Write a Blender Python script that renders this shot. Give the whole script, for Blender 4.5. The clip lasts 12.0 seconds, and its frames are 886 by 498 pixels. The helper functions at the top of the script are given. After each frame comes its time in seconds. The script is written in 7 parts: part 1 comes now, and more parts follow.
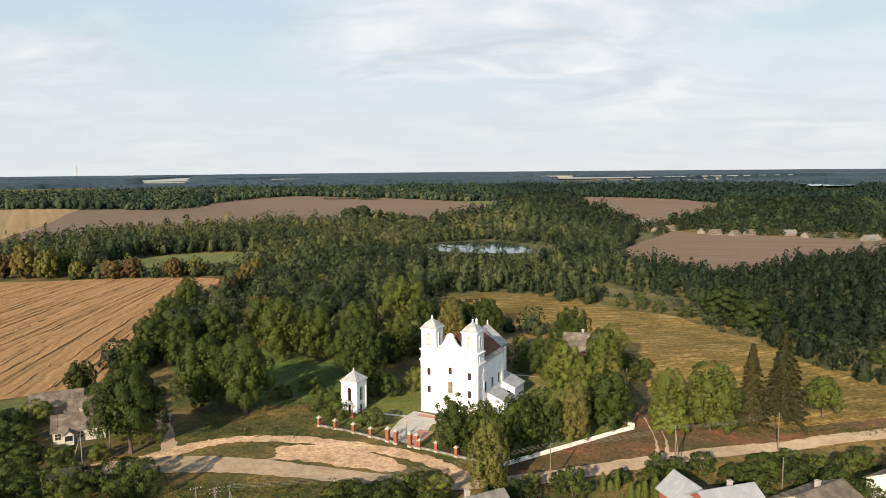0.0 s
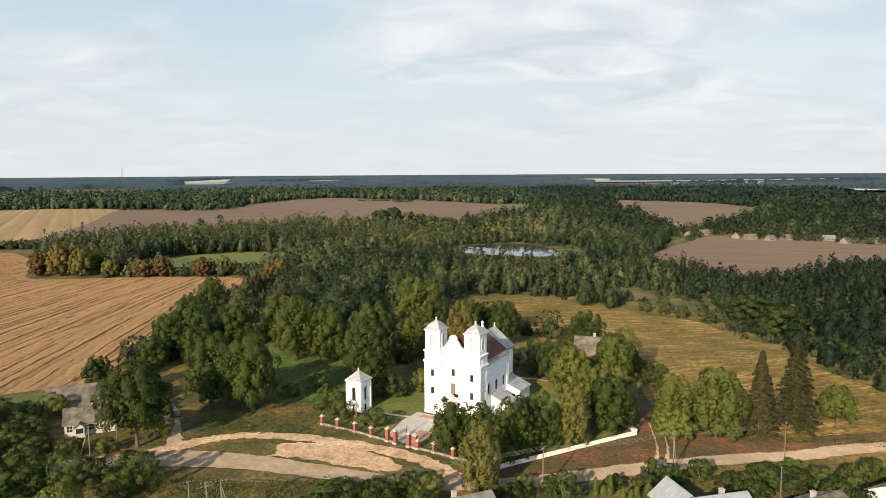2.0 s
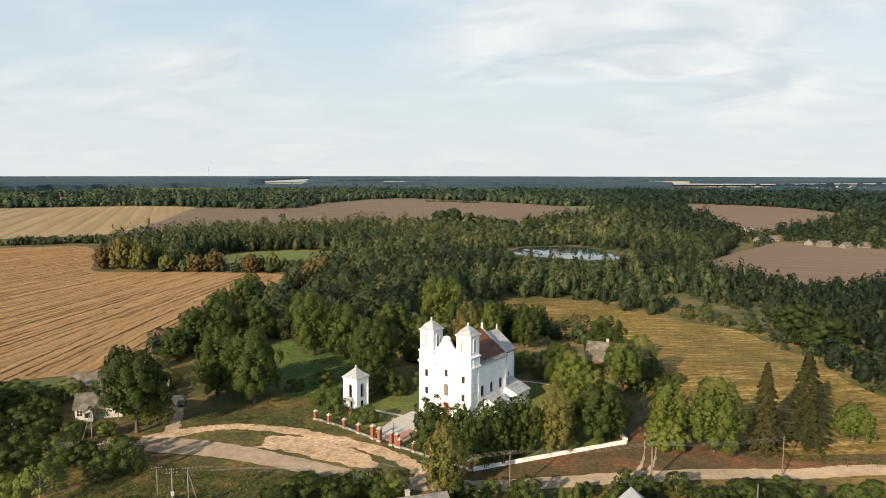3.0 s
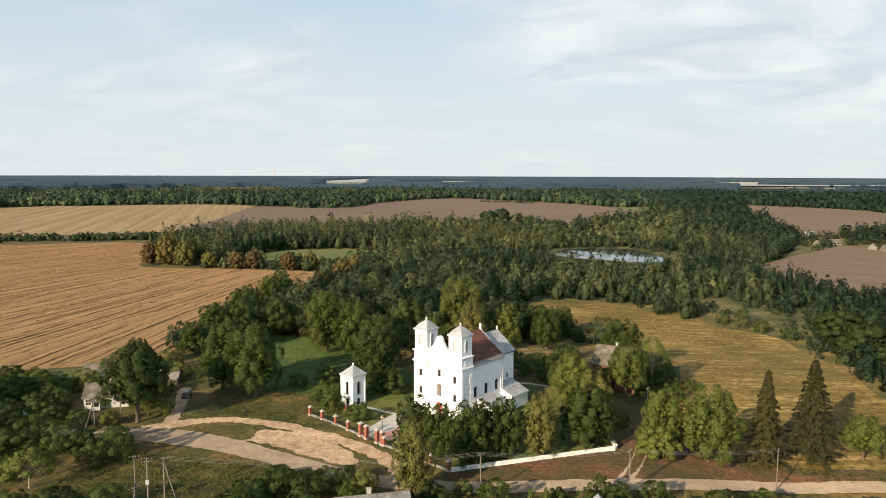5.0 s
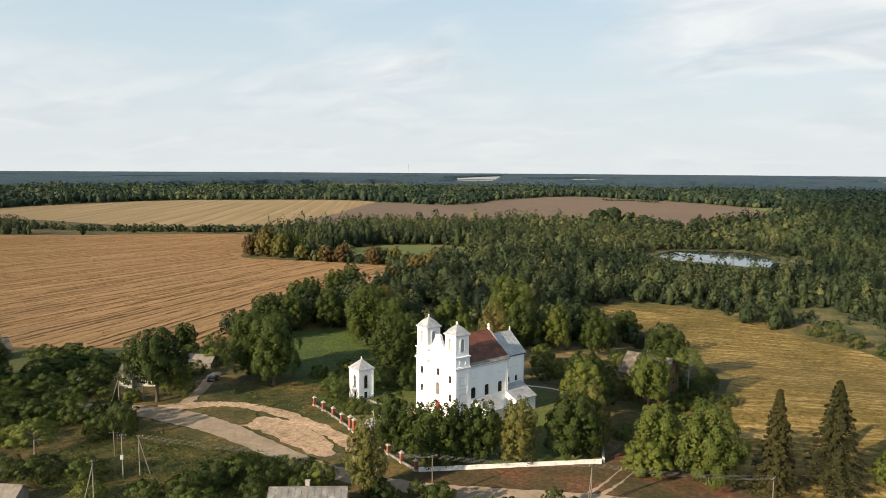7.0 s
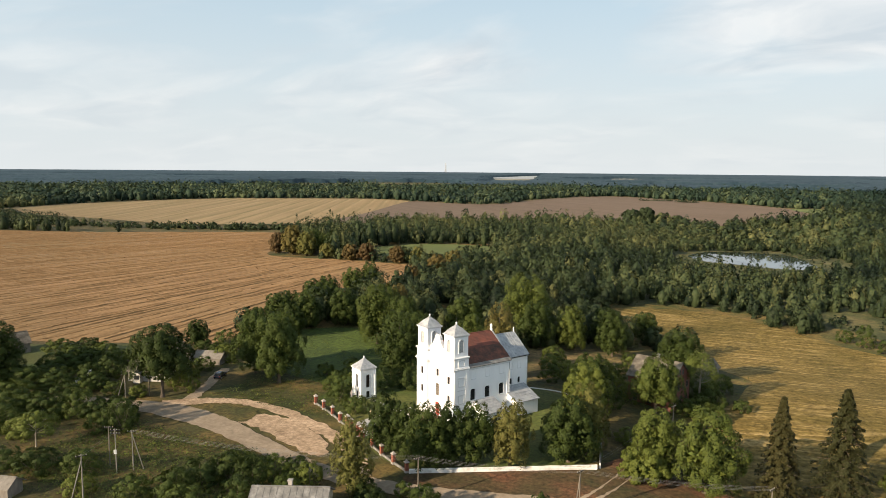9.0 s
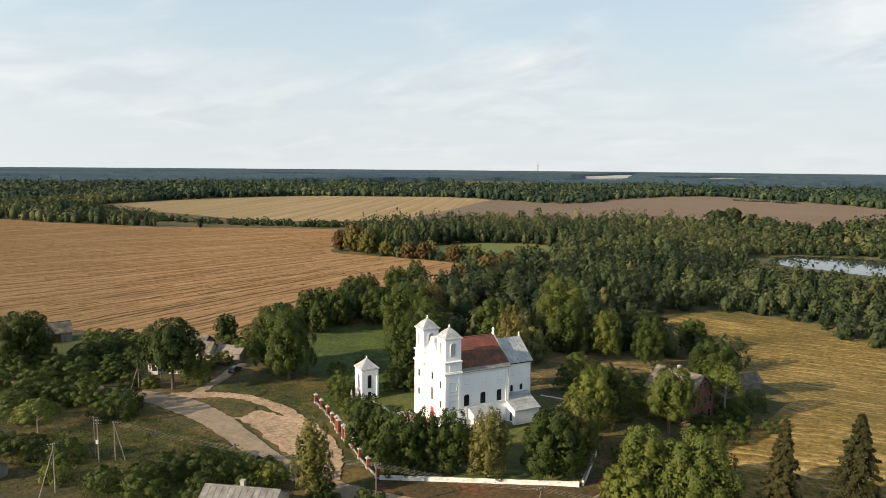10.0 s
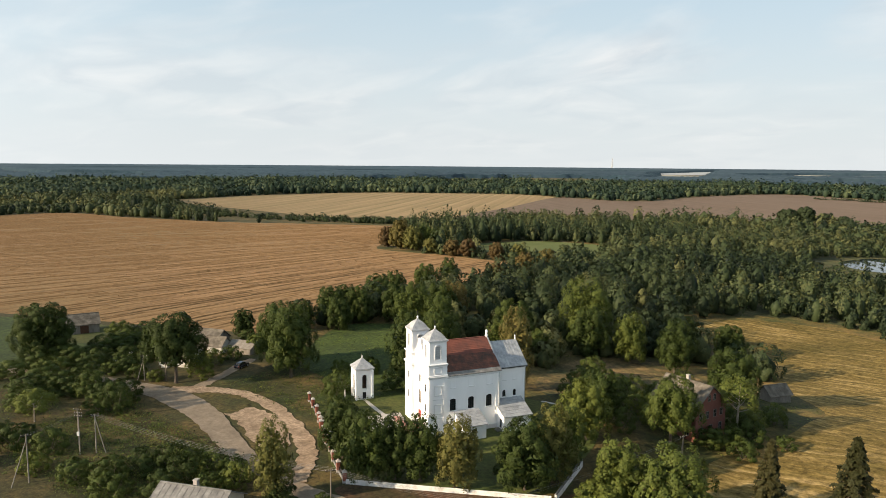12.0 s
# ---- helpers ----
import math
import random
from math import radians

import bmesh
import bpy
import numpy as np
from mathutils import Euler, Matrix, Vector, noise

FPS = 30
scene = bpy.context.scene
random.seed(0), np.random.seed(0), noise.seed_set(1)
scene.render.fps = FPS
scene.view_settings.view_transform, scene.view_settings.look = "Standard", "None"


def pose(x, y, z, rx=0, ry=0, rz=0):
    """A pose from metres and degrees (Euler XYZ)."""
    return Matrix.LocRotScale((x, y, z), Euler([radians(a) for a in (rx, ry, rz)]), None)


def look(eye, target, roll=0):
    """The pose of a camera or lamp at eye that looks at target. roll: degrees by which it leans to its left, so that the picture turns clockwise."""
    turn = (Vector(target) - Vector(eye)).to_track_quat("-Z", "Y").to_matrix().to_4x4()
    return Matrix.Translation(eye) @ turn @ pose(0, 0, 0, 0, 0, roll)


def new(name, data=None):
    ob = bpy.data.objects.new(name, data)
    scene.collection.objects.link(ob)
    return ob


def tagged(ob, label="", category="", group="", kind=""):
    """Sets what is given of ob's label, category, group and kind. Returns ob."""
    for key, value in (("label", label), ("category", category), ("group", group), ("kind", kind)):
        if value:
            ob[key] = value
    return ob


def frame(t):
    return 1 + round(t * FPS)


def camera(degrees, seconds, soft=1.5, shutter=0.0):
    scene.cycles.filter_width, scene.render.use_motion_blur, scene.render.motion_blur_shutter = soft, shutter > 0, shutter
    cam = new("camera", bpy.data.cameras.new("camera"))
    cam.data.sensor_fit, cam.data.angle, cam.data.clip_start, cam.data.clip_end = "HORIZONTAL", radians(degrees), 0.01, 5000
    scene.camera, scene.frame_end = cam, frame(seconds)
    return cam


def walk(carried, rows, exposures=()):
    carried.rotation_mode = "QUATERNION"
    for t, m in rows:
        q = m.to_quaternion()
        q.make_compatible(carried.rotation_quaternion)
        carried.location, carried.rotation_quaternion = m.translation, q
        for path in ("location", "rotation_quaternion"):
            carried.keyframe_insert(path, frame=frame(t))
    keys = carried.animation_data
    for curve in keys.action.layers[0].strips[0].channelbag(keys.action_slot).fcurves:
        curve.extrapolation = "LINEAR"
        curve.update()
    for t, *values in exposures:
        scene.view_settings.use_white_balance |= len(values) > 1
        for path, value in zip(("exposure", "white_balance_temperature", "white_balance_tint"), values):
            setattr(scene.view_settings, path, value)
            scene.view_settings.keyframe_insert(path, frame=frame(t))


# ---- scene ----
cam = camera(64.0, 12.0, 0.6)
METRES, EYE, TILT, LEAN, TURN = 110.0, 51.4, 1.9, 0.15, 0.0
ROWS = [
    (0.0, 0.0000, 0.0000, 0.0000, -0.06, -8.40, 0.38),
    (0.5, 0.0151, -0.0013, -0.0003, 0.74, -8.33, 0.35),
    (1.0, 0.0305, -0.0023, -0.0003, 1.56, -8.28, 0.30),
    (1.5, 0.0461, -0.0033, -0.0004, 2.27, -8.23, 0.29),
    (2.0, 0.0620, -0.0039, -0.0006, 2.97, -8.19, 0.26),
    (2.5, 0.0833, -0.0040, -0.0008, 3.81, -8.14, 0.24),
    (2.6, 0.1052, -0.0035, -0.0010, 4.69, -8.10, 0.22),
    (2.8, 0.1628, 0.0016, -0.0014, 7.05, -8.07, 0.13),
    (3.0, 0.2147, 0.0098, -0.0019, 9.20, -8.07, 0.08),
    (3.2, 0.2721, 0.0214, -0.0026, 11.47, -8.06, 0.08),
    (3.4, 0.2851, 0.0244, -0.0027, 11.99, -8.06, 0.09),
    (4.8, 0.3327, 0.0364, -0.0033, 13.95, -8.05, 0.12),
    (5.0, 0.3386, 0.0379, -0.0034, 14.21, -8.05, 0.13),
    (5.5, 0.3551, 0.0424, -0.0036, 14.97, -8.04, 0.15),
    (6.0, 0.3776, 0.0496, -0.0037, 16.00, -8.06, 0.18),
    (6.1, 0.4032, 0.0580, -0.0039, 17.19, -8.08, 0.21),
    (6.3, 0.4576, 0.0778, -0.0050, 19.76, -8.08, 0.25),
    (6.5, 0.5036, 0.0996, -0.0063, 22.00, -8.10, 0.27),
    (6.7, 0.5520, 0.1291, -0.0077, 24.36, -8.18, 0.30),
    (6.8, 0.5611, 0.1353, -0.0080, 24.82, -8.19, 0.30),
    (7.0, 0.5674, 0.1397, -0.0082, 25.15, -8.20, 0.30),
    (7.2, 0.5737, 0.1442, -0.0084, 25.48, -8.21, 0.30),
    (8.8, 0.6189, 0.1801, -0.0104, 28.01, -8.24, 0.29),
    (9.0, 0.6230, 0.1836, -0.0106, 28.25, -8.24, 0.29),
    (9.3, 0.6305, 0.1903, -0.0110, 28.69, -8.23, 0.30),
    (9.4, 0.6340, 0.1936, -0.0112, 28.91, -8.23, 0.30),
    (9.5, 0.6421, 0.2012, -0.0116, 29.39, -8.22, 0.31),
    (9.7, 0.6814, 0.2395, -0.0134, 31.72, -8.22, 0.36),
    (10.0, 0.7494, 0.3129, -0.0164, 35.84, -8.28, 0.49),
    (10.2, 0.7878, 0.3610, -0.0181, 38.33, -8.34, 0.58),
    (10.3, 0.7972, 0.3737, -0.0186, 38.94, -8.37, 0.61),
    (10.5, 0.8023, 0.3809, -0.0188, 39.28, -8.38, 0.62),
    (11.0, 0.8152, 0.3994, -0.0194, 40.13, -8.42, 0.66),
    (11.5, 0.8275, 0.4184, -0.0197, 40.96, -8.47, 0.66),
    (12.0, 0.8394, 0.4373, -0.0204, 41.80, -8.47, 0.68),
]
walk(cam, [(t, pose(0, 0, EYE, TILT, LEAN, TURN) @ pose(METRES * x, METRES * y, METRES * z, 90 + pitch, roll, yaw)) for t, x, y, z, yaw, pitch, roll in ROWS])

# ---- light ----
SUN_FROM = 246.0      # compass of the plan, degrees from +x, that the sun stands at
SUN_UP = 20.5
sun_data = bpy.data.lights.new("sun", "SUN")
sun_data.energy, sun_data.angle, sun_data.color = 5.0, radians(0.6), (1.0, 0.795, 0.56)
sun = new("sun", sun_data)
sx, sy = math.cos(radians(SUN_FROM)), math.sin(radians(SUN_FROM))
sun.matrix_basis = look((sx * 100, sy * 100, 100 * math.tan(radians(SUN_UP))), (0, 0, 0))

scene.view_settings.exposure = 0.8

world = bpy.data.worlds.new("sky")
scene.world = world
world.use_nodes = True


def build_sky():
    nt = world.node_tree
    nt.nodes.clear()
    n, l = nt.nodes.new, nt.links.new
    sky = n("ShaderNodeTexSky")
    sky.sky_type, sky.sun_disc = "NISHITA", False
    sky.sun_elevation, sky.sun_rotation = radians(SUN_UP), radians(90 - SUN_FROM)
    sky.air_density, sky.dust_density, sky.ozone_density = 1.0, 1.5, 1.0
    co = n("ShaderNodeTexCoord")
    sep = n("ShaderNodeSeparateXYZ")
    l(co.outputs["Generated"], sep.inputs[0])
    # clouds on a flat layer: x/z, y/z
    zz = n("ShaderNodeMath"); zz.operation = "MAXIMUM"; zz.inputs[1].default_value = 0.0
    l(sep.outputs[2], zz.inputs[0])
    za = n("ShaderNodeMath"); za.operation = "ADD"; za.inputs[1].default_value = 0.19
    l(zz.outputs[0], za.inputs[0])
    dv = []
    for i in (0, 1):
        d = n("ShaderNodeMath"); d.operation = "DIVIDE"
        l(sep.outputs[i], d.inputs[0]); l(za.outputs[0], d.inputs[1]); dv.append(d)
    com = n("ShaderNodeCombineXYZ")
    l(dv[0].outputs[0], com.inputs[0]); l(dv[1].outputs[0], com.inputs[1])
    mp = n("ShaderNodeMapping"); mp.inputs["Scale"].default_value = (0.85, 1.1, 1.0); mp.inputs["Rotation"].default_value = (0, 0, 0.5)
    mp.inputs["Location"].default_value = (3.1, 1.7, 0)
    l(com.outputs[0], mp.inputs[0])
    big = n("ShaderNodeTexNoise"); big.inputs["Scale"].default_value = 0.75; big.inputs["Detail"].default_value = 7; big.inputs["Roughness"].default_value = 0.52; big.inputs["Distortion"].default_value = 0.5
    l(mp.outputs[0], big.inputs["Vector"])
    ramp = n("ShaderNodeValToRGB")
    ramp.color_ramp.elements[0].position, ramp.color_ramp.elements[1].position = 0.43, 0.62
    l(big.outputs["Fac"], ramp.inputs["Fac"])
    # thin high haze over the blue
    haze = n("ShaderNodeMix"); haze.data_type = "RGBA"; thin = n("ShaderNodeMapRange"); thin.interpolation_type = "SMOOTHSTEP"
    thin.inputs[1].default_value, thin.inputs[2].default_value, thin.inputs[3].default_value, thin.inputs[4].default_value = 0.2, 0.6, 0.62, 0.4
    l(zz.outputs[0], thin.inputs[0]); l(thin.outputs[0], haze.inputs["Factor"])
    haze.inputs[7].default_value = (7.1, 9.6, 11.2, 1)
    l(sky.outputs[0], haze.inputs[6])
    # whiter towards the horizon
    low = n("ShaderNodeMapRange"); low.inputs[1].default_value, low.inputs[2].default_value = 0.0, 0.3
    low.inputs[3].default_value, low.inputs[4].default_value = 0.92, 0.0
    l(zz.outputs[0], low.inputs[0])
    pale = n("ShaderNodeMix"); pale.data_type = "RGBA"; pale.inputs[7].default_value = (8.7, 9.05, 9.1, 1)
    l(low.outputs[0], pale.inputs["Factor"]); l(haze.outputs[2], pale.inputs[6])
    # white crests and grey undersides of the clouds
    fine = n("ShaderNodeTexNoise"); fine.inputs["Scale"].default_value = 2.6; fine.inputs["Detail"].default_value = 7; fine.inputs["Distortion"].default_value = 0.6
    l(mp.outputs[0], fine.inputs["Vector"])
    cr = n("ShaderNodeValToRGB")
    cr.color_ramp.elements[0].position, cr.color_ramp.elements[1].position = 0.36, 0.62
    cr.color_ramp.elements[0].color, cr.color_ramp.elements[1].color = (7.2, 7.75, 8.2, 1), (10.9, 10.7, 10.4, 1)
    l(fine.outputs["Fac"], cr.inputs["Fac"])
    mix = n("ShaderNodeMix"); mix.data_type = "RGBA"
    fac = n("ShaderNodeMath"); fac.operation = "MULTIPLY"; 
    cover = n("ShaderNodeMapRange"); cover.interpolation_type = "SMOOTHSTEP"
    cover.inputs[1].default_value, cover.inputs[2].default_value, cover.inputs[3].default_value, cover.inputs[4].default_value = 0.25, 0.6, 0.7, 0.5
    l(zz.outputs[0], cover.inputs[0]); l(cover.outputs[0], fac.inputs[1])
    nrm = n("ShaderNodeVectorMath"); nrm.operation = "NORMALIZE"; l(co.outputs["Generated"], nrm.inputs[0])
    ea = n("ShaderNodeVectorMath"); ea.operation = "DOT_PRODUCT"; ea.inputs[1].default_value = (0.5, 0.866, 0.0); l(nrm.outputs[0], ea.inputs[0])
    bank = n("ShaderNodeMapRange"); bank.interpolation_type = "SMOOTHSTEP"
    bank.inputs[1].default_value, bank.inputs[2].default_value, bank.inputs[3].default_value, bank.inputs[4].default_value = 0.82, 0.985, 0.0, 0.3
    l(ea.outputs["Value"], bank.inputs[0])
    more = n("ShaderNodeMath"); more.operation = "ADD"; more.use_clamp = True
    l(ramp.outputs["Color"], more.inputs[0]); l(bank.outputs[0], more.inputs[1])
    rise = n("ShaderNodeMapRange"); rise.inputs[1].default_value, rise.inputs[2].default_value, rise.inputs[3].default_value, rise.inputs[4].default_value = 0.0, 0.13, 0.2, 1.0
    l(zz.outputs[0], rise.inputs[0])
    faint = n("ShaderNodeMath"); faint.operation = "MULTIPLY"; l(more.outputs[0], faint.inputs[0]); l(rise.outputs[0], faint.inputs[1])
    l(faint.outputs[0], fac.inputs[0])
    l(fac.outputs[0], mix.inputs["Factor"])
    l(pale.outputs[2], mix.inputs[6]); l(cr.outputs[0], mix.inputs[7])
    # haze scatters more light on the sun's side
    dp = n("ShaderNodeVectorMath"); dp.operation = "DOT_PRODUCT"; l(nrm.outputs[0], dp.inputs[0])
    cu = math.cos(radians(SUN_UP)); dp.inputs[1].default_value = (sx * cu, sy * cu, math.sin(radians(SUN_UP)))
    glow = n("ShaderNodeMapRange"); glow.interpolation_type = "SMOOTHSTEP"
    glow.inputs[1].default_value, glow.inputs[2].default_value, glow.inputs[3].default_value, glow.inputs[4].default_value = -0.2, 1.0, 1.0, 1.35
    l(dp.outputs["Value"], glow.inputs[0])
    sc = n("ShaderNodeVectorMath"); sc.operation = "SCALE"; l(mix.outputs[2], sc.inputs[0]); l(glow.outputs[0], sc.inputs["Scale"])
    bg = n("ShaderNodeBackground"); bg.inputs["Strength"].default_value = 0.0525
    l(sc.outputs[0], bg.inputs["Color"])
    out = n("ShaderNodeOutputWorld"); l(bg.outputs[0], out.inputs["Surface"])


build_sky()

# ---- materials ----


def material(name, ramp, scale=1.0, rough=0.85, bump=0.0, bump_scale=None, detail=6.0, second=None, second_scale=0.05, second_mix=0.5,
             metal=0.0, stretch=(1, 1, 1), turn=0.0, spec=0.3, speckle=None):
    """Noise-coloured surface: ramp of (position, colour); second: a ramp at a larger scale mixed in."""
    m = bpy.data.materials.new(name)
    m.use_nodes = True
    nt = m.node_tree
    n, l = nt.nodes.new, nt.links.new
    bsdf = nt.nodes["Principled BSDF"]
    bsdf.inputs["Roughness"].default_value, bsdf.inputs["Metallic"].default_value = rough, metal
    bsdf.inputs["Specular IOR Level"].default_value = spec
    bsdf.inputs["Diffuse Roughness"].default_value = 1.0 if rough > 0.92 else 0.0
    co = n("ShaderNodeTexCoord")
    mp = n("ShaderNodeMapping"); mp.inputs["Scale"].default_value = stretch; mp.inputs["Rotation"].default_value = (0, 0, turn)
    l(co.outputs["Object"], mp.inputs[0])

    def layer(stops, sc, det):
        t = n("ShaderNodeTexNoise"); t.inputs["Scale"].default_value = sc; t.inputs["Detail"].default_value = det; t.inputs["Roughness"].default_value = 0.6
        l(mp.outputs[0], t.inputs["Vector"])
        r = n("ShaderNodeValToRGB")
        while len(r.color_ramp.elements) < len(stops):
            r.color_ramp.elements.new(0.5)
        for e, (p, c) in zip(r.color_ramp.elements, stops):
            e.position, e.color = p, (*c, 1)
        l(t.outputs["Fac"], r.inputs["Fac"])
        return t, r
    t, r = layer(ramp, scale, detail)
    colour = r.outputs[0]
    if second:
        _, r2 = layer(second, second_scale, 4.0)
        mx = n("ShaderNodeMix"); mx.data_type = "RGBA"; mx.inputs["Factor"].default_value = second_mix
        l(colour, mx.inputs[6]); l(r2.outputs[0], mx.inputs[7])
        colour = mx.outputs[2]
    if speckle:
        # fine dark and light tufts: (scale, lowest, highest)
        ts = n("ShaderNodeTexNoise"); ts.inputs["Scale"].default_value = speckle[0]; ts.inputs["Detail"].default_value = 6; ts.inputs["Roughness"].default_value = 0.72
        l(mp.outputs[0], ts.inputs["Vector"])
        mr = n("ShaderNodeMapRange"); mr.inputs[1].default_value, mr.inputs[2].default_value = 0.36, 0.64
        mr.inputs[3].default_value, mr.inputs[4].default_value = speckle[1], speckle[2]
        l(ts.outputs["Fac"], mr.inputs[0])
        mm = n("ShaderNodeMix"); mm.data_type, mm.blend_type = "RGBA", "MULTIPLY"; mm.inputs["Factor"].default_value = 1.0
        l(colour, mm.inputs[6]); l(mr.outputs[0], mm.inputs[7])
        colour = mm.outputs[2]
    l(colour, bsdf.inputs["Base Color"])
    if bump:
        tb = n("ShaderNodeTexNoise"); tb.inputs["Scale"].default_value = bump_scale or scale * 3; tb.inputs["Detail"].default_value = 5
        l(mp.outputs[0], tb.inputs["Vector"])
        b = n("ShaderNodeBump"); b.inputs["Strength"].default_value = bump; b.inputs["Distance"].default_value = 0.1
        l(tb.outputs["Fac"], b.inputs["Height"]); l(b.outputs[0], bsdf.inputs["Normal"])
    return m


def rows_material(name, dark, light, base, patch, period, wobble=0.2, grain=0.5, patch_scale=0.012, patch_mix=0.5, streak=0.5, line=1.0, long=9.0, rough=0.9, thin=False):
    """A worked field. The mesh's "rows" attribute holds metres across and along the rows: a dark line, a light line
    beside it, plain ground between, broken by long streaks and grain.
    """
    m = bpy.data.materials.new(name)
    m.use_nodes = True
    nt = m.node_tree
    n, l = nt.nodes.new, nt.links.new

    def calc(op, a, b=None, c=None):
        k = n("ShaderNodeMath"); k.operation = op
        for s, v in zip(k.inputs, (a, b, c)):
            if v is None:
                continue
            if isinstance(v, (int, float)):
                s.default_value = v
            else:
                l(v, s)
        return k.outputs[0]
    bsdf = nt.nodes["Principled BSDF"]
    bsdf.inputs["Roughness"].default_value, bsdf.inputs["Specular IOR Level"].default_value = rough, 0.08
    bsdf.inputs["Diffuse Roughness"].default_value = 0.3
    at = n("ShaderNodeAttribute"); at.attribute_name = "rows"
    sp = n("ShaderNodeSeparateXYZ"); l(at.outputs["Vector"], sp.inputs[0])
    co = n("ShaderNodeTexCoord")

    def cloud(vec, scale, detail=5.0, roughness=0.6):
        t = n("ShaderNodeTexNoise"); t.inputs["Scale"].default_value = scale; t.inputs["Detail"].default_value = detail; t.inputs["Roughness"].default_value = roughness
        l(vec, t.inputs["Vector"])
        return t.outputs["Fac"]
    bend = cloud(co.outputs["Object"], 0.03)
    across = calc("MULTIPLY_ADD", bend, wobble * period * 6, sp.outputs[0])
    across = calc("MULTIPLY_ADD", cloud(co.outputs["Object"], 0.22, 3.0), 0.3 * period, across)
    phase = calc("FRACT", calc("DIVIDE", across, period))
    lines = n("ShaderNodeValToRGB")
    cr = lines.color_ramp
    stops = ((0.0, dark), (0.13, dark), (0.24, light), (0.5, base), (0.92, base), (1.0, dark))
    if thin:
        stops = ((0.0, dark), (0.1, dark), (0.18, light), (0.4, base), (0.93, base), (1.0, dark))
    while len(cr.elements) < len(stops):
        cr.elements.new(0.5)
    for e, (p, c) in zip(cr.elements, stops):
        e.position, e.color = p, (*c, 1)
    l(phase, lines.inputs["Fac"])
    # streaks drawn out along the rows
    v = n("ShaderNodeCombineXYZ")
    l(calc("DIVIDE", across, period), v.inputs[0]); l(calc("DIVIDE", sp.outputs[1], period * long), v.inputs[1])
    st = cloud(v.outputs[0], 1.6, 6.0, 0.62)
    sr = n("ShaderNodeValToRGB"); sr.color_ramp.elements.new(0.5)
    for e, (p, c) in zip(sr.color_ramp.elements, ((0.38, dark), (0.5, base), (0.62, light))):
        e.position, e.color = p, (*c, 1)
    l(st, sr.inputs["Fac"])
    mx = n("ShaderNodeMix"); mx.data_type = "RGBA"
    gap = cloud(co.outputs["Object"], 0.05, 4.0)
    l(calc("MULTIPLY_ADD", gap, -0.6 * line, min(1.0, 1 - streak) + 0.3 * line), mx.inputs["Factor"])
    mx.clamp_factor = True
    l(sr.outputs[0], mx.inputs[6]); l(lines.outputs[0], mx.inputs[7])
    pr = n("ShaderNodeMapRange"); pr.inputs[1].default_value, pr.inputs[2].default_value, pr.inputs[4].default_value = 0.42, 0.66, patch_mix
    l(cloud(co.outputs["Object"], patch_scale), pr.inputs[0])
    m2 = n("ShaderNodeMix"); m2.data_type = "RGBA"; m2.inputs[7].default_value = (*patch, 1)
    l(pr.outputs[0], m2.inputs["Factor"]); l(mx.outputs[2], m2.inputs[6])
    gr = n("ShaderNodeMapRange"); gr.inputs[1].default_value, gr.inputs[2].default_value = 0.35, 0.65
    gr.inputs[3].default_value, gr.inputs[4].default_value = 1 - grain, 1 + grain
    l(cloud(co.outputs["Object"], 0.8, 8.0, 0.7), gr.inputs[0])
    m3 = n("ShaderNodeMix"); m3.data_type, m3.blend_type = "RGBA", "MULTIPLY"; m3.inputs["Factor"].default_value = 1.0
    l(m2.outputs[2], m3.inputs[6]); l(gr.outputs[0], m3.inputs[7])
    l(m3.outputs[2], bsdf.inputs["Base Color"])
    return m


def leaf_material(name, dark, mid, light, through_light=0.25, rough=0.65):
    """Leaves: colour by the tree's own "tint" (0 to 1) and a little by leaf."""
    m = bpy.data.materials.new(name)
    m.use_nodes = True
    nt = m.node_tree
    n, l = nt.nodes.new, nt.links.new
    bsdf = nt.nodes["Principled BSDF"]
    bsdf.inputs["Roughness"].default_value = rough
    bsdf.inputs["Specular IOR Level"].default_value = 0.15
    at = n("ShaderNodeAttribute"); at.attribute_name = "tint"
    ge = n("ShaderNodeNewGeometry")
    ma = n("ShaderNodeMath"); ma.operation = "MULTIPLY_ADD"; ma.inputs[1].default_value = 0.16; ma.inputs[2].default_value = -0.08
    l(ge.outputs["Random Per Island"], ma.inputs[0])
    ad = n("ShaderNodeMath"); ad.operation = "ADD"; ad.use_clamp = True
    l(at.outputs["Fac"], ad.inputs[0]); l(ma.outputs[0], ad.inputs[1])
    r = n("ShaderNodeValToRGB")
    r.color_ramp.elements.new(0.5)
    for e, (p, c) in zip(r.color_ramp.elements, ((0.0, dark), (0.5, mid), (1.0, light))):
        e.position, e.color = p, (*c, 1)
    l(ad.outputs[0], r.inputs["Fac"]); l(r.outputs[0], bsdf.inputs["Base Color"])
    tr = n("ShaderNodeBsdfTranslucent"); l(r.outputs[0], tr.inputs["Color"])
    mx = n("ShaderNodeMixShader"); mx.inputs[0].default_value = through_light
    out = nt.nodes["Material Output"]
    l(bsdf.outputs[0], mx.inputs[1]); l(tr.outputs[0], mx.inputs[2]); l(mx.outputs[0], out.inputs["Surface"])
    return m


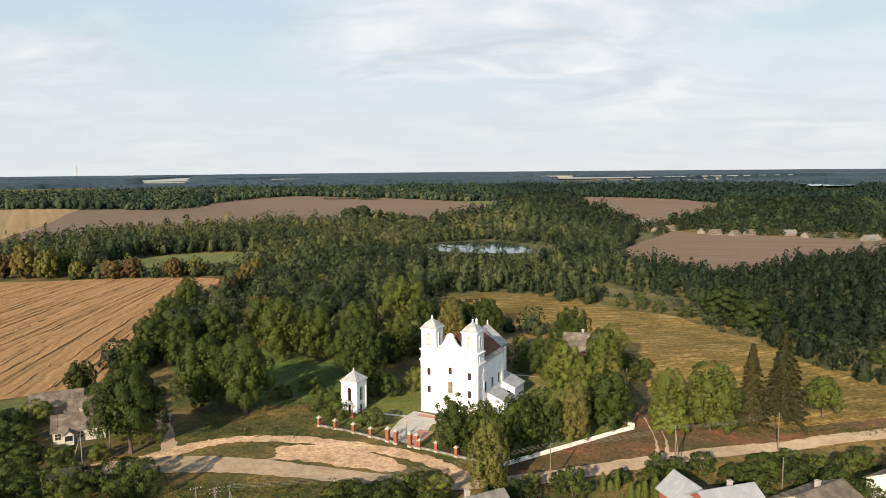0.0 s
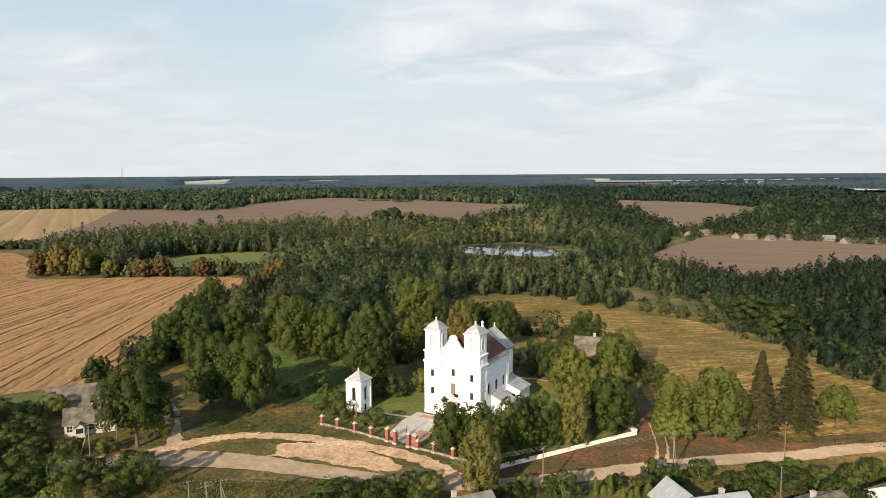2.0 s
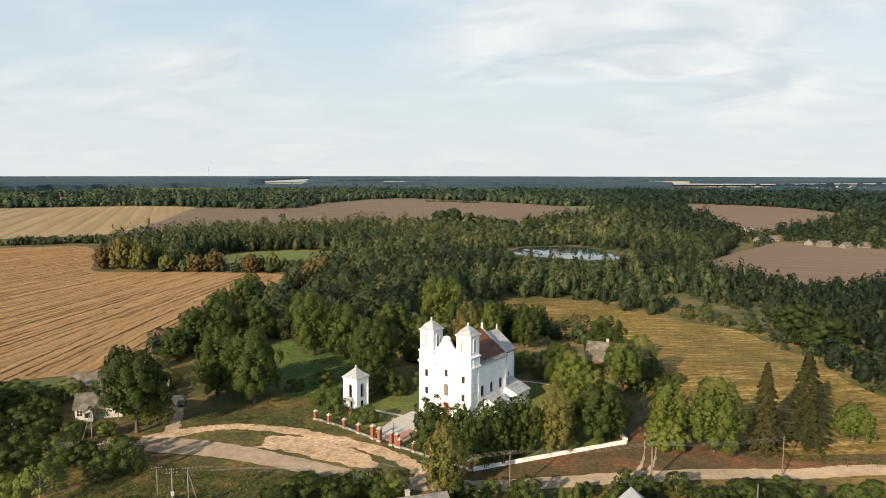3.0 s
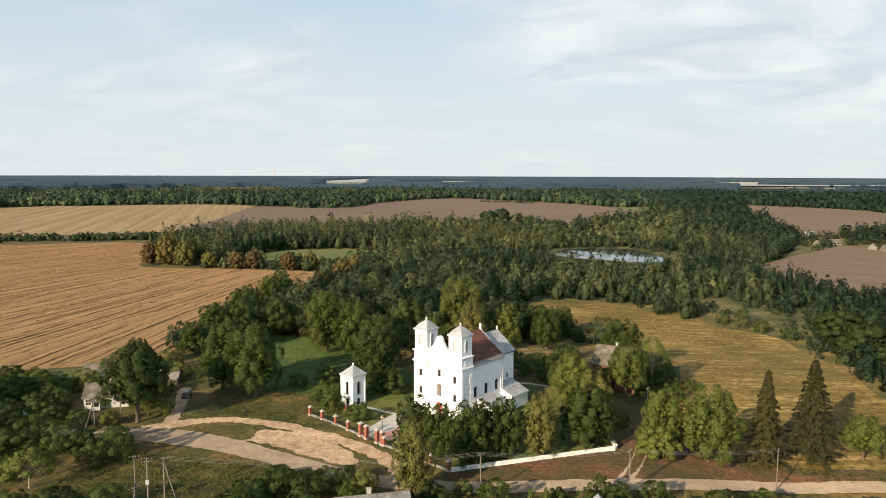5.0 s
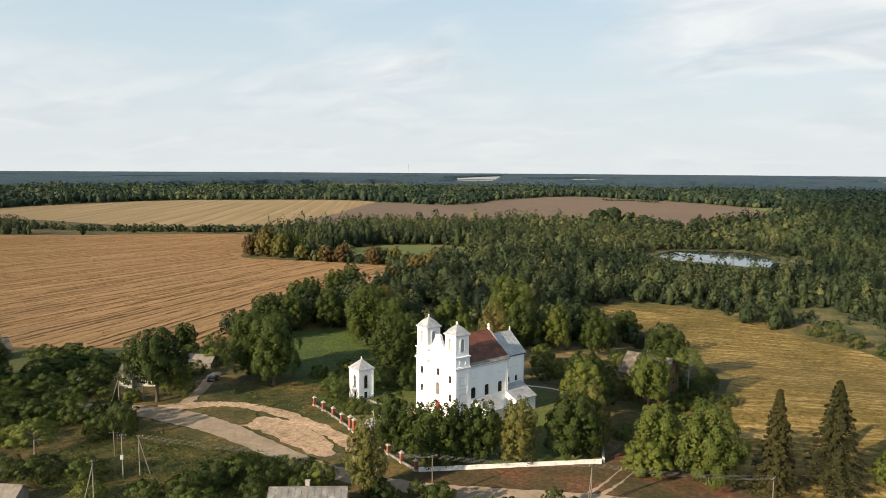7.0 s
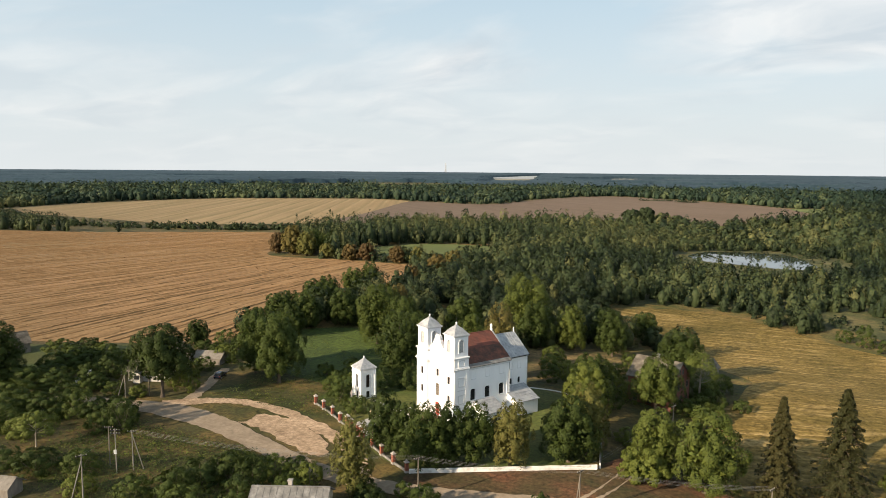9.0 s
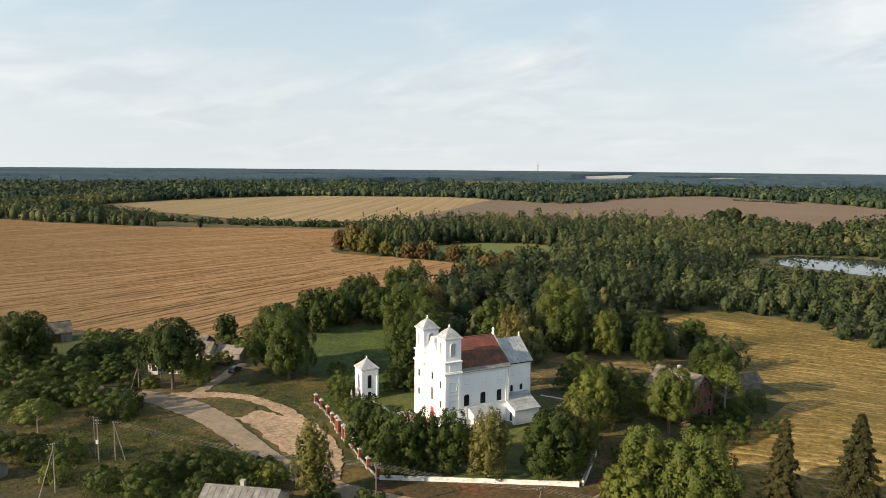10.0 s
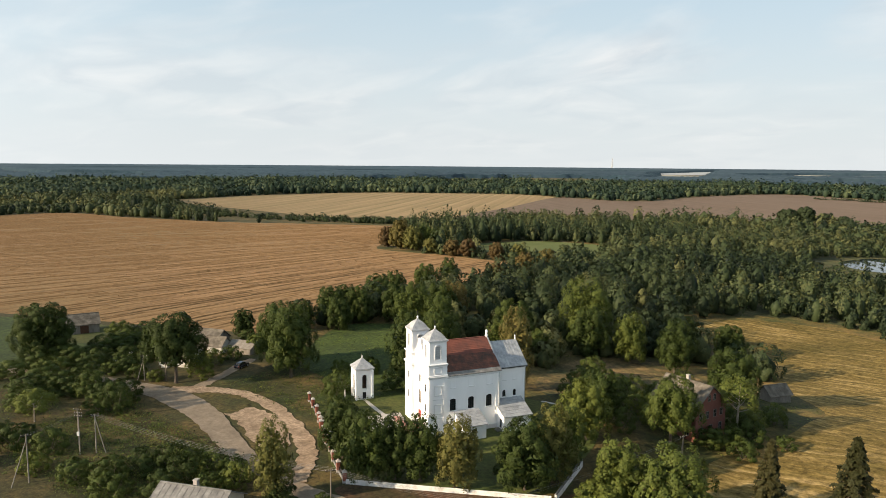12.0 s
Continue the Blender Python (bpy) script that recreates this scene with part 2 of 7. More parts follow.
GRASS = material("grass", [(0.38, (0.016, 0.021, 0.005)), (0.5, (0.046, 0.038, 0.009)), (0.62, (0.122, 0.078, 0.024))], 0.12, 0.95, 0.9, 1.6,
                 detail=10, second=[(0.4, (0.02952, 0.03936, 0.00984)), (0.6, (0.0943, 0.06724, 0.0246))], second_scale=0.035, second_mix=0.5, speckle=(1.1, 0.5, 1.45))
LAWN = material("lawn", [(0.3, (0.0323, 0.051, 0.0102)), (0.7, (0.0765, 0.085, 0.0204))], 0.25, 0.95, 0.5, 2.0, detail=10,
                second=[(0.3, (0.0306, 0.0527, 0.0102)), (0.7, (0.085, 0.0765, 0.0221))], second_scale=0.05, speckle=(1.3, 0.6, 1.35))
GARDEN = material("garden_grass", [(0.3, (0.021, 0.039, 0.0075)), (0.7, (0.054, 0.08, 0.0145))], 0.3, 0.95, 0.8, 1.5, detail=10, second=[(0.35, (0.018, 0.03, 0.0075)), (0.65, (0.055, 0.08, 0.0125))], second_scale=0.07, speckle=(0.9, 0.45, 1.5))
SCRUBLAND = material("uncut_dry_grass", [(0.38, (0.022, 0.028, 0.009)), (0.5, (0.052, 0.043, 0.016)), (0.62, (0.115, 0.08, 0.034))], 0.1, 0.95, 0.9, 1.6, detail=10, speckle=(0.9, 0.4, 1.6))
MARSH = material("marsh_grass", [(0.36, (0.018, 0.023, 0.008)), (0.5, (0.034, 0.038, 0.012)), (0.66, (0.07, 0.06, 0.024))], 0.08, 0.95, 0.9, 1.6, detail=10, speckle=(0.7, 0.5, 1.4))
DRY = material("dry_grass", [(0.3, (0.024, 0.022, 0.008)), (0.55, (0.052, 0.031, 0.014)), (0.75, (0.1, 0.062, 0.028))], 0.35, 0.95, 0.8, 1.8, detail=10,
               second=[(0.38, (0.026, 0.031, 0.010)), (0.5, (0.06, 0.038, 0.018)), (0.62, (0.115, 0.048, 0.026))], second_scale=0.09, speckle=(1.2, 0.5, 1.5))
MEADOW = rows_material("mown_meadow", (0.092, 0.069, 0.021), (0.275, 0.2, 0.088), (0.145, 0.102, 0.032), (0.058, 0.049, 0.014), 2.6, 0.8, 0.5, 0.028, 0.85, 0.78, 0.6, 12.0, thin=True)
# dark and light lines paint the shaded and sunlit sides of straw rows
WHEAT = rows_material("stubble", (0.1, 0.058, 0.026), (0.33, 0.2, 0.098), (0.242, 0.146, 0.073), (0.175, 0.122, 0.056), 5.4, 0.2, 0.2, 0.006, 0.6, 0.35, 0.6, 14.0, thin=True)
STRIPED = rows_material("striped_stubble", (0.14, 0.118, 0.056), (0.3, 0.222, 0.125), (0.235, 0.17, 0.094), (0.2, 0.145, 0.078), 20.0, 0.03, 0.1, 0.004, 0.6, 0.5, 0.4, 30.0)
PLOUGHED = rows_material("ploughed_soil", (0.092, 0.067, 0.05), (0.144, 0.108, 0.082), (0.12, 0.089, 0.067), (0.132, 0.101, 0.077), 12.0, 0.08, 0.1, 0.005, 0.6, 0.7, 0.3, 20.0)
STRAW = material("loose_straw", [(0.3, (0.22, 0.13, 0.06)), (0.7, (0.34, 0.207, 0.1))], 0.6, 0.95, 0.6, 3.0, detail=8, spec=0.1)
PASTURE = material("pasture", [(0.3, (0.042, 0.06, 0.0165)), (0.7, (0.072, 0.084, 0.026))], 0.05, 0.95, detail=8)
GRAVEL = material("gravel_road", [(0.3, (0.157, 0.122, 0.088)), (0.55, (0.218, 0.174, 0.128)), (0.75, (0.273, 0.224, 0.168))], 0.5, 0.95, 0.4, 5.0, detail=10,
                  second=[(0.35, (0.141, 0.110, 0.077)), (0.65, (0.260, 0.209, 0.151))], second_scale=0.09, second_mix=0.5, speckle=(1.2, 0.82, 1.15))
SAND = material("sand", [(0.34, (0.155, 0.106, 0.066)), (0.5, (0.285, 0.207, 0.138)), (0.7, (0.385, 0.29, 0.203))], 0.45, 0.95, 0.9, 1.6, detail=10,
                second=[(0.35, (0.19, 0.135, 0.088)), (0.65, (0.35, 0.26, 0.178))], second_scale=0.12, second_mix=0.45, speckle=(1.4, 0.62, 1.25))
PAVING = material("paving", [(0.3, (0.315, 0.3, 0.2775)), (0.7, (0.42, 0.405, 0.3825))], 0.8, 0.85, 0.2)
WATER = material("water", [(0.3, (0.02, 0.03, 0.03)), (0.7, (0.03, 0.04, 0.04))], 0.05, 0.04, 0.0, 0.5, spec=0.5)
WHITE = material("white_plaster", [(0.3, (0.85, 0.855, 0.86)), (0.6, (0.9, 0.9, 0.9))], 0.55, 0.85, 0.12, 6.0, detail=8,
                 second=[(0.3, (0.8, 0.80, 0.795)), (0.55, (0.9, 0.9, 0.9))], second_scale=0.25, second_mix=0.4, stretch=(1, 1, 0.35))
TRIM = material("white_trim", [(0.3, (0.66, 0.665, 0.67)), (0.7, (0.76, 0.76, 0.755))], 1.2, 0.8, 0.1, 8.0)
OLD_WHITE = material("stained_whitewash", [(0.32, (0.45, 0.43, 0.39)), (0.5, (0.72, 0.71, 0.68)), (0.7, (0.80, 0.79, 0.76))], 0.7, 0.9, 0.3, 4.0, detail=9, stretch=(1, 1, 0.6))
BRICK = material("red_brick", [(0.3, (0.176, 0.056, 0.036)), (0.7, (0.288, 0.1, 0.064))], 2.5, 0.85, 0.3, 8.0)
OLD_BRICK = material("dark_red_brick", [(0.3, (0.13, 0.05, 0.038)), (0.7, (0.22, 0.085, 0.06))], 1.5, 0.9, 0.3, 8.0, second=[(0.3, (0.10, 0.045, 0.036)), (0.7, (0.2, 0.09, 0.065))], second_scale=0.3)
CAP = material("pale_cap_stone", [(0.3, (0.272, 0.248, 0.224)), (0.7, (0.384, 0.36, 0.336))], 3.0, 0.8)
TILE = material("red_clay_tile", [(0.3, (0.09, 0.0378, 0.0288)), (0.5, (0.1665, 0.0558, 0.0378)), (0.72, (0.27, 0.0855, 0.054))], 0.55, 0.85, 0.6, 5.0, detail=10,
                second=[(0.4, (0.09, 0.045, 0.0378)), (0.62, (0.234, 0.0765, 0.0495))], second_scale=0.2, second_mix=0.5)
MOSSY_TILE = material("dark_weathered_tile", [(0.34, (0.055, 0.038, 0.03)), (0.5, (0.1, 0.048, 0.035)), (0.68, (0.17, 0.066, 0.045))], 0.9, 0.9, 0.6, 5.0, detail=10)
METAL = material("grey_sheet_metal", [(0.3, (0.2, 0.215, 0.23)), (0.5, (0.33, 0.345, 0.36)), (0.72, (0.45, 0.46, 0.465))], 0.5, 0.55, 0.15, 3.0, detail=9, metal=0.15,
                 second=[(0.35, (0.17, 0.18, 0.19)), (0.6, (0.4, 0.41, 0.42))], second_scale=1.4, second_mix=0.4, stretch=(1, 1, 1))
SLATE = material("weathered_slate", [(0.3, (0.1, 0.098, 0.094)), (0.52, (0.17, 0.165, 0.155)), (0.72, (0.27, 0.262, 0.248))], 0.9, 0.85, 0.4, 4.0, detail=9)
OLD_SLATE = material("mossy_grey_slate", [(0.34, (0.0595, 0.0527, 0.0408)), (0.52, (0.119, 0.1037, 0.0833)), (0.68, (0.187, 0.1658, 0.136))], 0.6, 0.9, 0.5, 3.0, detail=9, stretch=(1, 1, 1))
LIGHT_METAL = material("pale_metal_roof", [(0.3, (0.26, 0.28, 0.30)), (0.7, (0.36, 0.38, 0.40))], 0.8, 0.45, 0.1, metal=0.2)
CREAM = material("cream_siding", [(0.3, (0.42, 0.37, 0.28)), (0.7, (0.52, 0.47, 0.37))], 0.8, 0.8)
PALE_BOARD = material("pale_painted_boards", [(0.3, (0.33, 0.32, 0.295)), (0.7, (0.5, 0.49, 0.455))], 1.2, 0.85, 0.3, 6.0, stretch=(1, 1, 3))
GREY_BOARD = material("weathered_grey_boards", [(0.3, (0.12, 0.108, 0.09)), (0.7, (0.24, 0.215, 0.185))], 1.2, 0.9, 0.4, 6.0, stretch=(1, 1, 0.3))
DARK_GLASS = material("dark_window_glass", [(0.3, (0.012, 0.013, 0.015)), (0.7, (0.03, 0.032, 0.036))], 1.0, 0.12, spec=0.5)
BOARDED = material("brown_window_wood", [(0.3, (0.045, 0.022, 0.013)), (0.7, (0.095, 0.045, 0.025))], 3.0, 0.8, stretch=(3, 3, 0.6))
LOUVRE = material("grey_louvre", [(0.3, (0.33, 0.345, 0.35)), (0.7, (0.46, 0.47, 0.47))], 2.0, 0.7)
RED_PAINT = material("dark_red_door_paint", [(0.3, (0.24, 0.04, 0.028)), (0.7, (0.32, 0.06, 0.04))], 2.0, 0.6)
BARK = material("bark", [(0.3, (0.06, 0.045, 0.033)), (0.7, (0.16, 0.13, 0.10))], 2.5, 0.95, 0.7, 8.0, stretch=(1, 1, 0.3))
PALE_BARK = material("pale_bark", [(0.3, (0.18, 0.15, 0.12)), (0.7, (0.36, 0.32, 0.27))], 2.0, 0.9, 0.4, 6.0, stretch=(1, 1, 0.4))
CONCRETE = material("pole_concrete", [(0.3, (0.14, 0.13, 0.115)), (0.7, (0.23, 0.215, 0.19))], 2.0, 0.85, 0.2, 8.0)
POLE_WOOD = material("grey_pole_wood", [(0.3, (0.1, 0.085, 0.068)), (0.7, (0.19, 0.165, 0.135))], 3.0, 0.9, 0.3, stretch=(1, 1, 0.2))
IRON = material("dark_iron", [(0.3, (0.02, 0.02, 0.021)), (0.7, (0.045, 0.043, 0.04))], 4.0, 0.5, metal=0.6)
CABLE = material("cable", [(0.3, (0.16, 0.155, 0.15)), (0.7, (0.24, 0.235, 0.23))], 1.0, 0.6)
BRONZE = material("gilded_figure", [(0.3, (0.34, 0.27, 0.17)), (0.7, (0.48, 0.40, 0.28))], 4.0, 0.5)
CAR_PAINT = material("dark_blue_car_paint", [(0.3, (0.018, 0.022, 0.035)), (0.7, (0.025, 0.03, 0.045))], 1.0, 0.25, spec=0.5)
RUBBER = material("tyre_rubber", [(0.3, (0.012, 0.012, 0.012)), (0.7, (0.02, 0.02, 0.02))], 5.0, 0.9)
PINK_PAVING = material("reddish_paving", [(0.3, (0.26, 0.13, 0.10)), (0.7, (0.36, 0.20, 0.165))], 1.5, 0.85)
LEAF = leaf_material("leaves_green", (0.0095, 0.018, 0.005), (0.047, 0.067, 0.0135), (0.13, 0.148, 0.028), 0.1)
WOOD_LEAF = leaf_material("woodland_leaves", (0.009, 0.0175, 0.009), (0.043, 0.06, 0.024), (0.118, 0.12, 0.046), 0.09)
LEAF_AUTUMN = leaf_material("leaves_olive_to_rust", (0.105, 0.108, 0.028), (0.13, 0.103, 0.032), (0.08, 0.05, 0.022), 0.15)
NEEDLE = leaf_material("needles_dull", (0.02, 0.025, 0.008), (0.044, 0.041, 0.014), (0.09, 0.06, 0.026), 0.1)
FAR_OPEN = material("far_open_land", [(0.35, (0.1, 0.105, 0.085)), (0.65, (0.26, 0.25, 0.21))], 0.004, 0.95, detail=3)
# blue of distance haze is mixed into the next two leaf colours
FAR_LEAF = leaf_material("far_woods_hazy_green", (0.010, 0.022, 0.015), (0.026, 0.045, 0.026), (0.085, 0.105, 0.047), 0.08)
HORIZON_HAZE_LEAF = leaf_material("horizon_woods_haze_tinted", (0.012, 0.027, 0.036), (0.024, 0.046, 0.06), (0.05, 0.076, 0.088), 0.05)
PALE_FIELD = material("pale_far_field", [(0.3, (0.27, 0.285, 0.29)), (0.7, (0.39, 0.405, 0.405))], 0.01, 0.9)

# ---- the lie of the land ----


def smooth(a):
    a = np.clip(a, 0.0, 1.0)
    return a * a * (3 - 2 * a)


def height(x, y):
    """Ground height: level village and fields, a fall beside the road to the spruces, a shallow valley beyond the church, a slow rise to the horizon."""
    x, y = np.asarray(x, float), np.asarray(y, float)
    valley = -9.5 * smooth((y - 165) / 110) * smooth((x + 90) / 120) * (1 - smooth((y - 620) / 300))
    dip = -4.0 * smooth(((x - 38) * 0.11 + (y - 123) * 0.05) / 4.5) * smooth((y - 98) / 26) * (1 - smooth((y - 160) / 60))
    return valley + dip + 14 * smooth((np.hypot(x, y) - 2200) / 2500)


def catmull(pts, per=6, closed=True):
    """Points of a smooth curve through pts."""
    p = [np.array(q, float) for q in pts]
    n, out = len(p), []
    for i in range(n if closed else n - 1):
        if closed:
            a, b, c, d = p[i - 1], p[i], p[(i + 1) % n], p[(i + 2) % n]
        else:
            a, b, c, d = p[max(i - 1, 0)], p[i], p[i + 1], p[min(i + 2, n - 1)]
        for k in range(per):
            s = k / per
            out.append(0.5 * (2 * b + (c - a) * s + (2 * a - 5 * b + 4 * c - d) * s * s + (3 * b - a - 3 * c + d) * s ** 3))
    if not closed:
        out.append(p[-1])
    return out


def inside(poly, x, y):
    """Whether the points x, y (arrays) lie in the polygon."""
    hit = np.zeros(np.shape(x), bool)
    q = poly[-1]
    for p in poly:
        cross = (p[1] > y) != (q[1] > y)
        with np.errstate(divide="ignore", invalid="ignore"):
            xs = (q[0] - p[0]) * (y - p[1]) / ((q[1] - p[1]) or 1e-9) + p[0]
        hit ^= cross & (x < xs)
        q = p
    return hit


def grid_mesh(name, xs, ys, zf):
    X, Y = np.meshgrid(xs, ys)
    V = np.stack([X.ravel(), Y.ravel(), zf(X, Y).ravel()], 1)
    nx, ny = len(xs), len(ys)
    i = (np.arange(ny - 1)[:, None] * nx + np.arange(nx - 1)[None, :]).ravel()
    F = np.stack([i, i + 1, i + nx + 1, i + nx], 1)
    return raw_mesh(name, V, F)


def raw_mesh(name, V, F):
    """A mesh from an array of points and an array of faces with the same number of corners."""
    me = bpy.data.meshes.new(name)
    me.vertices.add(len(V))
    me.vertices.foreach_set("co", np.ascontiguousarray(V, np.float32).ravel())
    k = F.shape[1]
    me.loops.add(F.size)
    me.loops.foreach_set("vertex_index", np.ascontiguousarray(F, np.int32).ravel())
    me.polygons.add(len(F))
    me.polygons.foreach_set("loop_start", np.arange(0, F.size, k, dtype=np.int32))
    me.update(calc_edges=True)
    return me


def setting(name, me, mat, label, category="ground"):
    me.materials.append(mat)
    return tagged(new(name, me), label, category, kind="structure")


def steps(lo, hi, step, far, growth=1.18):
    mid = list(np.arange(lo, hi + 0.1, step))
    a, d = [], step
    v = hi
    while v < far:
        d *= growth
        v += d
        a.append(min(v, far))
    b, d, v = [], step, lo
    while v > -far:
        d *= growth
        v -= d
        b.append(max(v, -far))
    return np.array(b[::-1] + mid + a)


g = grid_mesh("ground", np.unique(np.concatenate([steps(-260, 260, 6, 4700), np.arange(34, 130, 1.5)])), np.unique(np.concatenate([steps(40, 760, 6, 4700), np.arange(97, 226, 1.5)])), height)
for f in g.polygons:
    f.use_smooth = True
setting("ground", g, GRASS, "rough green and yellowing grassland reaching the horizon")


def sheet(name, poly, mat, lift, step, label, row=None, category="field", rounded=5, fray=0.0):
    """A patch of ground cover lying on the land."""
    pts = catmull(poly, rounded) if rounded > 1 else [np.array(p, float) for p in poly]
    if fray:
        rng = random.Random(name)
        pts = [p + np.array((rng.uniform(-fray, fray), rng.uniform(-fray, fray))) for p in pts]
    bm = bmesh.new()
    bm.faces.new([bm.verts.new((p[0], p[1], 0)) for p in pts])
    bm.normal_update()
    if bm.faces[:][0].normal.z < 0:
        bmesh.ops.reverse_faces(bm, faces=bm.faces[:])
    bmesh.ops.triangulate(bm, faces=bm.faces[:])
    lo, hi = np.min(pts, 0), np.max(pts, 0)
    for axis in (0, 1):
        no = (1, 0, 0) if axis == 0 else (0, 1, 0)
        for v in np.arange(lo[axis] + step, hi[axis], step):
            bmesh.ops.bisect_plane(bm, geom=bm.verts[:] + bm.edges[:] + bm.faces[:], plane_co=(v, v, 0), plane_no=no, dist=1e-4)
    for v in bm.verts:
        v.co.z = float(height(v.co.x, v.co.y)) + lift
    me = bpy.data.meshes.new(name)
    bm.to_mesh(me)
    bm.free()
    if row:
        at = me.attributes.new("rows", "FLOAT_VECTOR", "POINT")
        at.data.foreach_set("vector", [k for v in me.vertices for k in (*row(v.co.x, v.co.y), 0.0)])
    return setting(name, me, mat, label, category)


def road(name, line, widths, mat, lift, label, fray=0.25, category="road"):
    """A strip along a smooth line, with uneven edges."""
    pts = catmull(line, 8, False)
    ws = [p[0] for p in catmull([(w, 0) for w in widths], 8, False)]
    rng = random.Random(name)
    V, F = [], []
    for i, p in enumerate(pts):
        a, b = pts[max(i - 1, 0)], pts[min(i + 1, len(pts) - 1)]
        d = (b - a) / (np.hypot(*(b - a)) or 1)
        nrm = np.array((-d[1], d[0]))
        for k in (-1.0, -0.5, 0.0, 0.5, 1.0):
            w = ws[i] / 2 * k + (rng.uniform(-fray, fray) if abs(k) == 1 else 0)
            q = p + nrm * w
            V.append((q[0], q[1], float(height(*q)) + lift))
        if i:
            for k in range(4):
                o = (i - 1) * 5 + k
                F.append((o + 5, o, o + 1, o + 6))
    me = raw_mesh(name, np.array(V), np.array(F))
    bm = bmesh.new(); bm.from_mesh(me); bmesh.ops.recalc_face_normals(bm, faces=bm.faces[:])
    if sum(f.normal.z for f in bm.faces) < 0:
        bmesh.ops.reverse_faces(bm, faces=bm.faces[:])
    bm.to_mesh(me); bm.free()
    return setting(name, me, mat, label, category)


WHEAT_AREA = [(-169, 122), (-135, 139), (-112, 150), (-98, 158), (-84, 165), (-86, 178), (-89, 200), (-92, 235), (-98, 270), (-104, 304), (-108, 335), (-160, 337), (-212, 331),
              (-240, 378), (-282, 428), (-312, 440), (-371, 406), (-433, 365), (-530, 330), (-630, 290), (-560, 60), (-300, 50), (-215, 92)]
UPPER_AREA = [(-337, 545), (-388, 692), (-484, 940), (-578, 985), (-673, 930), (-780, 845), (-812, 700), (-790, 560), (-740, 480), (-543, 462), (-430, 460), (-385, 488)]
BROWN_AREA = [(-332, 530), (-290, 535), (-227, 586), (-153, 633), (-89, 683), (10, 794), (55, 850), (72, 960), (22, 1090), (-50, 1190), (-150, 1270), (-290, 1360),
              (-348, 1172), (-347, 965), (-392, 932), (-440, 948), (-484, 940), (-388, 692)]
FAR_BROWN_AREA = [(210, 1200), (188, 760), (250, 755), (360, 900), (360, 1086), (280, 1188)]
RIGHT_BROWN_AREA = [(134, 522), (160, 570), (184, 608), (216, 657), (247, 632), (294, 603), (346, 578), (520, 590), (520, 500), (330, 462), (282, 456), (250, 450), (221, 432), (181, 400), (161, 397), (143, 408), (127, 434), (119, 465)]
PASTURE_AREA = [(-180, 410), (-166, 432), (-137, 442), (-111, 434), (-103, 380), (-112, 364), (-150, 362), (-185, 372)]
FAR_PASTURE_AREA = [(66, 968), (30, 1085), (100, 1080), (135, 985)]
POND_AREA = [(-10, 515), (-6, 545), (1, 563), (24, 582), (47, 579), (60, 553), (68, 516), (60, 503), (44, 500), (22, 507), (4, 503)]
POND_BANK = [(-22, 515), (-8, 560), (10, 582), (40, 596), (78, 575), (90, 520), (76, 478), (50, 452), (25, 446), (2, 448), (-18, 470)]
MEADOW_AREA = [(-8, 309), (12, 331), (33, 333), (53, 320), (75, 298), (94, 284), (98, 262), (101, 235), (100, 212), (100, 193), (110, 169), (116, 157), (96, 150), (79, 146), (61, 143.2), (49, 150),
               (46.6, 167), (49, 183), (53, 194), (54, 208), (54, 221), (40, 240), (25, 265), (2, 281), (-15, 298)]

LAKE_AREA = [(800, 1560), (845, 1640), (920, 1900), (1050, 1870), (1000, 1700), (900, 1560)]
PALE_AREA = [(-1335, 2985), (-1330, 3500), (-1315, 3780), (-1180, 3280), (-1080, 2960)]
STRIP_AREA = [(440, 2700), (470, 2900), (840, 2880), (1100, 2980), (1600, 3000), (1600, 2860), (1000, 2800), (800, 2720)]


def wheat_row(x, y):
    return x + 0.08 * y + 0.0026 * 140 * math.tanh((x + 120) / 140) * (y - 240), y


sheet("wheat_field", WHEAT_AREA, WHEAT, 0.06, 20, "harvested orange-tan wheat stubble with curving straw rows", wheat_row)


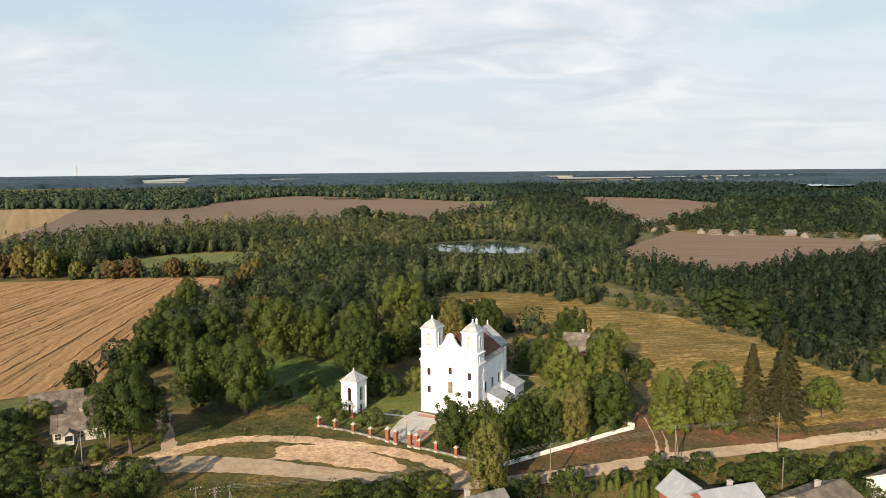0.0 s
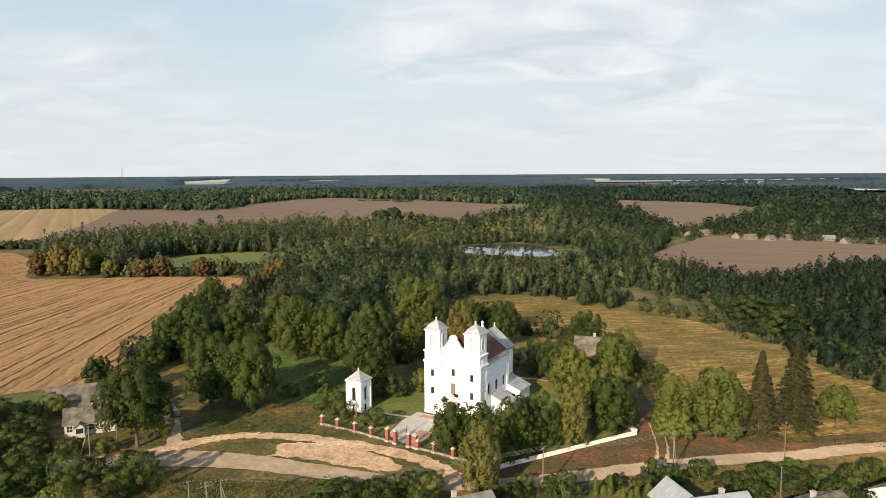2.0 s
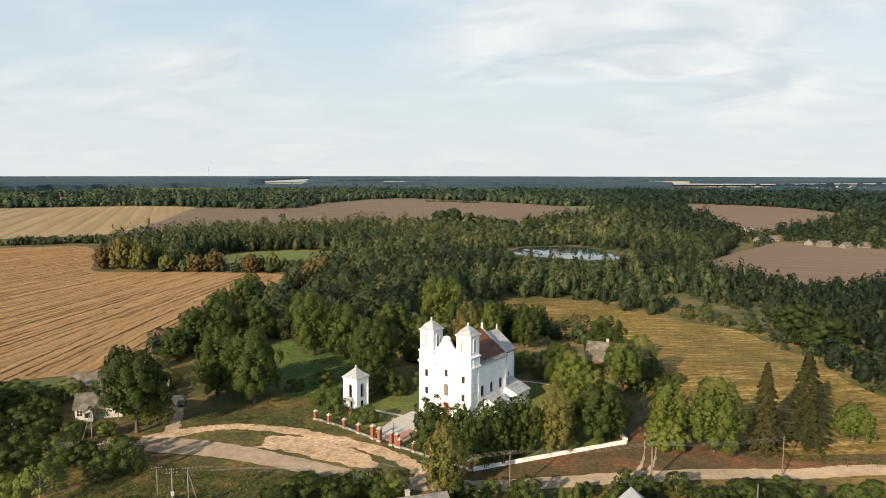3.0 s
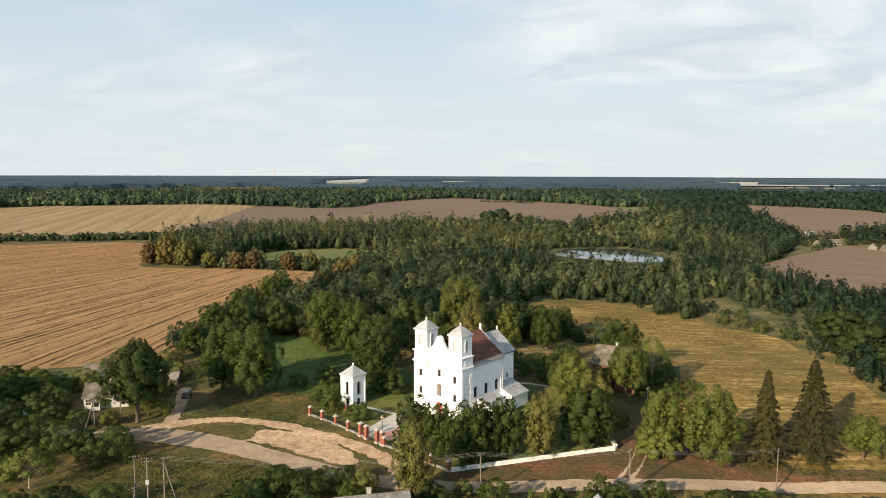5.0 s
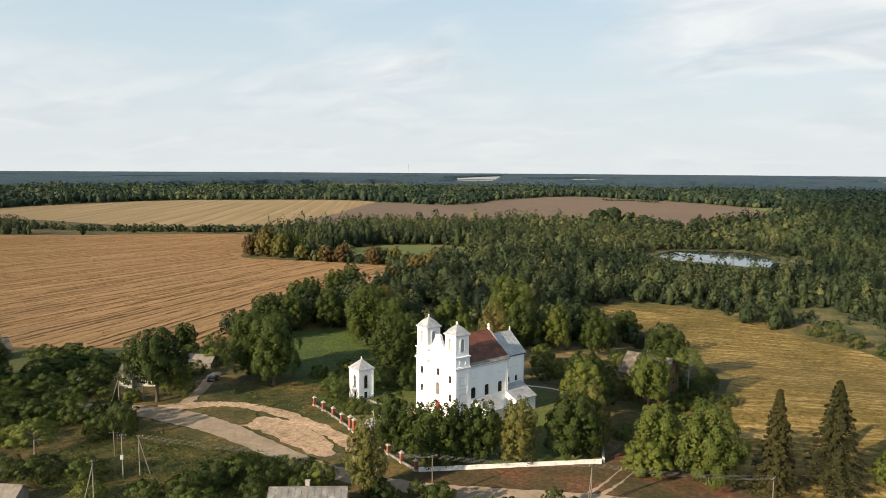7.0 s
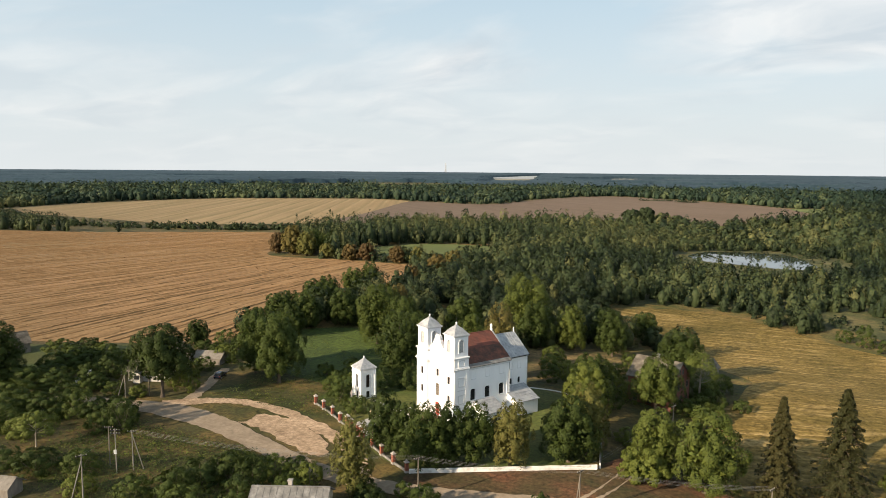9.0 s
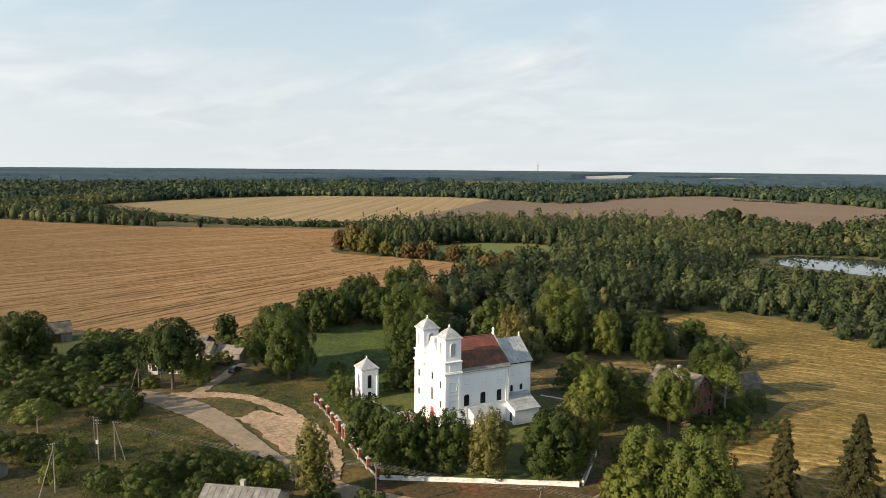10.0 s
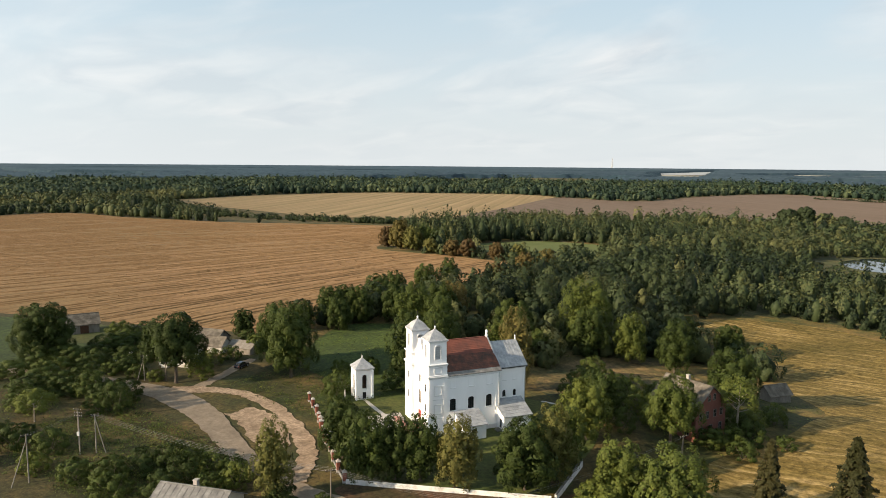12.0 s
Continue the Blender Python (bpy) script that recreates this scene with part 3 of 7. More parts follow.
def windrows():
    """Low loose ridges of straw that the combine left along its rows."""
    rng = np.random.default_rng(61)
    curve = [tuple(p) for p in catmull(WHEAT_AREA, 5)]
    V, F = [], []
    for k in range(-270, 18):
        level = k * 2.7 - 60 + rng.uniform(-0.7, 0.7)
        ys = np.arange(60, 440, 3.0)
        # the row's x at each y, by halving
        lo, hi = np.full(ys.shape, -640.0), np.full(ys.shape, -60.0)
        for _ in range(30):
            mid = (lo + hi) / 2
            low = mid + 0.08 * ys + 0.364 * np.tanh((mid + 120) / 140) * (ys - 240) < level
            lo, hi = np.where(low, mid, lo), np.where(low, hi, mid)
        wander = np.cumsum(rng.normal(0, 0.16, ys.shape))
        xs = lo + wander - np.linspace(0, wander[-1], len(ys)) + rng.normal(0, 0.16, ys.shape)
        ok = inside(curve, xs, ys) & inside(curve, xs - 2, ys - 3) & inside(curve, xs + 2, ys + 3) & (lo > -630) & (hi < -62)
        size = np.clip(0.75 + 0.5 * np.sin(ys * rng.uniform(0.02, 0.06) + rng.uniform(0, 6)) + rng.normal(0, 0.3, ys.shape), 0.0, 1.5)
        ok &= size > 0.3
        last = None
        for x, y, g, m in zip(xs, ys, size, ok):
            if not m:
                last = None
                continue
            w, h = 0.42 * (0.6 + 0.4 * g), 0.31 * g
            here = len(V)
            V += [(x - w, y, 0.05), (x - 0.25 * w, y, 0.06 + h), (x + 0.3 * w, y, 0.06 + 0.9 * h), (x + w, y, 0.05)]
            if last is not None:
                F += [(last + i, last + i + 1, here + i + 1, here + i) for i in range(3)]
            last = here
    me = raw_mesh("straw_windrows", np.array(V), np.array(F))
    me.materials.append(STRAW)
    tagged(new("straw_windrows", me), "loose ridges of golden straw on the stubble", "straw", kind="stuff")


windrows()
sheet("upper_field", UPPER_AREA, STRIPED, 0.2, 40, "pale striped stubble field below the far woods", lambda x, y: (0.86 * x + 0.5 * y, 0.86 * y - 0.5 * x))
sheet("ploughed_field", BROWN_AREA, PLOUGHED, 0.22, 40, "wide bare ploughed pinkish brown field", lambda x, y: (0.6 * x + 0.8 * y, 0.6 * y - 0.8 * x))
sheet("far_ploughed_field", FAR_BROWN_AREA, PLOUGHED, 0.25, 40, "small bare brown field among woods", lambda x, y: (0.6 * x + 0.8 * y, 0.6 * y - 0.8 * x))
sheet("valley_ploughed_field", RIGHT_BROWN_AREA, PLOUGHED, 0.2, 25, "bare brown field beside the far village", lambda x, y: (0.3 * x + 0.95 * y, 0.95 * x - 0.3 * y))
sheet("field_island", [(-205, 1218), (-175, 1228), (-146, 1218), (-175, 1206)], MARSH, 0.9, 20, "weedy patch left in the ploughed field")
sheet("field_island", [(-142, 1192), (-125, 1199), (-104, 1190), (-125, 1183)], MARSH, 0.9, 20, "weedy patch left in the ploughed field")
sheet("far_lake", LAKE_AREA, WATER, 6.0, 60, "far pale lake among forest", category="water")
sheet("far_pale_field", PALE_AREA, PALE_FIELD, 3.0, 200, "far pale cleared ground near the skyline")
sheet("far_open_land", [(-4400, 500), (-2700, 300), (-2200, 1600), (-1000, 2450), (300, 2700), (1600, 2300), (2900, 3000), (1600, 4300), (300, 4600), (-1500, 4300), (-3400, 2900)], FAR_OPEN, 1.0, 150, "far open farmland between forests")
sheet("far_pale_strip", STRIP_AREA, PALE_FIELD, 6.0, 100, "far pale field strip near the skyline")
sheet("pasture", PASTURE_AREA, PASTURE, 0.15, 25, "bright green pasture strip between tree belts")
sheet("far_pasture", FAR_PASTURE_AREA, PASTURE, 0.25, 40, "green pasture at the ploughed field's end")
sheet("wood_floor", [(119, 172), (112, 200), (100, 300), (40, 345), (-20, 315), (-58, 222), (-82, 222), (-88, 330), (-100, 360), (-80, 600), (60, 780), (140, 720), (300, 590), (420, 560), (420, 180), (200, 172)], MARSH, 0.02, 12, "dark leafy floor and undergrowth of the woods", category="ground")
sheet("pond_bank", POND_BANK, MARSH, 0.12, 20, "reedy dark green pond margin", category="bank")
sheet("pond", POND_AREA, WATER, 0.3, 40, "still pale pond reflecting the sky", category="water")
sheet("meadow", MEADOW_AREA, MEADOW, 0.13, 3, "mown yellow-olive hay meadow sloping to the valley", lambda x, y: (0.956 * y - 0.29 * x + 0.0016 * (x - 50) * (y - 200), 0.956 * x + 0.29 * y))
sheet("verge", [(36, 135.5), (20, 125), (11, 118.5), (12, 114.5), (25, 117.5), (45, 123.5), (66.5, 136.2), (91.6, 143.4), (107.8, 147.7), (118.6, 156.3), (95.9, 151.2), (78.7, 147), (60.9, 144.4), (48.9, 146), (43.7, 156)], DRY, 0.09, 3,
      "rusty dry grass verge beside the road", category="verge")
sheet("church_lawn", [(-26, 139), (-10, 130), (9, 119.5), (35, 136), (33, 150), (27, 166), (12, 172), (-8, 165), (-18, 158), (-27, 150)], LAWN, 0.03, 8, "shaded mown churchyard grass", category="lawn")
sheet("farm_grass", [(-140, 130), (-112, 147), (-92, 158), (-90, 146), (-100, 132), (-112, 122), (-128, 118)], LAWN, 0.03, 10, "green mown grass by the barn", category="lawn")
sheet("orchard_grass", [(-172, 112), (-140, 128), (-116, 121), (-104, 128), (-90, 108), (-96, 84), (-120, 50), (-190, 50)], GARDEN, 0.04, 10, "rank green orchard grass beside the barn", category="lawn")
sheet("old_garden", [(-44, 152), (-22, 152), (-10, 168), (-18, 178), (-40, 196), (-60, 204), (-74, 190), (-66, 172), (-56, 160)], GARDEN, 0.045, 10, "green overgrown garden grass behind the bell tower", category="lawn")
sheet("dry_clearing", [(2, 182), (14, 176), (30, 188), (36, 205), (20, 232), (6, 240), (-6, 222), (-4, 200)], SCRUBLAND, 0.05, 10, "dry yellow-brown uncut grass behind the church", category="verge")
sheet("south_gardens", [(-110, 60), (-20, 60), (70, 70), (85, 116), (60, 121), (30, 114), (8, 108.5), (-12, 108), (-30, 111.5), (-50, 115), (-64, 113), (-90, 104)], GRASS, 0.05, 4, "rough garden grass along the road", category="lawn")

# roads
road("gravel_road", [(-96, 102), (-82, 109.5), (-70, 114.8), (-57, 118.6), (-46, 119.6), (-35.5, 118.8), (-25, 116.3), (-15, 113.6), (-6, 111.4), (4, 110.9), (12, 111.8), (22, 114.4), (32, 117.8), (44.2, 121.8),
                     (61.4, 131.6), (77.6, 138), (92.7, 141.4), (118.6, 147.7), (161.7, 157.4)], [4.0, 4.0, 4.2, 5.5, 7.0, 6.2, 5.2, 4.8, 4.6, 4.4, 4.4, 4.4, 4.4, 4.4, 4.4, 4.4, 4.6, 4.8, 4.8], GRAVEL, 0.16,
     "pale compacted gravel village road with wheel tracks")
road("side_road", [(-54, 121.5), (-49, 126), (-44.5, 129.3), (-39, 131), (-29, 130.8), (-18.5, 128), (-9, 124), (-3, 120.3), (1.2, 116), (3.5, 112)], [4.5, 4.2, 3.4, 3.0, 3.0, 3.2, 3.4, 3.4, 3.4, 4.2], SAND, 0.12,
     "sandy loop road along the church fence", 0.4)
road("drive", [(-51, 126), (-53, 131), (-56, 137), (-59, 142.5), (-62, 148)], [3.2, 2.6, 2.6, 3.2, 2.2], GRAVEL, 0.1, "narrow dusty drive to the farm", 0.3)
road("field_track", [(37.5, 120.5), (39.2, 126), (40.6, 134), (41.8, 143.7)], [0.8, 0.45, 0.4, 0.3], GRAVEL, 0.12, "worn wheel track up to the meadow", 0.15)
road("field_track", [(39.3, 121), (41.3, 126.9), (42.7, 134.5), (43.7, 144.5)], [0.8, 0.45, 0.4, 0.3], GRAVEL, 0.12, "worn wheel track up to the meadow", 0.15)
for k in (0.0, 1.5):
    road("wheel_rut", [(-32.4 + k * 0.5, 103.2 + k * 0.8), (-35.5 + k * 0.5, 105.4 + k * 0.8), (-38.6 + k * 0.5, 107.6 + k * 0.8), (-41.2 + k * 0.5, 109.4 + k * 0.8)], [0.3, 0.5, 0.5, 0.3], DRY, 0.08, "dry wheel rut across rough grass", 0.12, "track")
sheet("sand_patch", [(-32, 122), (-31, 127), (-24, 128), (-15, 124.8), (-8.5, 120.2), (-6.8, 116.8), (-10, 115.6), (-17, 118), (-25, 120.6)], SAND, 0.1, 5, "bare rutted sand patch between the roads", category="verge", fray=0.5)
sheet("grass_island", [(-47.5, 122.6), (-45, 126.6), (-39, 128.4), (-33, 128), (-31, 125), (-31.5, 121.6), (-38, 121.6)], GRASS, 0.135, 5, "weedy grass island at the fork", category="verge", fray=0.4)

# churchyard paths
sheet("forecourt", [(-6.5, 146.2), (-9.2, 141), (-11.2, 133.2), (-9.2, 129.4), (-5.6, 127.6), (-4.2, 131), (-2.6, 138), (1.5, 141.5)], PAVING, 0.06, 6, "pale paved forecourt from gate to church door", category="path", rounded=1)
sheet("door_apron", [(-5.2, 144.6), (6.6, 138.9), (5.9, 137.6), (-5.9, 143.2)], PINK_PAVING, 0.075, 6, "reddish paved apron along the church front", category="path", rounded=1)
sheet("forecourt_strip", [(-7.6, 130.6), (-4.6, 129), (-2.2, 134), (-5.0, 135.5)], PINK_PAVING, 0.072, 6, "reddish paving strip inside the gate", category="path", rounded=1)
road("chapel_path", [(-17.6, 146.6), (-12, 144.4), (-6.6, 142.6)], [0.9, 0.9, 0.9], PAVING, 0.055, "narrow slab path to the bell tower", 0.03, "path")
road("rear_path", [(10.5, 172), (17, 172.6), (24, 171)], [0.9, 0.9, 0.9], PAVING, 0.055, "narrow pale path behind the church", 0.05, "path")

# ---- building helpers ----


def part(name, bm, mat, parent, label=""):
    me = bpy.data.meshes.new(name)
    bmesh.ops.recalc_face_normals(bm, faces=bm.faces[:])
    bm.to_mesh(me)
    bm.free()
    me.materials.append(mat)
    ob = new(name, me)
    ob.parent = parent
    if label:
        ob["label"] = label
    return ob


def thing(name, x, y, turn, label, category, group="", z=None):
    ob = new(name)
    ob.matrix_basis = pose(x, y, float(height(x, y)) if z is None else z, 0, 0, turn)
    return tagged(ob, label, category, group)


def box(x0, y0, z0, x1, y1, z1, bm=None, bevel=0.0):
    own = bmesh.new()
    vs = [own.verts.new(p) for p in ((x0, y0, z0), (x1, y0, z0), (x1, y1, z0), (x0, y1, z0), (x0, y0, z1), (x1, y0, z1), (x1, y1, z1), (x0, y1, z1))]
    for f in ((3, 2, 1, 0), (4, 5, 6, 7), (0, 1, 5, 4), (1, 2, 6, 5), (2, 3, 7, 6), (3, 0, 4, 7)):
        own.faces.new([vs[i] for i in f])
    if bevel:
        bmesh.ops.bevel(own, geom=own.edges[:], offset=bevel, segments=1, affect="EDGES")
    return join(own, bm)


def join(own, bm):
    if bm is None:
        return own
    me = bpy.data.meshes.new("tmp")
    own.to_mesh(me)
    own.free()
    bm.from_mesh(me)
    bpy.data.meshes.remove(me)
    return bm


def prism(poly, place, bm=None):
    """Extrudes a flat outline: place(p, q, side) gives the point for outline point (p, q) on side 0 or 1."""
    own = bmesh.new()
    a = [own.verts.new(place(p, q, 0)) for p, q in poly]
    b = [own.verts.new(place(p, q, 1)) for p, q in poly]
    own.faces.new(a[::-1])
    own.faces.new(b)
    n = len(poly)
    for i in range(n):
        own.faces.new((a[i], a[(i + 1) % n], b[(i + 1) % n], b[i]))
    bmesh.ops.recalc_face_normals(own, faces=own.faces[:])
    return join(own, bm)


def ring_stack(rings, bm=None, cap=True):
    """Skins a stack of rings, each a list of as many points."""
    own = bmesh.new()
    rows = [[own.verts.new(p) for p in r] for r in rings]
    n = len(rows[0])
    for a, b in zip(rows, rows[1:]):
        for i in range(n):
            own.faces.new((a[i], a[(i + 1) % n], b[(i + 1) % n], b[i]))
    if cap:
        own.faces.new(rows[0][::-1])
        own.faces.new(rows[-1])
    return join(own, bm)


def square(cx, cy, h, z, h2=None):
    h2 = h if h2 is None else h2
    return [(cx - h, cy - h2, z), (cx + h, cy - h2, z), (cx + h, cy + h2, z), (cx - h, cy + h2, z)]


def circle(cx, cy, r, z, n=10):
    return [(cx + r * math.cos(2 * math.pi * i / n), cy + r * math.sin(2 * math.pi * i / n), z) for i in range(n)]


def tube(points, radii, n=6, bm=None):
    """A round limb through the points."""
    rings = []
    for i, p in enumerate(points):
        a, b = Vector(points[max(i - 1, 0)]), Vector(points[min(i + 1, len(points) - 1)])
        q = (b - a).to_track_quat("Z", "Y")
        rings.append([Vector(p) + q @ Vector((radii[i] * math.cos(2 * math.pi * k / n), radii[i] * math.sin(2 * math.pi * k / n), 0)) for k in range(n)])
    return ring_stack(rings, bm)


def arch(w, h, rise, n=8):
    """Outline of an opening w wide and h high whose top is an arch of that rise."""
    pts = [(-w / 2, 0), (w / 2, 0), (w / 2, h - rise)]
    for i in range(1, n):
        a = math.pi * i / n
        pts.append((w / 2 * math.cos(a), h - rise + rise * math.sin(a)))
    pts.append((-w / 2, h - rise))
    return pts


def frame_outline(outer, inner, place, bm=None):
    """A frame between two outlines with the same number of points."""
    own = bmesh.new()
    rows = []
    for poly, side in ((outer, 0), (outer, 1), (inner, 1), (inner, 0)):
        rows.append([own.verts.new(place(p, q, side)) for p, q in poly])
    n = len(outer)
    for a, b in zip(rows, rows[1:] + rows[:1]):
        for i in range(n):
            own.faces.new((a[i], a[(i + 1) % n], b[(i + 1) % n], b[i]))
    bmesh.ops.recalc_face_normals(own, faces=own.faces[:])
    return join(own, bm)


def on_front(u, v, z, depth, out=-1):
    """Placer for outlines on a wall that faces -y at y = v (out=1: +y)."""
    return lambda p, q, side: (u + p, v + (out * 0.0 if side == 0 else out * depth), z + q)


def on_side(u, v, z, depth, out=1):
    """Placer for outlines on a wall that faces +x at x = u (out=-1: -x)."""
    return lambda p, q, side: (u + (0.0 if side == 0 else out * depth), v + p, z + q)


def window(name, parent, place_at, u, v, z, w, h, rise, glass, frame_mat, frame_w=0.1, bars=(1, 2), label="", out=-1, proud=0.05):
    """A window: dark pane, frame and glazing bars, on a front (-y) or side (+x) wall."""
    poly = arch(w, h, rise) if rise else [(-w / 2, 0), (w / 2, 0), (w / 2, h), (-w / 2, h)]
    pane = part(name, prism(poly, place_at(u, v, z, 0.02, out)), glass, parent, label)
    k = frame_w
    big = arch(w + 2 * k, h + 2 * k, rise + k) if rise else [(-w / 2 - k, 0), (w / 2 + k, 0), (w / 2 + k, h + 2 * k), (-w / 2 - k, h + 2 * k)]
    big = [(p, q - k) for p, q in big]
    part("window_frame", frame_outline(big, poly, place_at(u, v, z, proud, out)), frame_mat, pane)
    bm = bmesh.new()
    for i in range(bars[0]):
        p = -w / 2 + w * (i + 1) / (bars[0] + 1)
        prism([(p - 0.025, 0), (p + 0.025, 0), (p + 0.025, h - rise * 0.3), (p - 0.025, h - rise * 0.3)], place_at(u, v, z, 0.04, out), bm)
    for i in range(bars[1]):
        q = h * (i + 1) / (bars[1] + 1)
        prism([(-w / 2, q - 0.025), (w / 2, q - 0.025), (w / 2, q + 0.025), (-w / 2, q + 0.025)], place_at(u, v, z, 0.037, out), bm)
    if bars[0] + bars[1]:
        part("glazing_bar", bm, frame_mat, pane)
    else:
        bm.free()
    return pane


def pierced(u0, u1, z0, z1, thick, openings, place, bm=None):
    """A wall panel with openings (u, z, w, h, rise) that go right through; place(p, q, side) as for prism, side 0 at the face and 1 at the back."""
    bm = bm or bmesh.new()
    cuts = sorted({u0, u1, *(o[0] - o[2] / 2 for o in openings), *(o[0] + o[2] / 2 for o in openings)})
    for a, b in zip(cuts, cuts[1:]):
        mid, z = (a + b) / 2, z0
        for u, q, w, h, rise in sorted((o for o in openings if abs(o[0] - mid) < o[2] / 2), key=lambda o: o[1]):
            prism([(a, z), (b, z), (b, q), (a, q)], place, bm)
            z = q + h
        prism([(a, z), (b, z), (b, z1), (a, z1)], place, bm)
    for u, q, w, h, rise in openings:
        if rise:
            n = 8
            for s in (-1, 1):
                pts = [(u + s * w / 2, q + h)]
                for i in range(n // 2 + 1):
                    a = math.pi / 2 * i / (n // 2)
                    pts.append((u + s * w / 2 * math.cos(a), q + h - rise + rise * math.sin(a)))
                prism(pts, place, bm)
    return bm


# ---- the church ----
def church():
    ch = thing("church", 0.94, 143.36, -26.03, "white plastered two-towered baroque church with a red tile roof", "church", z=0.05)
    W, D, R = 6.5, 3.6, 0.6
    front = lambda v, t: (lambda p, q, s: (p, v + s * t, q))
    side = lambda u, t: (lambda p, q, s: (u - s * t, p, q))
    north = lambda u, t: (lambda p, q, s: (u + s * t, p, q))
    # tower bodies with a recessed middle bay
    for s, nm in ((-1, "tower_base"), (1, "tower_base")):
        c = s * 4.65
        ops = [(c, 8.1, 0.8, 1.5, 0), (c, 4.3, 0.8, 1.5, 0)]
        a, b = (c - 1.85, c + 1.85)
        bm = pierced(a, b, 0, 11.2, 0.5, ops, front(0, 0.5))
        box(a, 0.5, 0, a + 0.5, D, 11.2, bm)
        box(b - 0.5, 0.5, 0, b, D, 11.2, bm)
        box(a + 0.5, D - 0.4, 0, b - 0.5, D, 11.2, bm)
        box(a, 0, 11.2, b, D, 13.5, bm)
        tb = part(nm, bm, WHITE, ch)
        for u, z, w, h, r in ops:
            window("window", tb, on_front, u, 0.22, z, w, h, r, DARK_GLASS, BOARDED, 0.05, (1, 3), proud=0.1)
        # corner pilasters and panels
        for k in (-1, 1):
            part("pilaster", box(c + k * 1.5 - 0.35, -0.1, 0.9, c + k * 1.5 + 0.35, 0, 10.9), WHITE, tb)
        part("plinth", box(a - 0.12, -0.12, 0, b + 0.12, D - 0.1, 0.9, bevel=0.05), TRIM, tb)
        o = W if s > 0 else -W
        for k in (0.35, 3.25):
            part("pilaster", box(min(o, o + s * 0.1), k - 0.33, 0.9, max(o, o + s * 0.1), k + 0.33, 10.9), WHITE, tb)
        for z, h in ((4.3, 1.6), (7.85, 1.6), (12.0, 0.95)):
            sq = [(-0.65, 0), (0.65, 0), (0.65, h), (-0.65, h)]
            big = [(-0.82, -0.17), (0.82, -0.17), (0.82, h + 0.17), (-0.82, h + 0.17)]
            part("sunk_panel", frame_outline(big, sq, on_side(o, 1.8, z, 0.09, s)), TRIM, tb)
        for z in (3.3, 6.9):
            part("string_course", box(min(o, o + s * 0.07), 0, z, max(o, o + s * 0.07), D, z + 0.14), TRIM, tb)
        # two stepped cornices
        for z0, over in ((11.0, 0.16), (11.22, 0.32), (11.42, 0.2), (13.3, 0.12), (13.48, 0.26)):
            part("cornice", box(a - over, -over, z0, b + over, D + over * 0.4, z0 + 0.2, bevel=0.03), TRIM, tb)
        # belfry
        h = 1.7
        cv = 1.8
        op = [(0, 14.55, 1.05, 2.6, 0.52)]
        bm = pierced(-h, h, 13.66, 18.0, 0.35, op, lambda p, q, k: (c + p, cv - h + k * 0.35, q))
        pierced(-h, h, 13.66, 18.0, 0.35, op, lambda p, q, k: (c + p, cv + h - k * 0.35, q), bm)
        pierced(-h + 0.35, h - 0.35, 13.66, 18.0, 0.35, op, lambda p, q, k: (c + h - k * 0.35, cv + p, q), bm)
        pierced(-h + 0.35, h - 0.35, 13.66, 18.0, 0.35, op, lambda p, q, k: (c - h + k * 0.35, cv + p, q), bm)
        bf = part("belfry", bm, WHITE, ch)
        ar = arch(1.05, 2.6, 0.52)
        wide = [(p * 1.32, q * 1.06 - 0.02) for p, q in ar]
        for pl, pane_pl in ((on_front(c, cv - h, 14.55, 0.09), on_front(c, cv - h + 0.18, 14.55, 0.03)),
                            (on_side(c + h, cv, 14.55, 0.09, 1), on_side(c + h - 0.18, cv, 14.55, 0.03, 1)),
                            (on_side(c - h, cv, 14.55, 0.09, -1), on_side(c - h + 0.18, cv, 14.55, 0.03, -1)),
                            (on_front(c, cv + h, 14.55, 0.09, 1), on_front(c, cv + h - 0.18, 14.55, 0.03, 1))):
            part("arch_surround", frame_outline(wide, ar, pl), TRIM, bf)
            bm = bmesh.new()
            for i in range(11):
                q = 0.1 + i * 0.21
                w = 0.5 if q < 2.0 else 0.5 * math.sqrt(max(0.02, 1 - ((q - 2.08) / 0.52) ** 2)) if q > 2.08 else 0.5
                prism([(-w, q), (w, q), (w, q + 0.19), (-w, q + 0.19)], pane_pl, bm)
            part("louvre", bm, LOUVRE, bf, "pale grey wooden louvres")
        for z0, over in ((17.72, 0.1), (17.92, 0.26)):
            part("cornice", box(c - h - over, cv - h - over, z0, c + h + over, cv + h + over, z0 + 0.2, bevel=0.03), TRIM, bf)
        prof = [(2.0, 18.12), (1.78, 18.24), (1.53, 18.5), (1.34, 18.78), (1.12, 19.06), (0.84, 19.34), (0.52, 19.58), (0.3, 19.76), (0.2, 19.88), (0.16, 20.0)]
        rf = part("tower_roof", ring_stack([square(c, cv, r, z) for r, z in prof]), METAL, ch, "grey sheet-metal bell-shaped tower roof")
        part("finial", ring_stack([circle(c, cv, r, z, 8) for r, z in ((0.16, 20.0), (0.2, 20.08), (0.1, 20.18), (0.19, 20.3), (0.19, 20.42), (0.06, 20.54))]), TRIM, rf)
        bm = box(c - 0.025, cv - 0.025, 20.5, c + 0.025, cv + 0.025, 21.6)
        box(c - 0.3, cv - 0.02, 21.15, c + 0.3, cv + 0.02, 21.2, bm)
        part("cross", bm, IRON, rf)
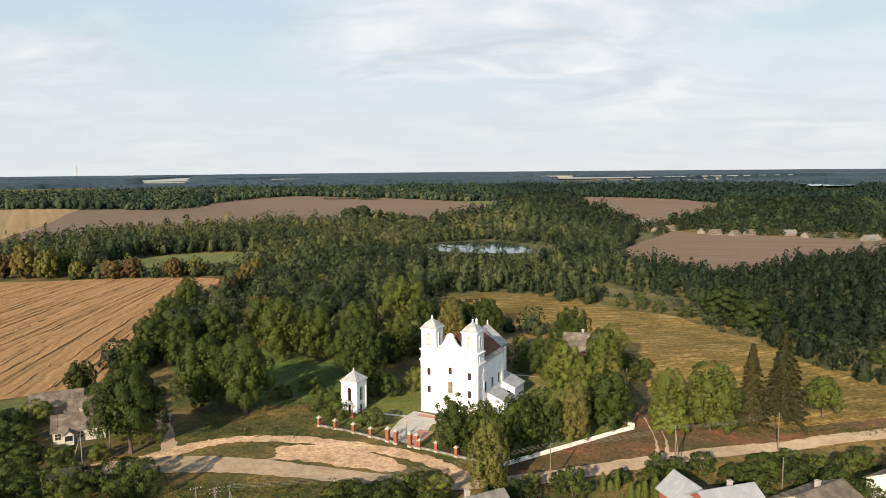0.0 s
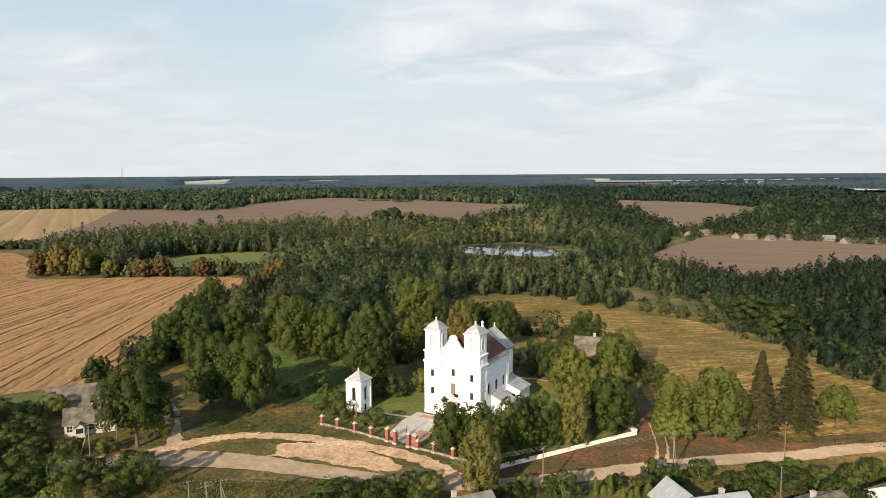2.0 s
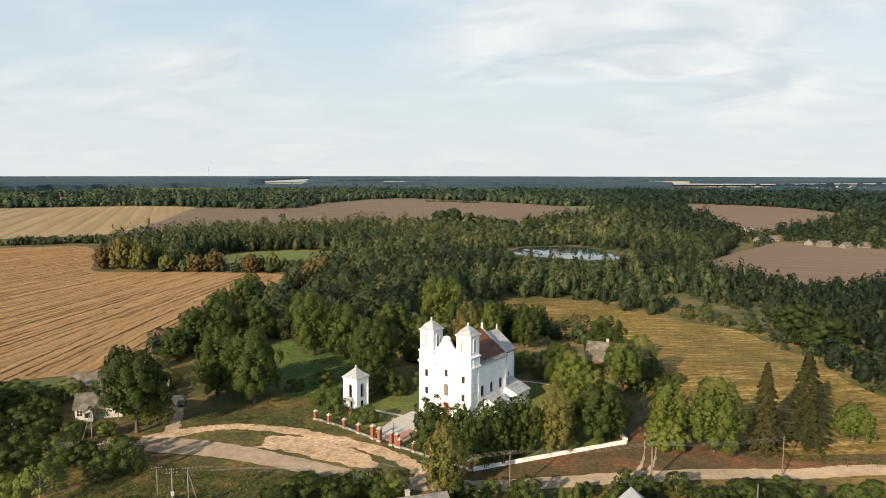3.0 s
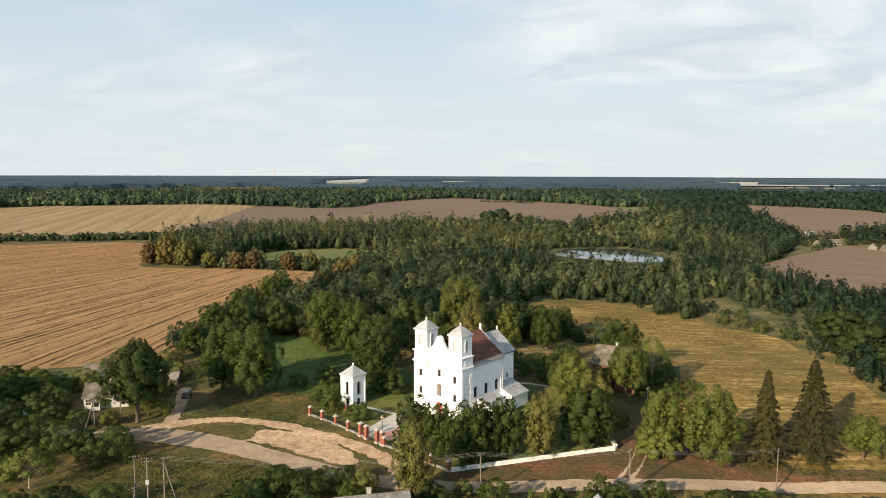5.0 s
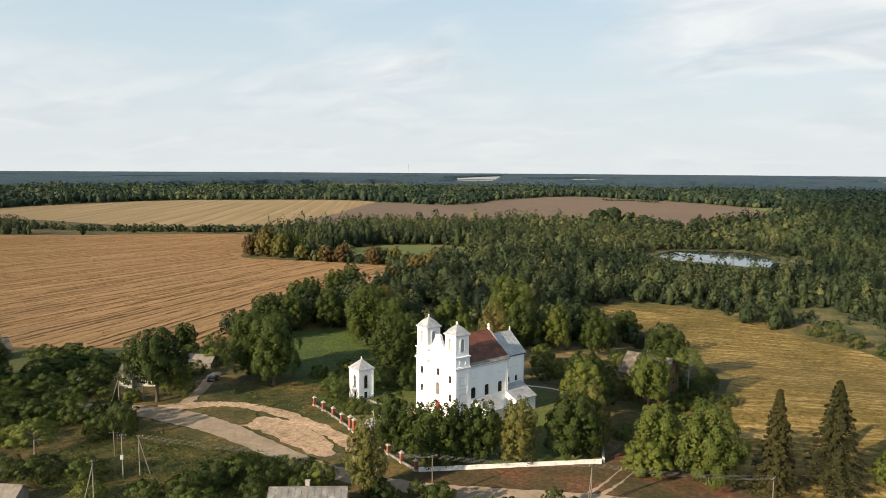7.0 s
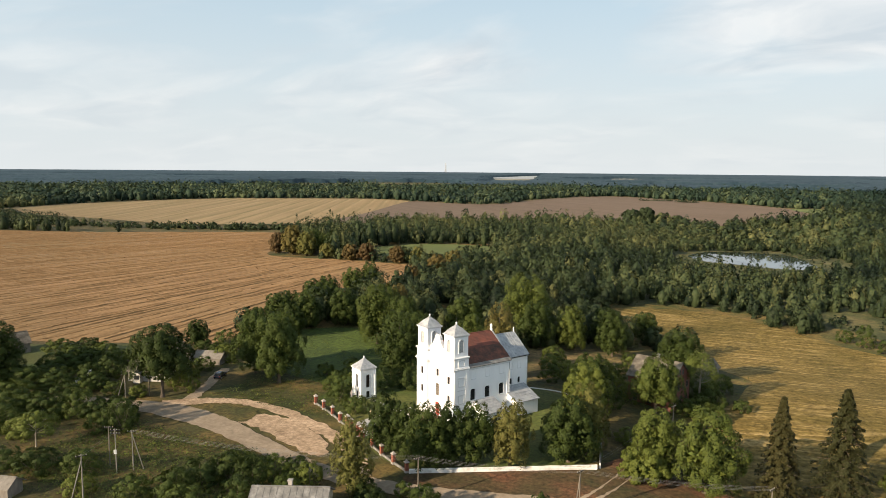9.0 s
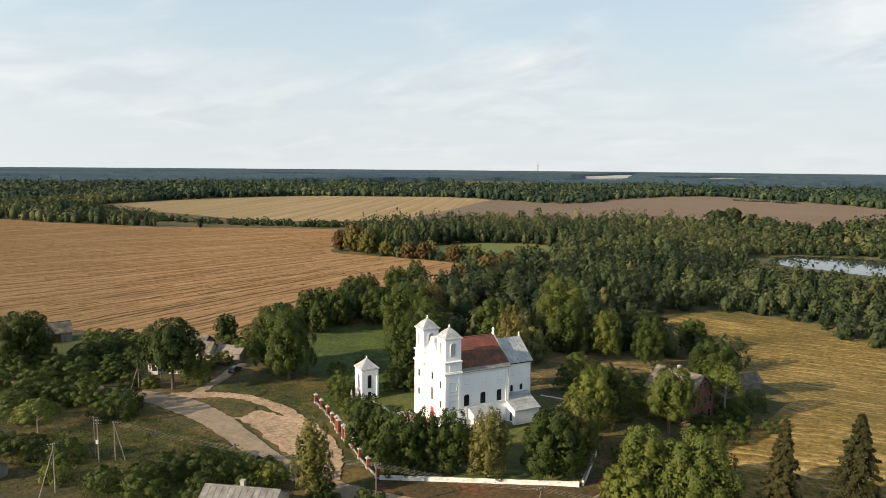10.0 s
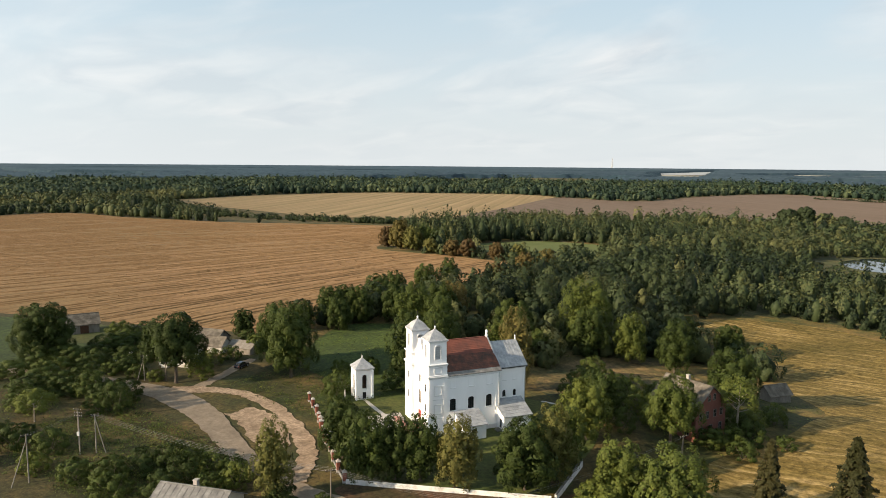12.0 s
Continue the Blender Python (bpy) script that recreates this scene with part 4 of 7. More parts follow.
    # middle bay of the front
    ops = [(0, 8.6, 0.8, 1.5, 0), (0, 4.5, 1.15, 2.6, 0.35), (0, 0.35, 1.5, 2.75, 0)]
    mid = part("front_wall", pierced(-2.8, 2.8, 0, 13.6, 0.5, ops, front(R, 0.5)), WHITE, ch)
    window("window", mid, on_front, 0, R + 0.22, 8.6, 0.8, 1.5, 0, DARK_GLASS, BOARDED, 0.05, (1, 3), proud=0.1)
    window("choir_window", mid, on_front, 0, R + 0.22, 4.5, 1.15, 2.6, 0.35, GREY_BOARD, BOARDED, 0.05, (2, 5), "tall arched brown wooden window", proud=0.1)
    door = part("door", box(-0.72, R + 0.15, 0.36, 0.72, R + 0.22, 3.08), RED_PAINT, mid, "red painted double door")
    for s in (-1, 1):
        part("door_panel", box(s * 0.36 - 0.28, R + 0.11, 0.6, s * 0.36 + 0.28, R + 0.15, 2.9, bevel=0.02), RED_PAINT, door)
    part("door_step", box(-1.3, R - 0.9, 0, 1.3, R + 0.2, 0.34, bevel=0.03), PINK_PAVING, mid)
    half = [(2.8, 14.3), (2.4, 14.4), (1.9, 14.75), (1.45, 15.3), (1.15, 15.85), (0.95, 16.05), (0.9, 16.45), (0.7, 16.85), (0.4, 17.05), (0.0, 17.15)]
    outline = [(-2.8, 13.6), (2.8, 13.6)] + half + [(-p, q) for p, q in half[-2::-1]]
    gb = part("gable", prism(outline, front(R, 0.45)), WHITE, ch)
    inner = half[:-1] + [(0.0, 17.15)] + [(-p, q) for p, q in half[-2::-1]]
    bm = bmesh.new()
    for a, b in zip(inner, inner[1:]):
        prism([a, b, (b[0], b[1] + 0.14), (a[0], a[1] + 0.14)], front(R - 0.1, 0.65), bm)
    part("gable_coping", bm, TRIM, gb)
    part("cornice", box(-2.8, R - 0.22, 11.2, 2.8, R, 11.55, bevel=0.04), TRIM, mid)
    part("cornice", box(-2.8, R - 0.16, 13.4, 2.8, R, 13.62, bevel=0.04), TRIM, mid)
    # nave
    N, E, ez, rz = 6.3, 14.57, 11.2, 16.25
    sides = [(4.9, 4.4, 1.25, 2.35, 0.32), (8.6, 4.4, 1.25, 2.35, 0.32), (12.35, 4.4, 1.25, 2.35, 0.32)]
    nv = part("nave_wall", pierced(D, E, 0, ez, 0.6, sides, side(N, 0.6)), WHITE, ch)
    part("nave_wall", pierced(D, E, 0, ez, 0.6, sides, north(-N, 0.6)), WHITE, ch)
    for v, z, w, h, r in sides:
        window("window", nv, on_side, N - 0.28, v, z, w, h, r, DARK_GLASS, IRON, 0.03, (2, 4), "dark arched church window", out=1, proud=0.06)
        part("window_sill", box(N, v - 0.75, z - 0.16, N + 0.14, v + 0.75, z - 0.02, bevel=0.02), TRIM, nv)
        nic = [(-0.5, 0), (0.5, 0), (0.5, 1.4), (-0.5, 1.4)]
        wide = [(-0.6, -0.02), (0.6, -0.02), (0.6, 1.5), (-0.6, 1.5)]
        part("blind_niche", frame_outline(wide, nic, on_side(N, v + 0.05, 8.85, 0.06)), WHITE, nv)
        part("niche_sill", box(N, v - 0.58, 8.7, N + 0.13, v + 0.68, 8.82, bevel=0.02), TRIM, nv)
    part("cornice", box(N, D, 10.75, N + 0.22, E, 11.2), TRIM, nv)
    part("cornice", box(-N - 0.22, D, 10.75, -N, E, 11.2), TRIM, nv)
    part("plinth", box(N, D, 0, N + 0.12, E, 0.8), TRIM, nv)
    part("corner_pilaster", box(N, E - 0.8, 0.8, N + 0.1, E, 10.75), WHITE, nv)
    for s in (-1, 1):
        eu, tu = s * (N + 0.42), s * 0.05
        # lower courses in sheet metal, tiles above
        ku, kz = s * (N + 0.42 - 0.75), 11.3 + (rz - 11.3) * 0.75 / (N + 0.42)
        slab = lambda u0, z0, u1, z1, t, v0, v1: (lambda own: own)(ring_stack([[(u0, v0, z0), (u1, v0, z1), (u1, v1, z1), (u0, v1, z0)], [(u0, v0, z0 + t), (u1, v0, z1 + t), (u1, v1, z1 + t), (u0, v1, z0 + t)]]))
        part("eave_flashing", slab(eu, 11.2, ku, kz - 0.1, 0.12, D - 0.2, E + 0.15), SLATE, ch, "streaked grey metal eave courses")
        rf = part("nave_roof", slab(ku, kz - 0.1, tu, rz - 0.1, 0.18, D - 0.6, E + 0.15), TILE, ch, "red clay tile roof, darker towards the eaves")
        # tile courses: bright new tiles above, dark mossy ones below
        cnt = 18
        for lo_c, hi_c, tm, nm in ((0, 9, MOSSY_TILE, "lower_tile_covering"), (9, 18, TILE, "upper_tile_covering")):
            bm = bmesh.new()
            for i in range(lo_c, hi_c):
                a, b = i / cnt, (i + 0.94) / cnt
                ua, ub = ku + (tu - ku) * a, ku + (tu - ku) * b
                za, zb_ = kz + (rz - kz) * a, kz + (rz - kz) * b
                ring = [[(ua, D - 0.58, za + 0.085), (ub, D - 0.58, zb_ + 0.085), (ub, E + 0.13, zb_ + 0.085), (ua, E + 0.13, za + 0.085)],
                        [(ua, D - 0.58, za + 0.115), (ub, D - 0.58, zb_ + 0.095), (ub, E + 0.13, zb_ + 0.095), (ua, E + 0.13, za + 0.115)]]
                ring_stack(ring, bm)
            part(nm, bm, tm, rf, "dark mossy brown-red tiles" if lo_c == 0 else "brighter red clay tiles")
    part("ridge_cap", box(-0.16, D - 0.6, rz + 0.02, 0.16, E + 0.15, rz + 0.2, bevel=0.05), TILE, ch)
    part("east_gable", prism([(-N, ez), (N, ez), (0, rz)], front(E - 0.45, 0.45)), WHITE, ch)
    part("verge_coping", prism([(-N - 0.45, 11.2), (-N - 0.1, 11.2), (0, rz - 0.05), (N + 0.1, 11.2), (N + 0.45, 11.2), (0, rz + 0.34)], front(E - 0.02, 0.28)), METAL, ch)
    urn = [(0.3, 16.2), (0.3, 16.75), (0.22, 16.85), (0.16, 16.95), (0.27, 17.15), (0.3, 17.35), (0.2, 17.6), (0.08, 17.75)]
    part("urn", ring_stack([circle(0, E + 0.05, r, z, 8) for r, z in urn]), TRIM, ch, "pale stone urn on the ridge end")
    # choir
    C, F, cz, cr = 4.63, 20.5, 11.15, 15.1
    cops = [(16.4, 5.2, 0.75, 1.35, 0.37), (18.7, 5.2, 0.75, 1.35, 0.37)]
    cw = part("choir_wall", pierced(E, F, 0, cz, 0.6, cops, side(C, 0.6)), WHITE, ch)
    part("choir_wall", pierced(E, F, 0, cz, 0.6, cops, north(-C, 0.6)), WHITE, ch)
    part("choir_end_wall", prism([(-C, 0), (C, 0), (C, cz), (0, cr - 0.1), (-C, cz)], front(F - 0.02, 0.5)), WHITE, ch)
    for v, z, w, h, r in cops:
        window("window", cw, on_side, C - 0.28, v, z, w, h, r, DARK_GLASS, IRON, 0.03, (1, 2), out=1, proud=0.06)
        part("blind_niche", frame_outline([(-0.48, -0.02), (0.48, -0.02), (0.48, 1.35), (-0.48, 1.35)], [(-0.38, 0), (0.38, 0), (0.38, 1.25), (-0.38, 1.25)], on_side(C, v, 8.6, 0.06)), WHITE, cw)
        part("niche_sill", box(C, v - 0.48, 8.46, C + 0.12, v + 0.48, 8.57), TRIM, cw)
    part("cornice", box(C, E, 10.75, C + 0.2, F + 0.5, 11.15), TRIM, cw)
    part("corner_pilaster", box(C, F - 0.1, 0, C + 0.08, F + 0.48, 10.75), WHITE, cw)
    for s in (-1, 1):
        eu = s * (C + 0.4)
        rf = part("choir_roof", ring_stack([[(eu, E + 0.2, 11.12), (0, E + 0.2, cr), (0, F + 0.75, cr), (eu, F + 0.75, 11.12)], [(eu, E + 0.2, 11.26), (0, E + 0.2, cr + 0.14), (0, F + 0.75, cr + 0.14), (eu, F + 0.75, 11.26)]]), METAL, ch,
                  "streaked grey standing-seam metal roof")
        bm = bmesh.new()
        for i in range(10):
            v = E + 0.5 + i * 0.66
            ring_stack([[(eu, v, 11.24), (0, v, cr + 0.12), (0, v + 0.05, cr + 0.12), (eu, v + 0.05, 11.24)], [(eu, v, 11.33), (0, v, cr + 0.21), (0, v + 0.05, cr + 0.21), (eu, v + 0.05, 11.33)]], bm)
        part("roof_seam", bm, METAL, rf)
        part("gutter", box(min(eu, eu + s * 0.14), E + 0.2, 11.02, max(eu, eu + s * 0.14), F + 0.75, 11.14), IRON, rf)
    part("finial", ring_stack([circle(0, F + 0.5, r, z, 8) for r, z in ((0.14, 15.2), (0.2, 15.5), (0.08, 15.7), (0.16, 15.9), (0.02, 16.2))]), TRIM, ch)
    part("downpipe", tube([(C + 0.16, F + 0.36, 0.2), (C + 0.16, F + 0.36, 11.0)], [0.07, 0.07]), LOUVRE, ch)
    part("downpipe", tube([(N + 0.2, E - 0.25, 0.2), (N + 0.2, E - 0.25, 10.9)], [0.07, 0.07]), LOUVRE, ch)

    def lean_to(nm, u0, u1, v0, v1, ztop, zeave, label, door_at=None):
        body = part(nm, prism([(u0, 0), (u1, 0), (u1, zeave - 0.05), (u0, ztop - 0.05)], lambda p, q, k: (p, v0 + k * (v1 - v0), q)), WHITE, ch, label)
        rise = (ztop - zeave) / (u1 - u0)
        e = u1 + 0.35
        bm = bmesh.new()
        rows, cols = 6, max(4, int((v1 - v0) / 0.62))
        r = random.Random(nm)
        for i in range(rows):
            for j in range(cols):
                ua, ub = e - (e - u0) * i / rows, e - (e - u0) * (i + 1.04) / rows
                va = v0 - 0.2 + (v1 - v0 + 0.4) * j / cols
                vb = v0 - 0.2 + (v1 - v0 + 0.4) * (j + 0.97) / cols
                lift = r.uniform(0, 0.03)
                z = lambda u: zeave + (u1 - u) * rise
                ring_stack([[(ua, va, z(ua)), (ub, va, z(ub)), (ub, vb, z(ub)), (ua, vb, z(ua))],
                            [(ua, va, z(ua) + 0.1 + lift), (ub, va, z(ub) + 0.06), (ub, vb, z(ub) + 0.06), (ua, vb, z(ua) + 0.1 + lift)]], bm)
        part("slate_roof", bm, METAL, body, "weathered grey slate sheets")
        return body
    po = lean_to("side_porch", N + 0.13, 10.4, 5.2, 9.9, 4.3, 2.75, "low white side porch with a slate roof")
    part("door", box(10.4, 7.0, 0.1, 10.44, 7.9, 1.95), DARK_GLASS, po, "dark plank door")
    part("vent_window", box(8.6, 5.17, 1.5, 8.9, 5.2, 1.9), DARK_GLASS, po)
    sa = lean_to("sacristy", C + 0.13, 9.35, 15.0, 19.9, 5.0, 3.05, "white lean-to sacristy with a grey slate roof")
    wv = part("sacristy_wing", prism([(N, 0), (9.35, 0), (9.35, 3.0), (N, 4.25)], lambda p, q, k: (p, 14.1 + k * 0.95, q)), WHITE, sa)
    part("slate_roof", ring_stack([[(N, 13.9, 4.32), (9.7, 13.9, 2.97), (9.7, 15.0, 2.97), (N, 15.0, 4.32)], [(N, 13.9, 4.42), (9.7, 13.9, 3.07), (9.7, 15.0, 3.07), (N, 15.0, 4.42)]]), METAL, sa)
    part("door", box(7.6, 14.06, 0.5, 8.3, 14.1, 2.2), DARK_GLASS, wv, "dark plank door")
    st = part("lower_step", box(7.3, 13.1, 0, 8.6, 14.05, 0.17), SLATE, sa)
    box_b = box(7.3, 13.4, 0.17, 8.6, 14.05, 0.34)
    part("step", box_b, SLATE, st)
    return ch


church()


# ---- bell tower ----
def bell_tower():
    bt = thing("bell_tower", -19.37, 147.5, -26.03, "small white plastered bell tower with arched openings", "bell tower")
    h = 1.75
    bm = bmesh.new()
    door = (0, 0.1, 0.85, 1.5, 0)
    arc = (0, 2.4, 0.95, 3.0, 0.48)
    pierced(-h, h, 0, 6.55, 0.3, [door, arc], lambda p, q, k: (p, -h + k * 0.3, q), bm)
    pierced(-h, h, 0, 6.55, 0.3, [arc], lambda p, q, k: (p, h - k * 0.3, q), bm)
    pierced(-h + 0.3, h - 0.3, 0, 6.55, 0.3, [door, arc], lambda p, q, k: (h - k * 0.3, p, q), bm)
    pierced(-h + 0.3, h - 0.3, 0, 6.55, 0.3, [arc], lambda p, q, k: (-h + k * 0.3, p, q), bm)
    body = part("wall_shell", bm, WHITE, bt)
    part("bell_floor", box(-h + 0.3, -h + 0.3, 2.2, h - 0.3, h - 0.3, 2.35), GREY_BOARD, body)
    # added solid dark box: its colour stands in for shade behind the arches
    part("dark_core", box(-1.0, -1.0, 2.35, 1.0, 1.0, 6.4), BOARDED, body, "added dark box that makes the openings look shaded")
    ar = arch(0.95, 3.0, 0.48)
    wide = [(p * 1.3, q * 1.05 - 0.02) for p, q in ar]
    for pl in (on_front(0, -h, 2.4, 0.08), on_side(h, 0, 2.4, 0.08, 1), on_side(-h, 0, 2.4, 0.08, -1), on_front(0, h, 2.4, 0.08, 1)):
        part("arch_surround", frame_outline(wide, ar, pl), TRIM, body)
    for pl in (on_front(0, -h + 0.18, 2.4, 0.04), on_side(h - 0.18, 0, 2.4, 0.04, 1)):
        b2 = bmesh.new()
        for p in (-0.24, 0, 0.24):
            prism([(p - 0.03, 0), (p + 0.03, 0), (p + 0.03, 2.8), (p - 0.03, 2.8)], pl, b2)
        for q in (0.6, 1.3, 2.0, 2.5):
            prism([(-0.47, q), (0.47, q), (0.47, q + 0.05), (-0.47, q + 0.05)], pl, b2)
        part("grille", b2, IRON, body)
    for pl in (on_front(0, -h + 0.2, 0.1, 0.04), on_side(h - 0.2, 0, 0.1, 0.04, 1)):
        part("door", prism([(-0.42, 0), (0.42, 0), (0.42, 1.5), (-0.42, 1.5)], pl), DARK_GLASS, body, "dark low door")
    for sx_, sy_ in ((-1, -1), (1, -1), (1, 1), (-1, 1)):
        part("corner_pilaster", box(sx_ * h - 0.22, sy_ * h - 0.22, 0, sx_ * h + 0.22, sy_ * h + 0.22, 6.3, bevel=0.03), WHITE, body)
    for z, o in ((4.4, 0.27), (6.35, 0.2), (6.55, 0.36)):
        if z > 5:
            part("cornice", box(-h - o, -h - o, z, h + o, h + o, z + 0.2, bevel=0.03), TRIM, body)
        else:
            for k in (-1, 1):
                part("impost", box(-h - 0.25 if k < 0 else 0.62, -h - 0.26, z, -0.62 if k < 0 else h + 0.25, -h + 0.1, z + 0.16), TRIM, body)
    part("roof", ring_stack([square(0, 0, r, z) for r, z in ((2.2, 6.75), (2.2, 6.82), (1.5, 7.4), (0.75, 8.1), (0.22, 8.62), (0.14, 8.75))]), METAL, bt, "pale grey sheet-metal pyramid roof")
    part("finial", ring_stack([circle(0, 0, r, z, 8) for r, z in ((0.14, 8.72), (0.2, 8.82), (0.1, 8.92), (0.16, 9.05), (0.02, 9.3))]), TRIM, bt)
    return bt


bell_tower()


# ---- churchyard fence and wall ----
def fence():
    fe = thing("churchyard_fence", -25.3, 137.9, 0, "low iron fence with red brick pillars and pale caps", "fence", z=0)
    o = Vector((-25.3, 137.9, 0))
    spots = [(-25.3, 137.9, 1.75), (-21.8, 136.1, 1.75), (-17.9, 134.0, 1.75), (-14.3, 131.7, 1.75), (-10.8, 129.4, 2.5), (-9.2, 128.3, 2.5), (-6.5, 126.8, 2.5), (-5.2, 126.1, 2.5),
             (-4.7, 125.8, 1.6), (-1.6, 124.2, 1.75), (2.0, 121.9, 1.75), (5.8, 119.8, 1.75), (9.6, 117.9, 1.75)]
    turn = pose(0, 0, 0, 0, 0, -31)
    for x, y, h in spots:
        w = 0.34 if h > 2 else 0.28
        p = part("pillar", box(-w, -w, 0, w, w, h, bevel=0.02), BRICK, fe)
        p.matrix_basis = Matrix.Translation(Vector((x, y, 0)) - o) @ turn
        part("pillar_cap", ring_stack([square(0, 0, r, z) for r, z in ((w + 0.12, h), (w + 0.12, h + 0.1), (w * 0.6, h + 0.3), (0.05, h + 0.5))]), CAP, p, "pale pyramidal cap")
        part("pillar_base", box(-w - 0.08, -w - 0.08, 0, w + 0.08, w + 0.08, 0.35), CAP, p)
    for (ax, ay, ah), (bx, by, bh) in zip(spots, spots[1:]):
        a, b = Vector((ax, ay, 0)) - o, Vector((bx, by, 0)) - o
        d = b - a
        if d.length < 1.0 or (ah > 2 and bh > 2 and d.length > 2.5):
            continue
        m = Matrix.Translation(a) @ Matrix.Rotation(math.atan2(d.y, d.x), 4, "Z")
        L = d.length
        part("plinth_wall", box(0.3, -0.14, 0, L - 0.3, 0.14, 0.42, bevel=0.03), SLATE, fe).matrix_basis = m
        if L > 2:
            bm = box(0.3, -0.02, 1.18, L - 0.3, 0.02, 1.23)
            box(0.3, -0.02, 0.55, L - 0.3, 0.02, 0.6, bm)
            k = 0.45
            while k < L - 0.4:
                box(k, -0.012, 0.42, k + 0.025, 0.012, 1.32, bm)
                k += 0.16
            part("railing", bm, IRON, fe, "dark thin iron railing").matrix_basis = m
    # gate leaves
    a, b = Vector((-9.2, 128.3, 0)) - o, Vector((-6.5, 126.8, 0)) - o
    d = b - a
    m = Matrix.Translation(a) @ Matrix.Rotation(math.atan2(d.y, d.x), 4, "Z")
    for k0, k1 in ((0.38, d.length / 2 - 0.02), (d.length / 2 + 0.02, d.length - 0.38)):
        bm = box(k0, -0.02, 0.12, k1, 0.02, 0.17)
        box(k0, -0.02, 1.6, k1, 0.02, 1.65, bm)
        k = k0
        while k < k1:
            box(k, -0.012, 0.17, k + 0.025, 0.012, 1.75, bm)
            k += 0.14
        part("gate_leaf", bm, IRON, fe).matrix_basis = m
    return fe


fence()


def wall_run(name, a, b, h, t, mat, label, cap=None):
    d = Vector((b[0] - a[0], b[1] - a[1], 0))
    w = thing(name, a[0], a[1], math.degrees(math.atan2(d.y, d.x)), label, "wall", z=0)
    L, n = d.length, max(2, int(d.length / 1.6))
    r = random.Random(name)
    prof = lambda x, k: [(x, -t / 2 - 0.03, -0.6), (x, t / 2 + 0.03, -0.6), (x, t / 2, h + k), (x, -t / 2, h + k)]
    part("masonry", ring_stack([prof(L * i / n, r.uniform(-0.06, 0.05)) for i in range(n + 1)]), mat, w)
    if cap:
        part("coping", ring_stack([[(L * i / n, -t / 2 - 0.06, h + 0.03), (L * i / n, t / 2 + 0.06, h + 0.03), (L * i / n, 0, h + 0.16 + r.uniform(-0.03, 0.03))] for i in range(n + 1)]), cap, w)
    return w


wall_run("churchyard_wall", (10.2, 117.7), (37.2, 134.9), 0.66, 0.4, OLD_WHITE, "low flaking whitewashed churchyard wall", OLD_WHITE)
wall_run("east_wall", (37.5, 135.6), (33.7, 149.6), 0.8, 0.3, OLD_WHITE, "low thin grey-white boundary wall", SLATE)


def yard_figure(x, y):
    st = thing("column_shrine", x, y, 10, "small pale stone figure on a brick pedestal", "statue")
    bm = box(-0.3, -0.3, 0, 0.3, 0.3, 1.1, bevel=0.03)
    part("pedestal", bm, BRICK, st)
    part("figure", ring_stack([circle(0, 0, r, z, 8) for r, z in ((0.3, 1.1), (0.28, 1.3), (0.2, 1.6), (0.22, 2.1), (0.16, 2.45), (0.1, 2.55), (0.13, 2.7), (0.03, 2.85))]), CAP, st)


yard_figure(-19.3, 142.6)


def wayside_cross(x, y):
    cr = thing("wayside_cross", x, y, -26, "tall slim wooden cross with a pale gilt figure", "cross")
    part("post", tube([(0, 0, 0), (0, 0, 2.2)], [0.1, 0.09]), GREY_BOARD, cr)
    bm = box(-0.06, -0.05, 2.2, 0.06, 0.05, 3.4)
    box(-0.45, -0.05, 2.9, 0.45, 0.05, 3.02, bm)
    part("cross_beams", bm, BRONZE, cr)
    part("base_stone", box(-0.3, -0.3, 0, 0.3, 0.3, 0.25, bevel=0.04), CAP, cr)


wayside_cross(-7.5, 132.6)


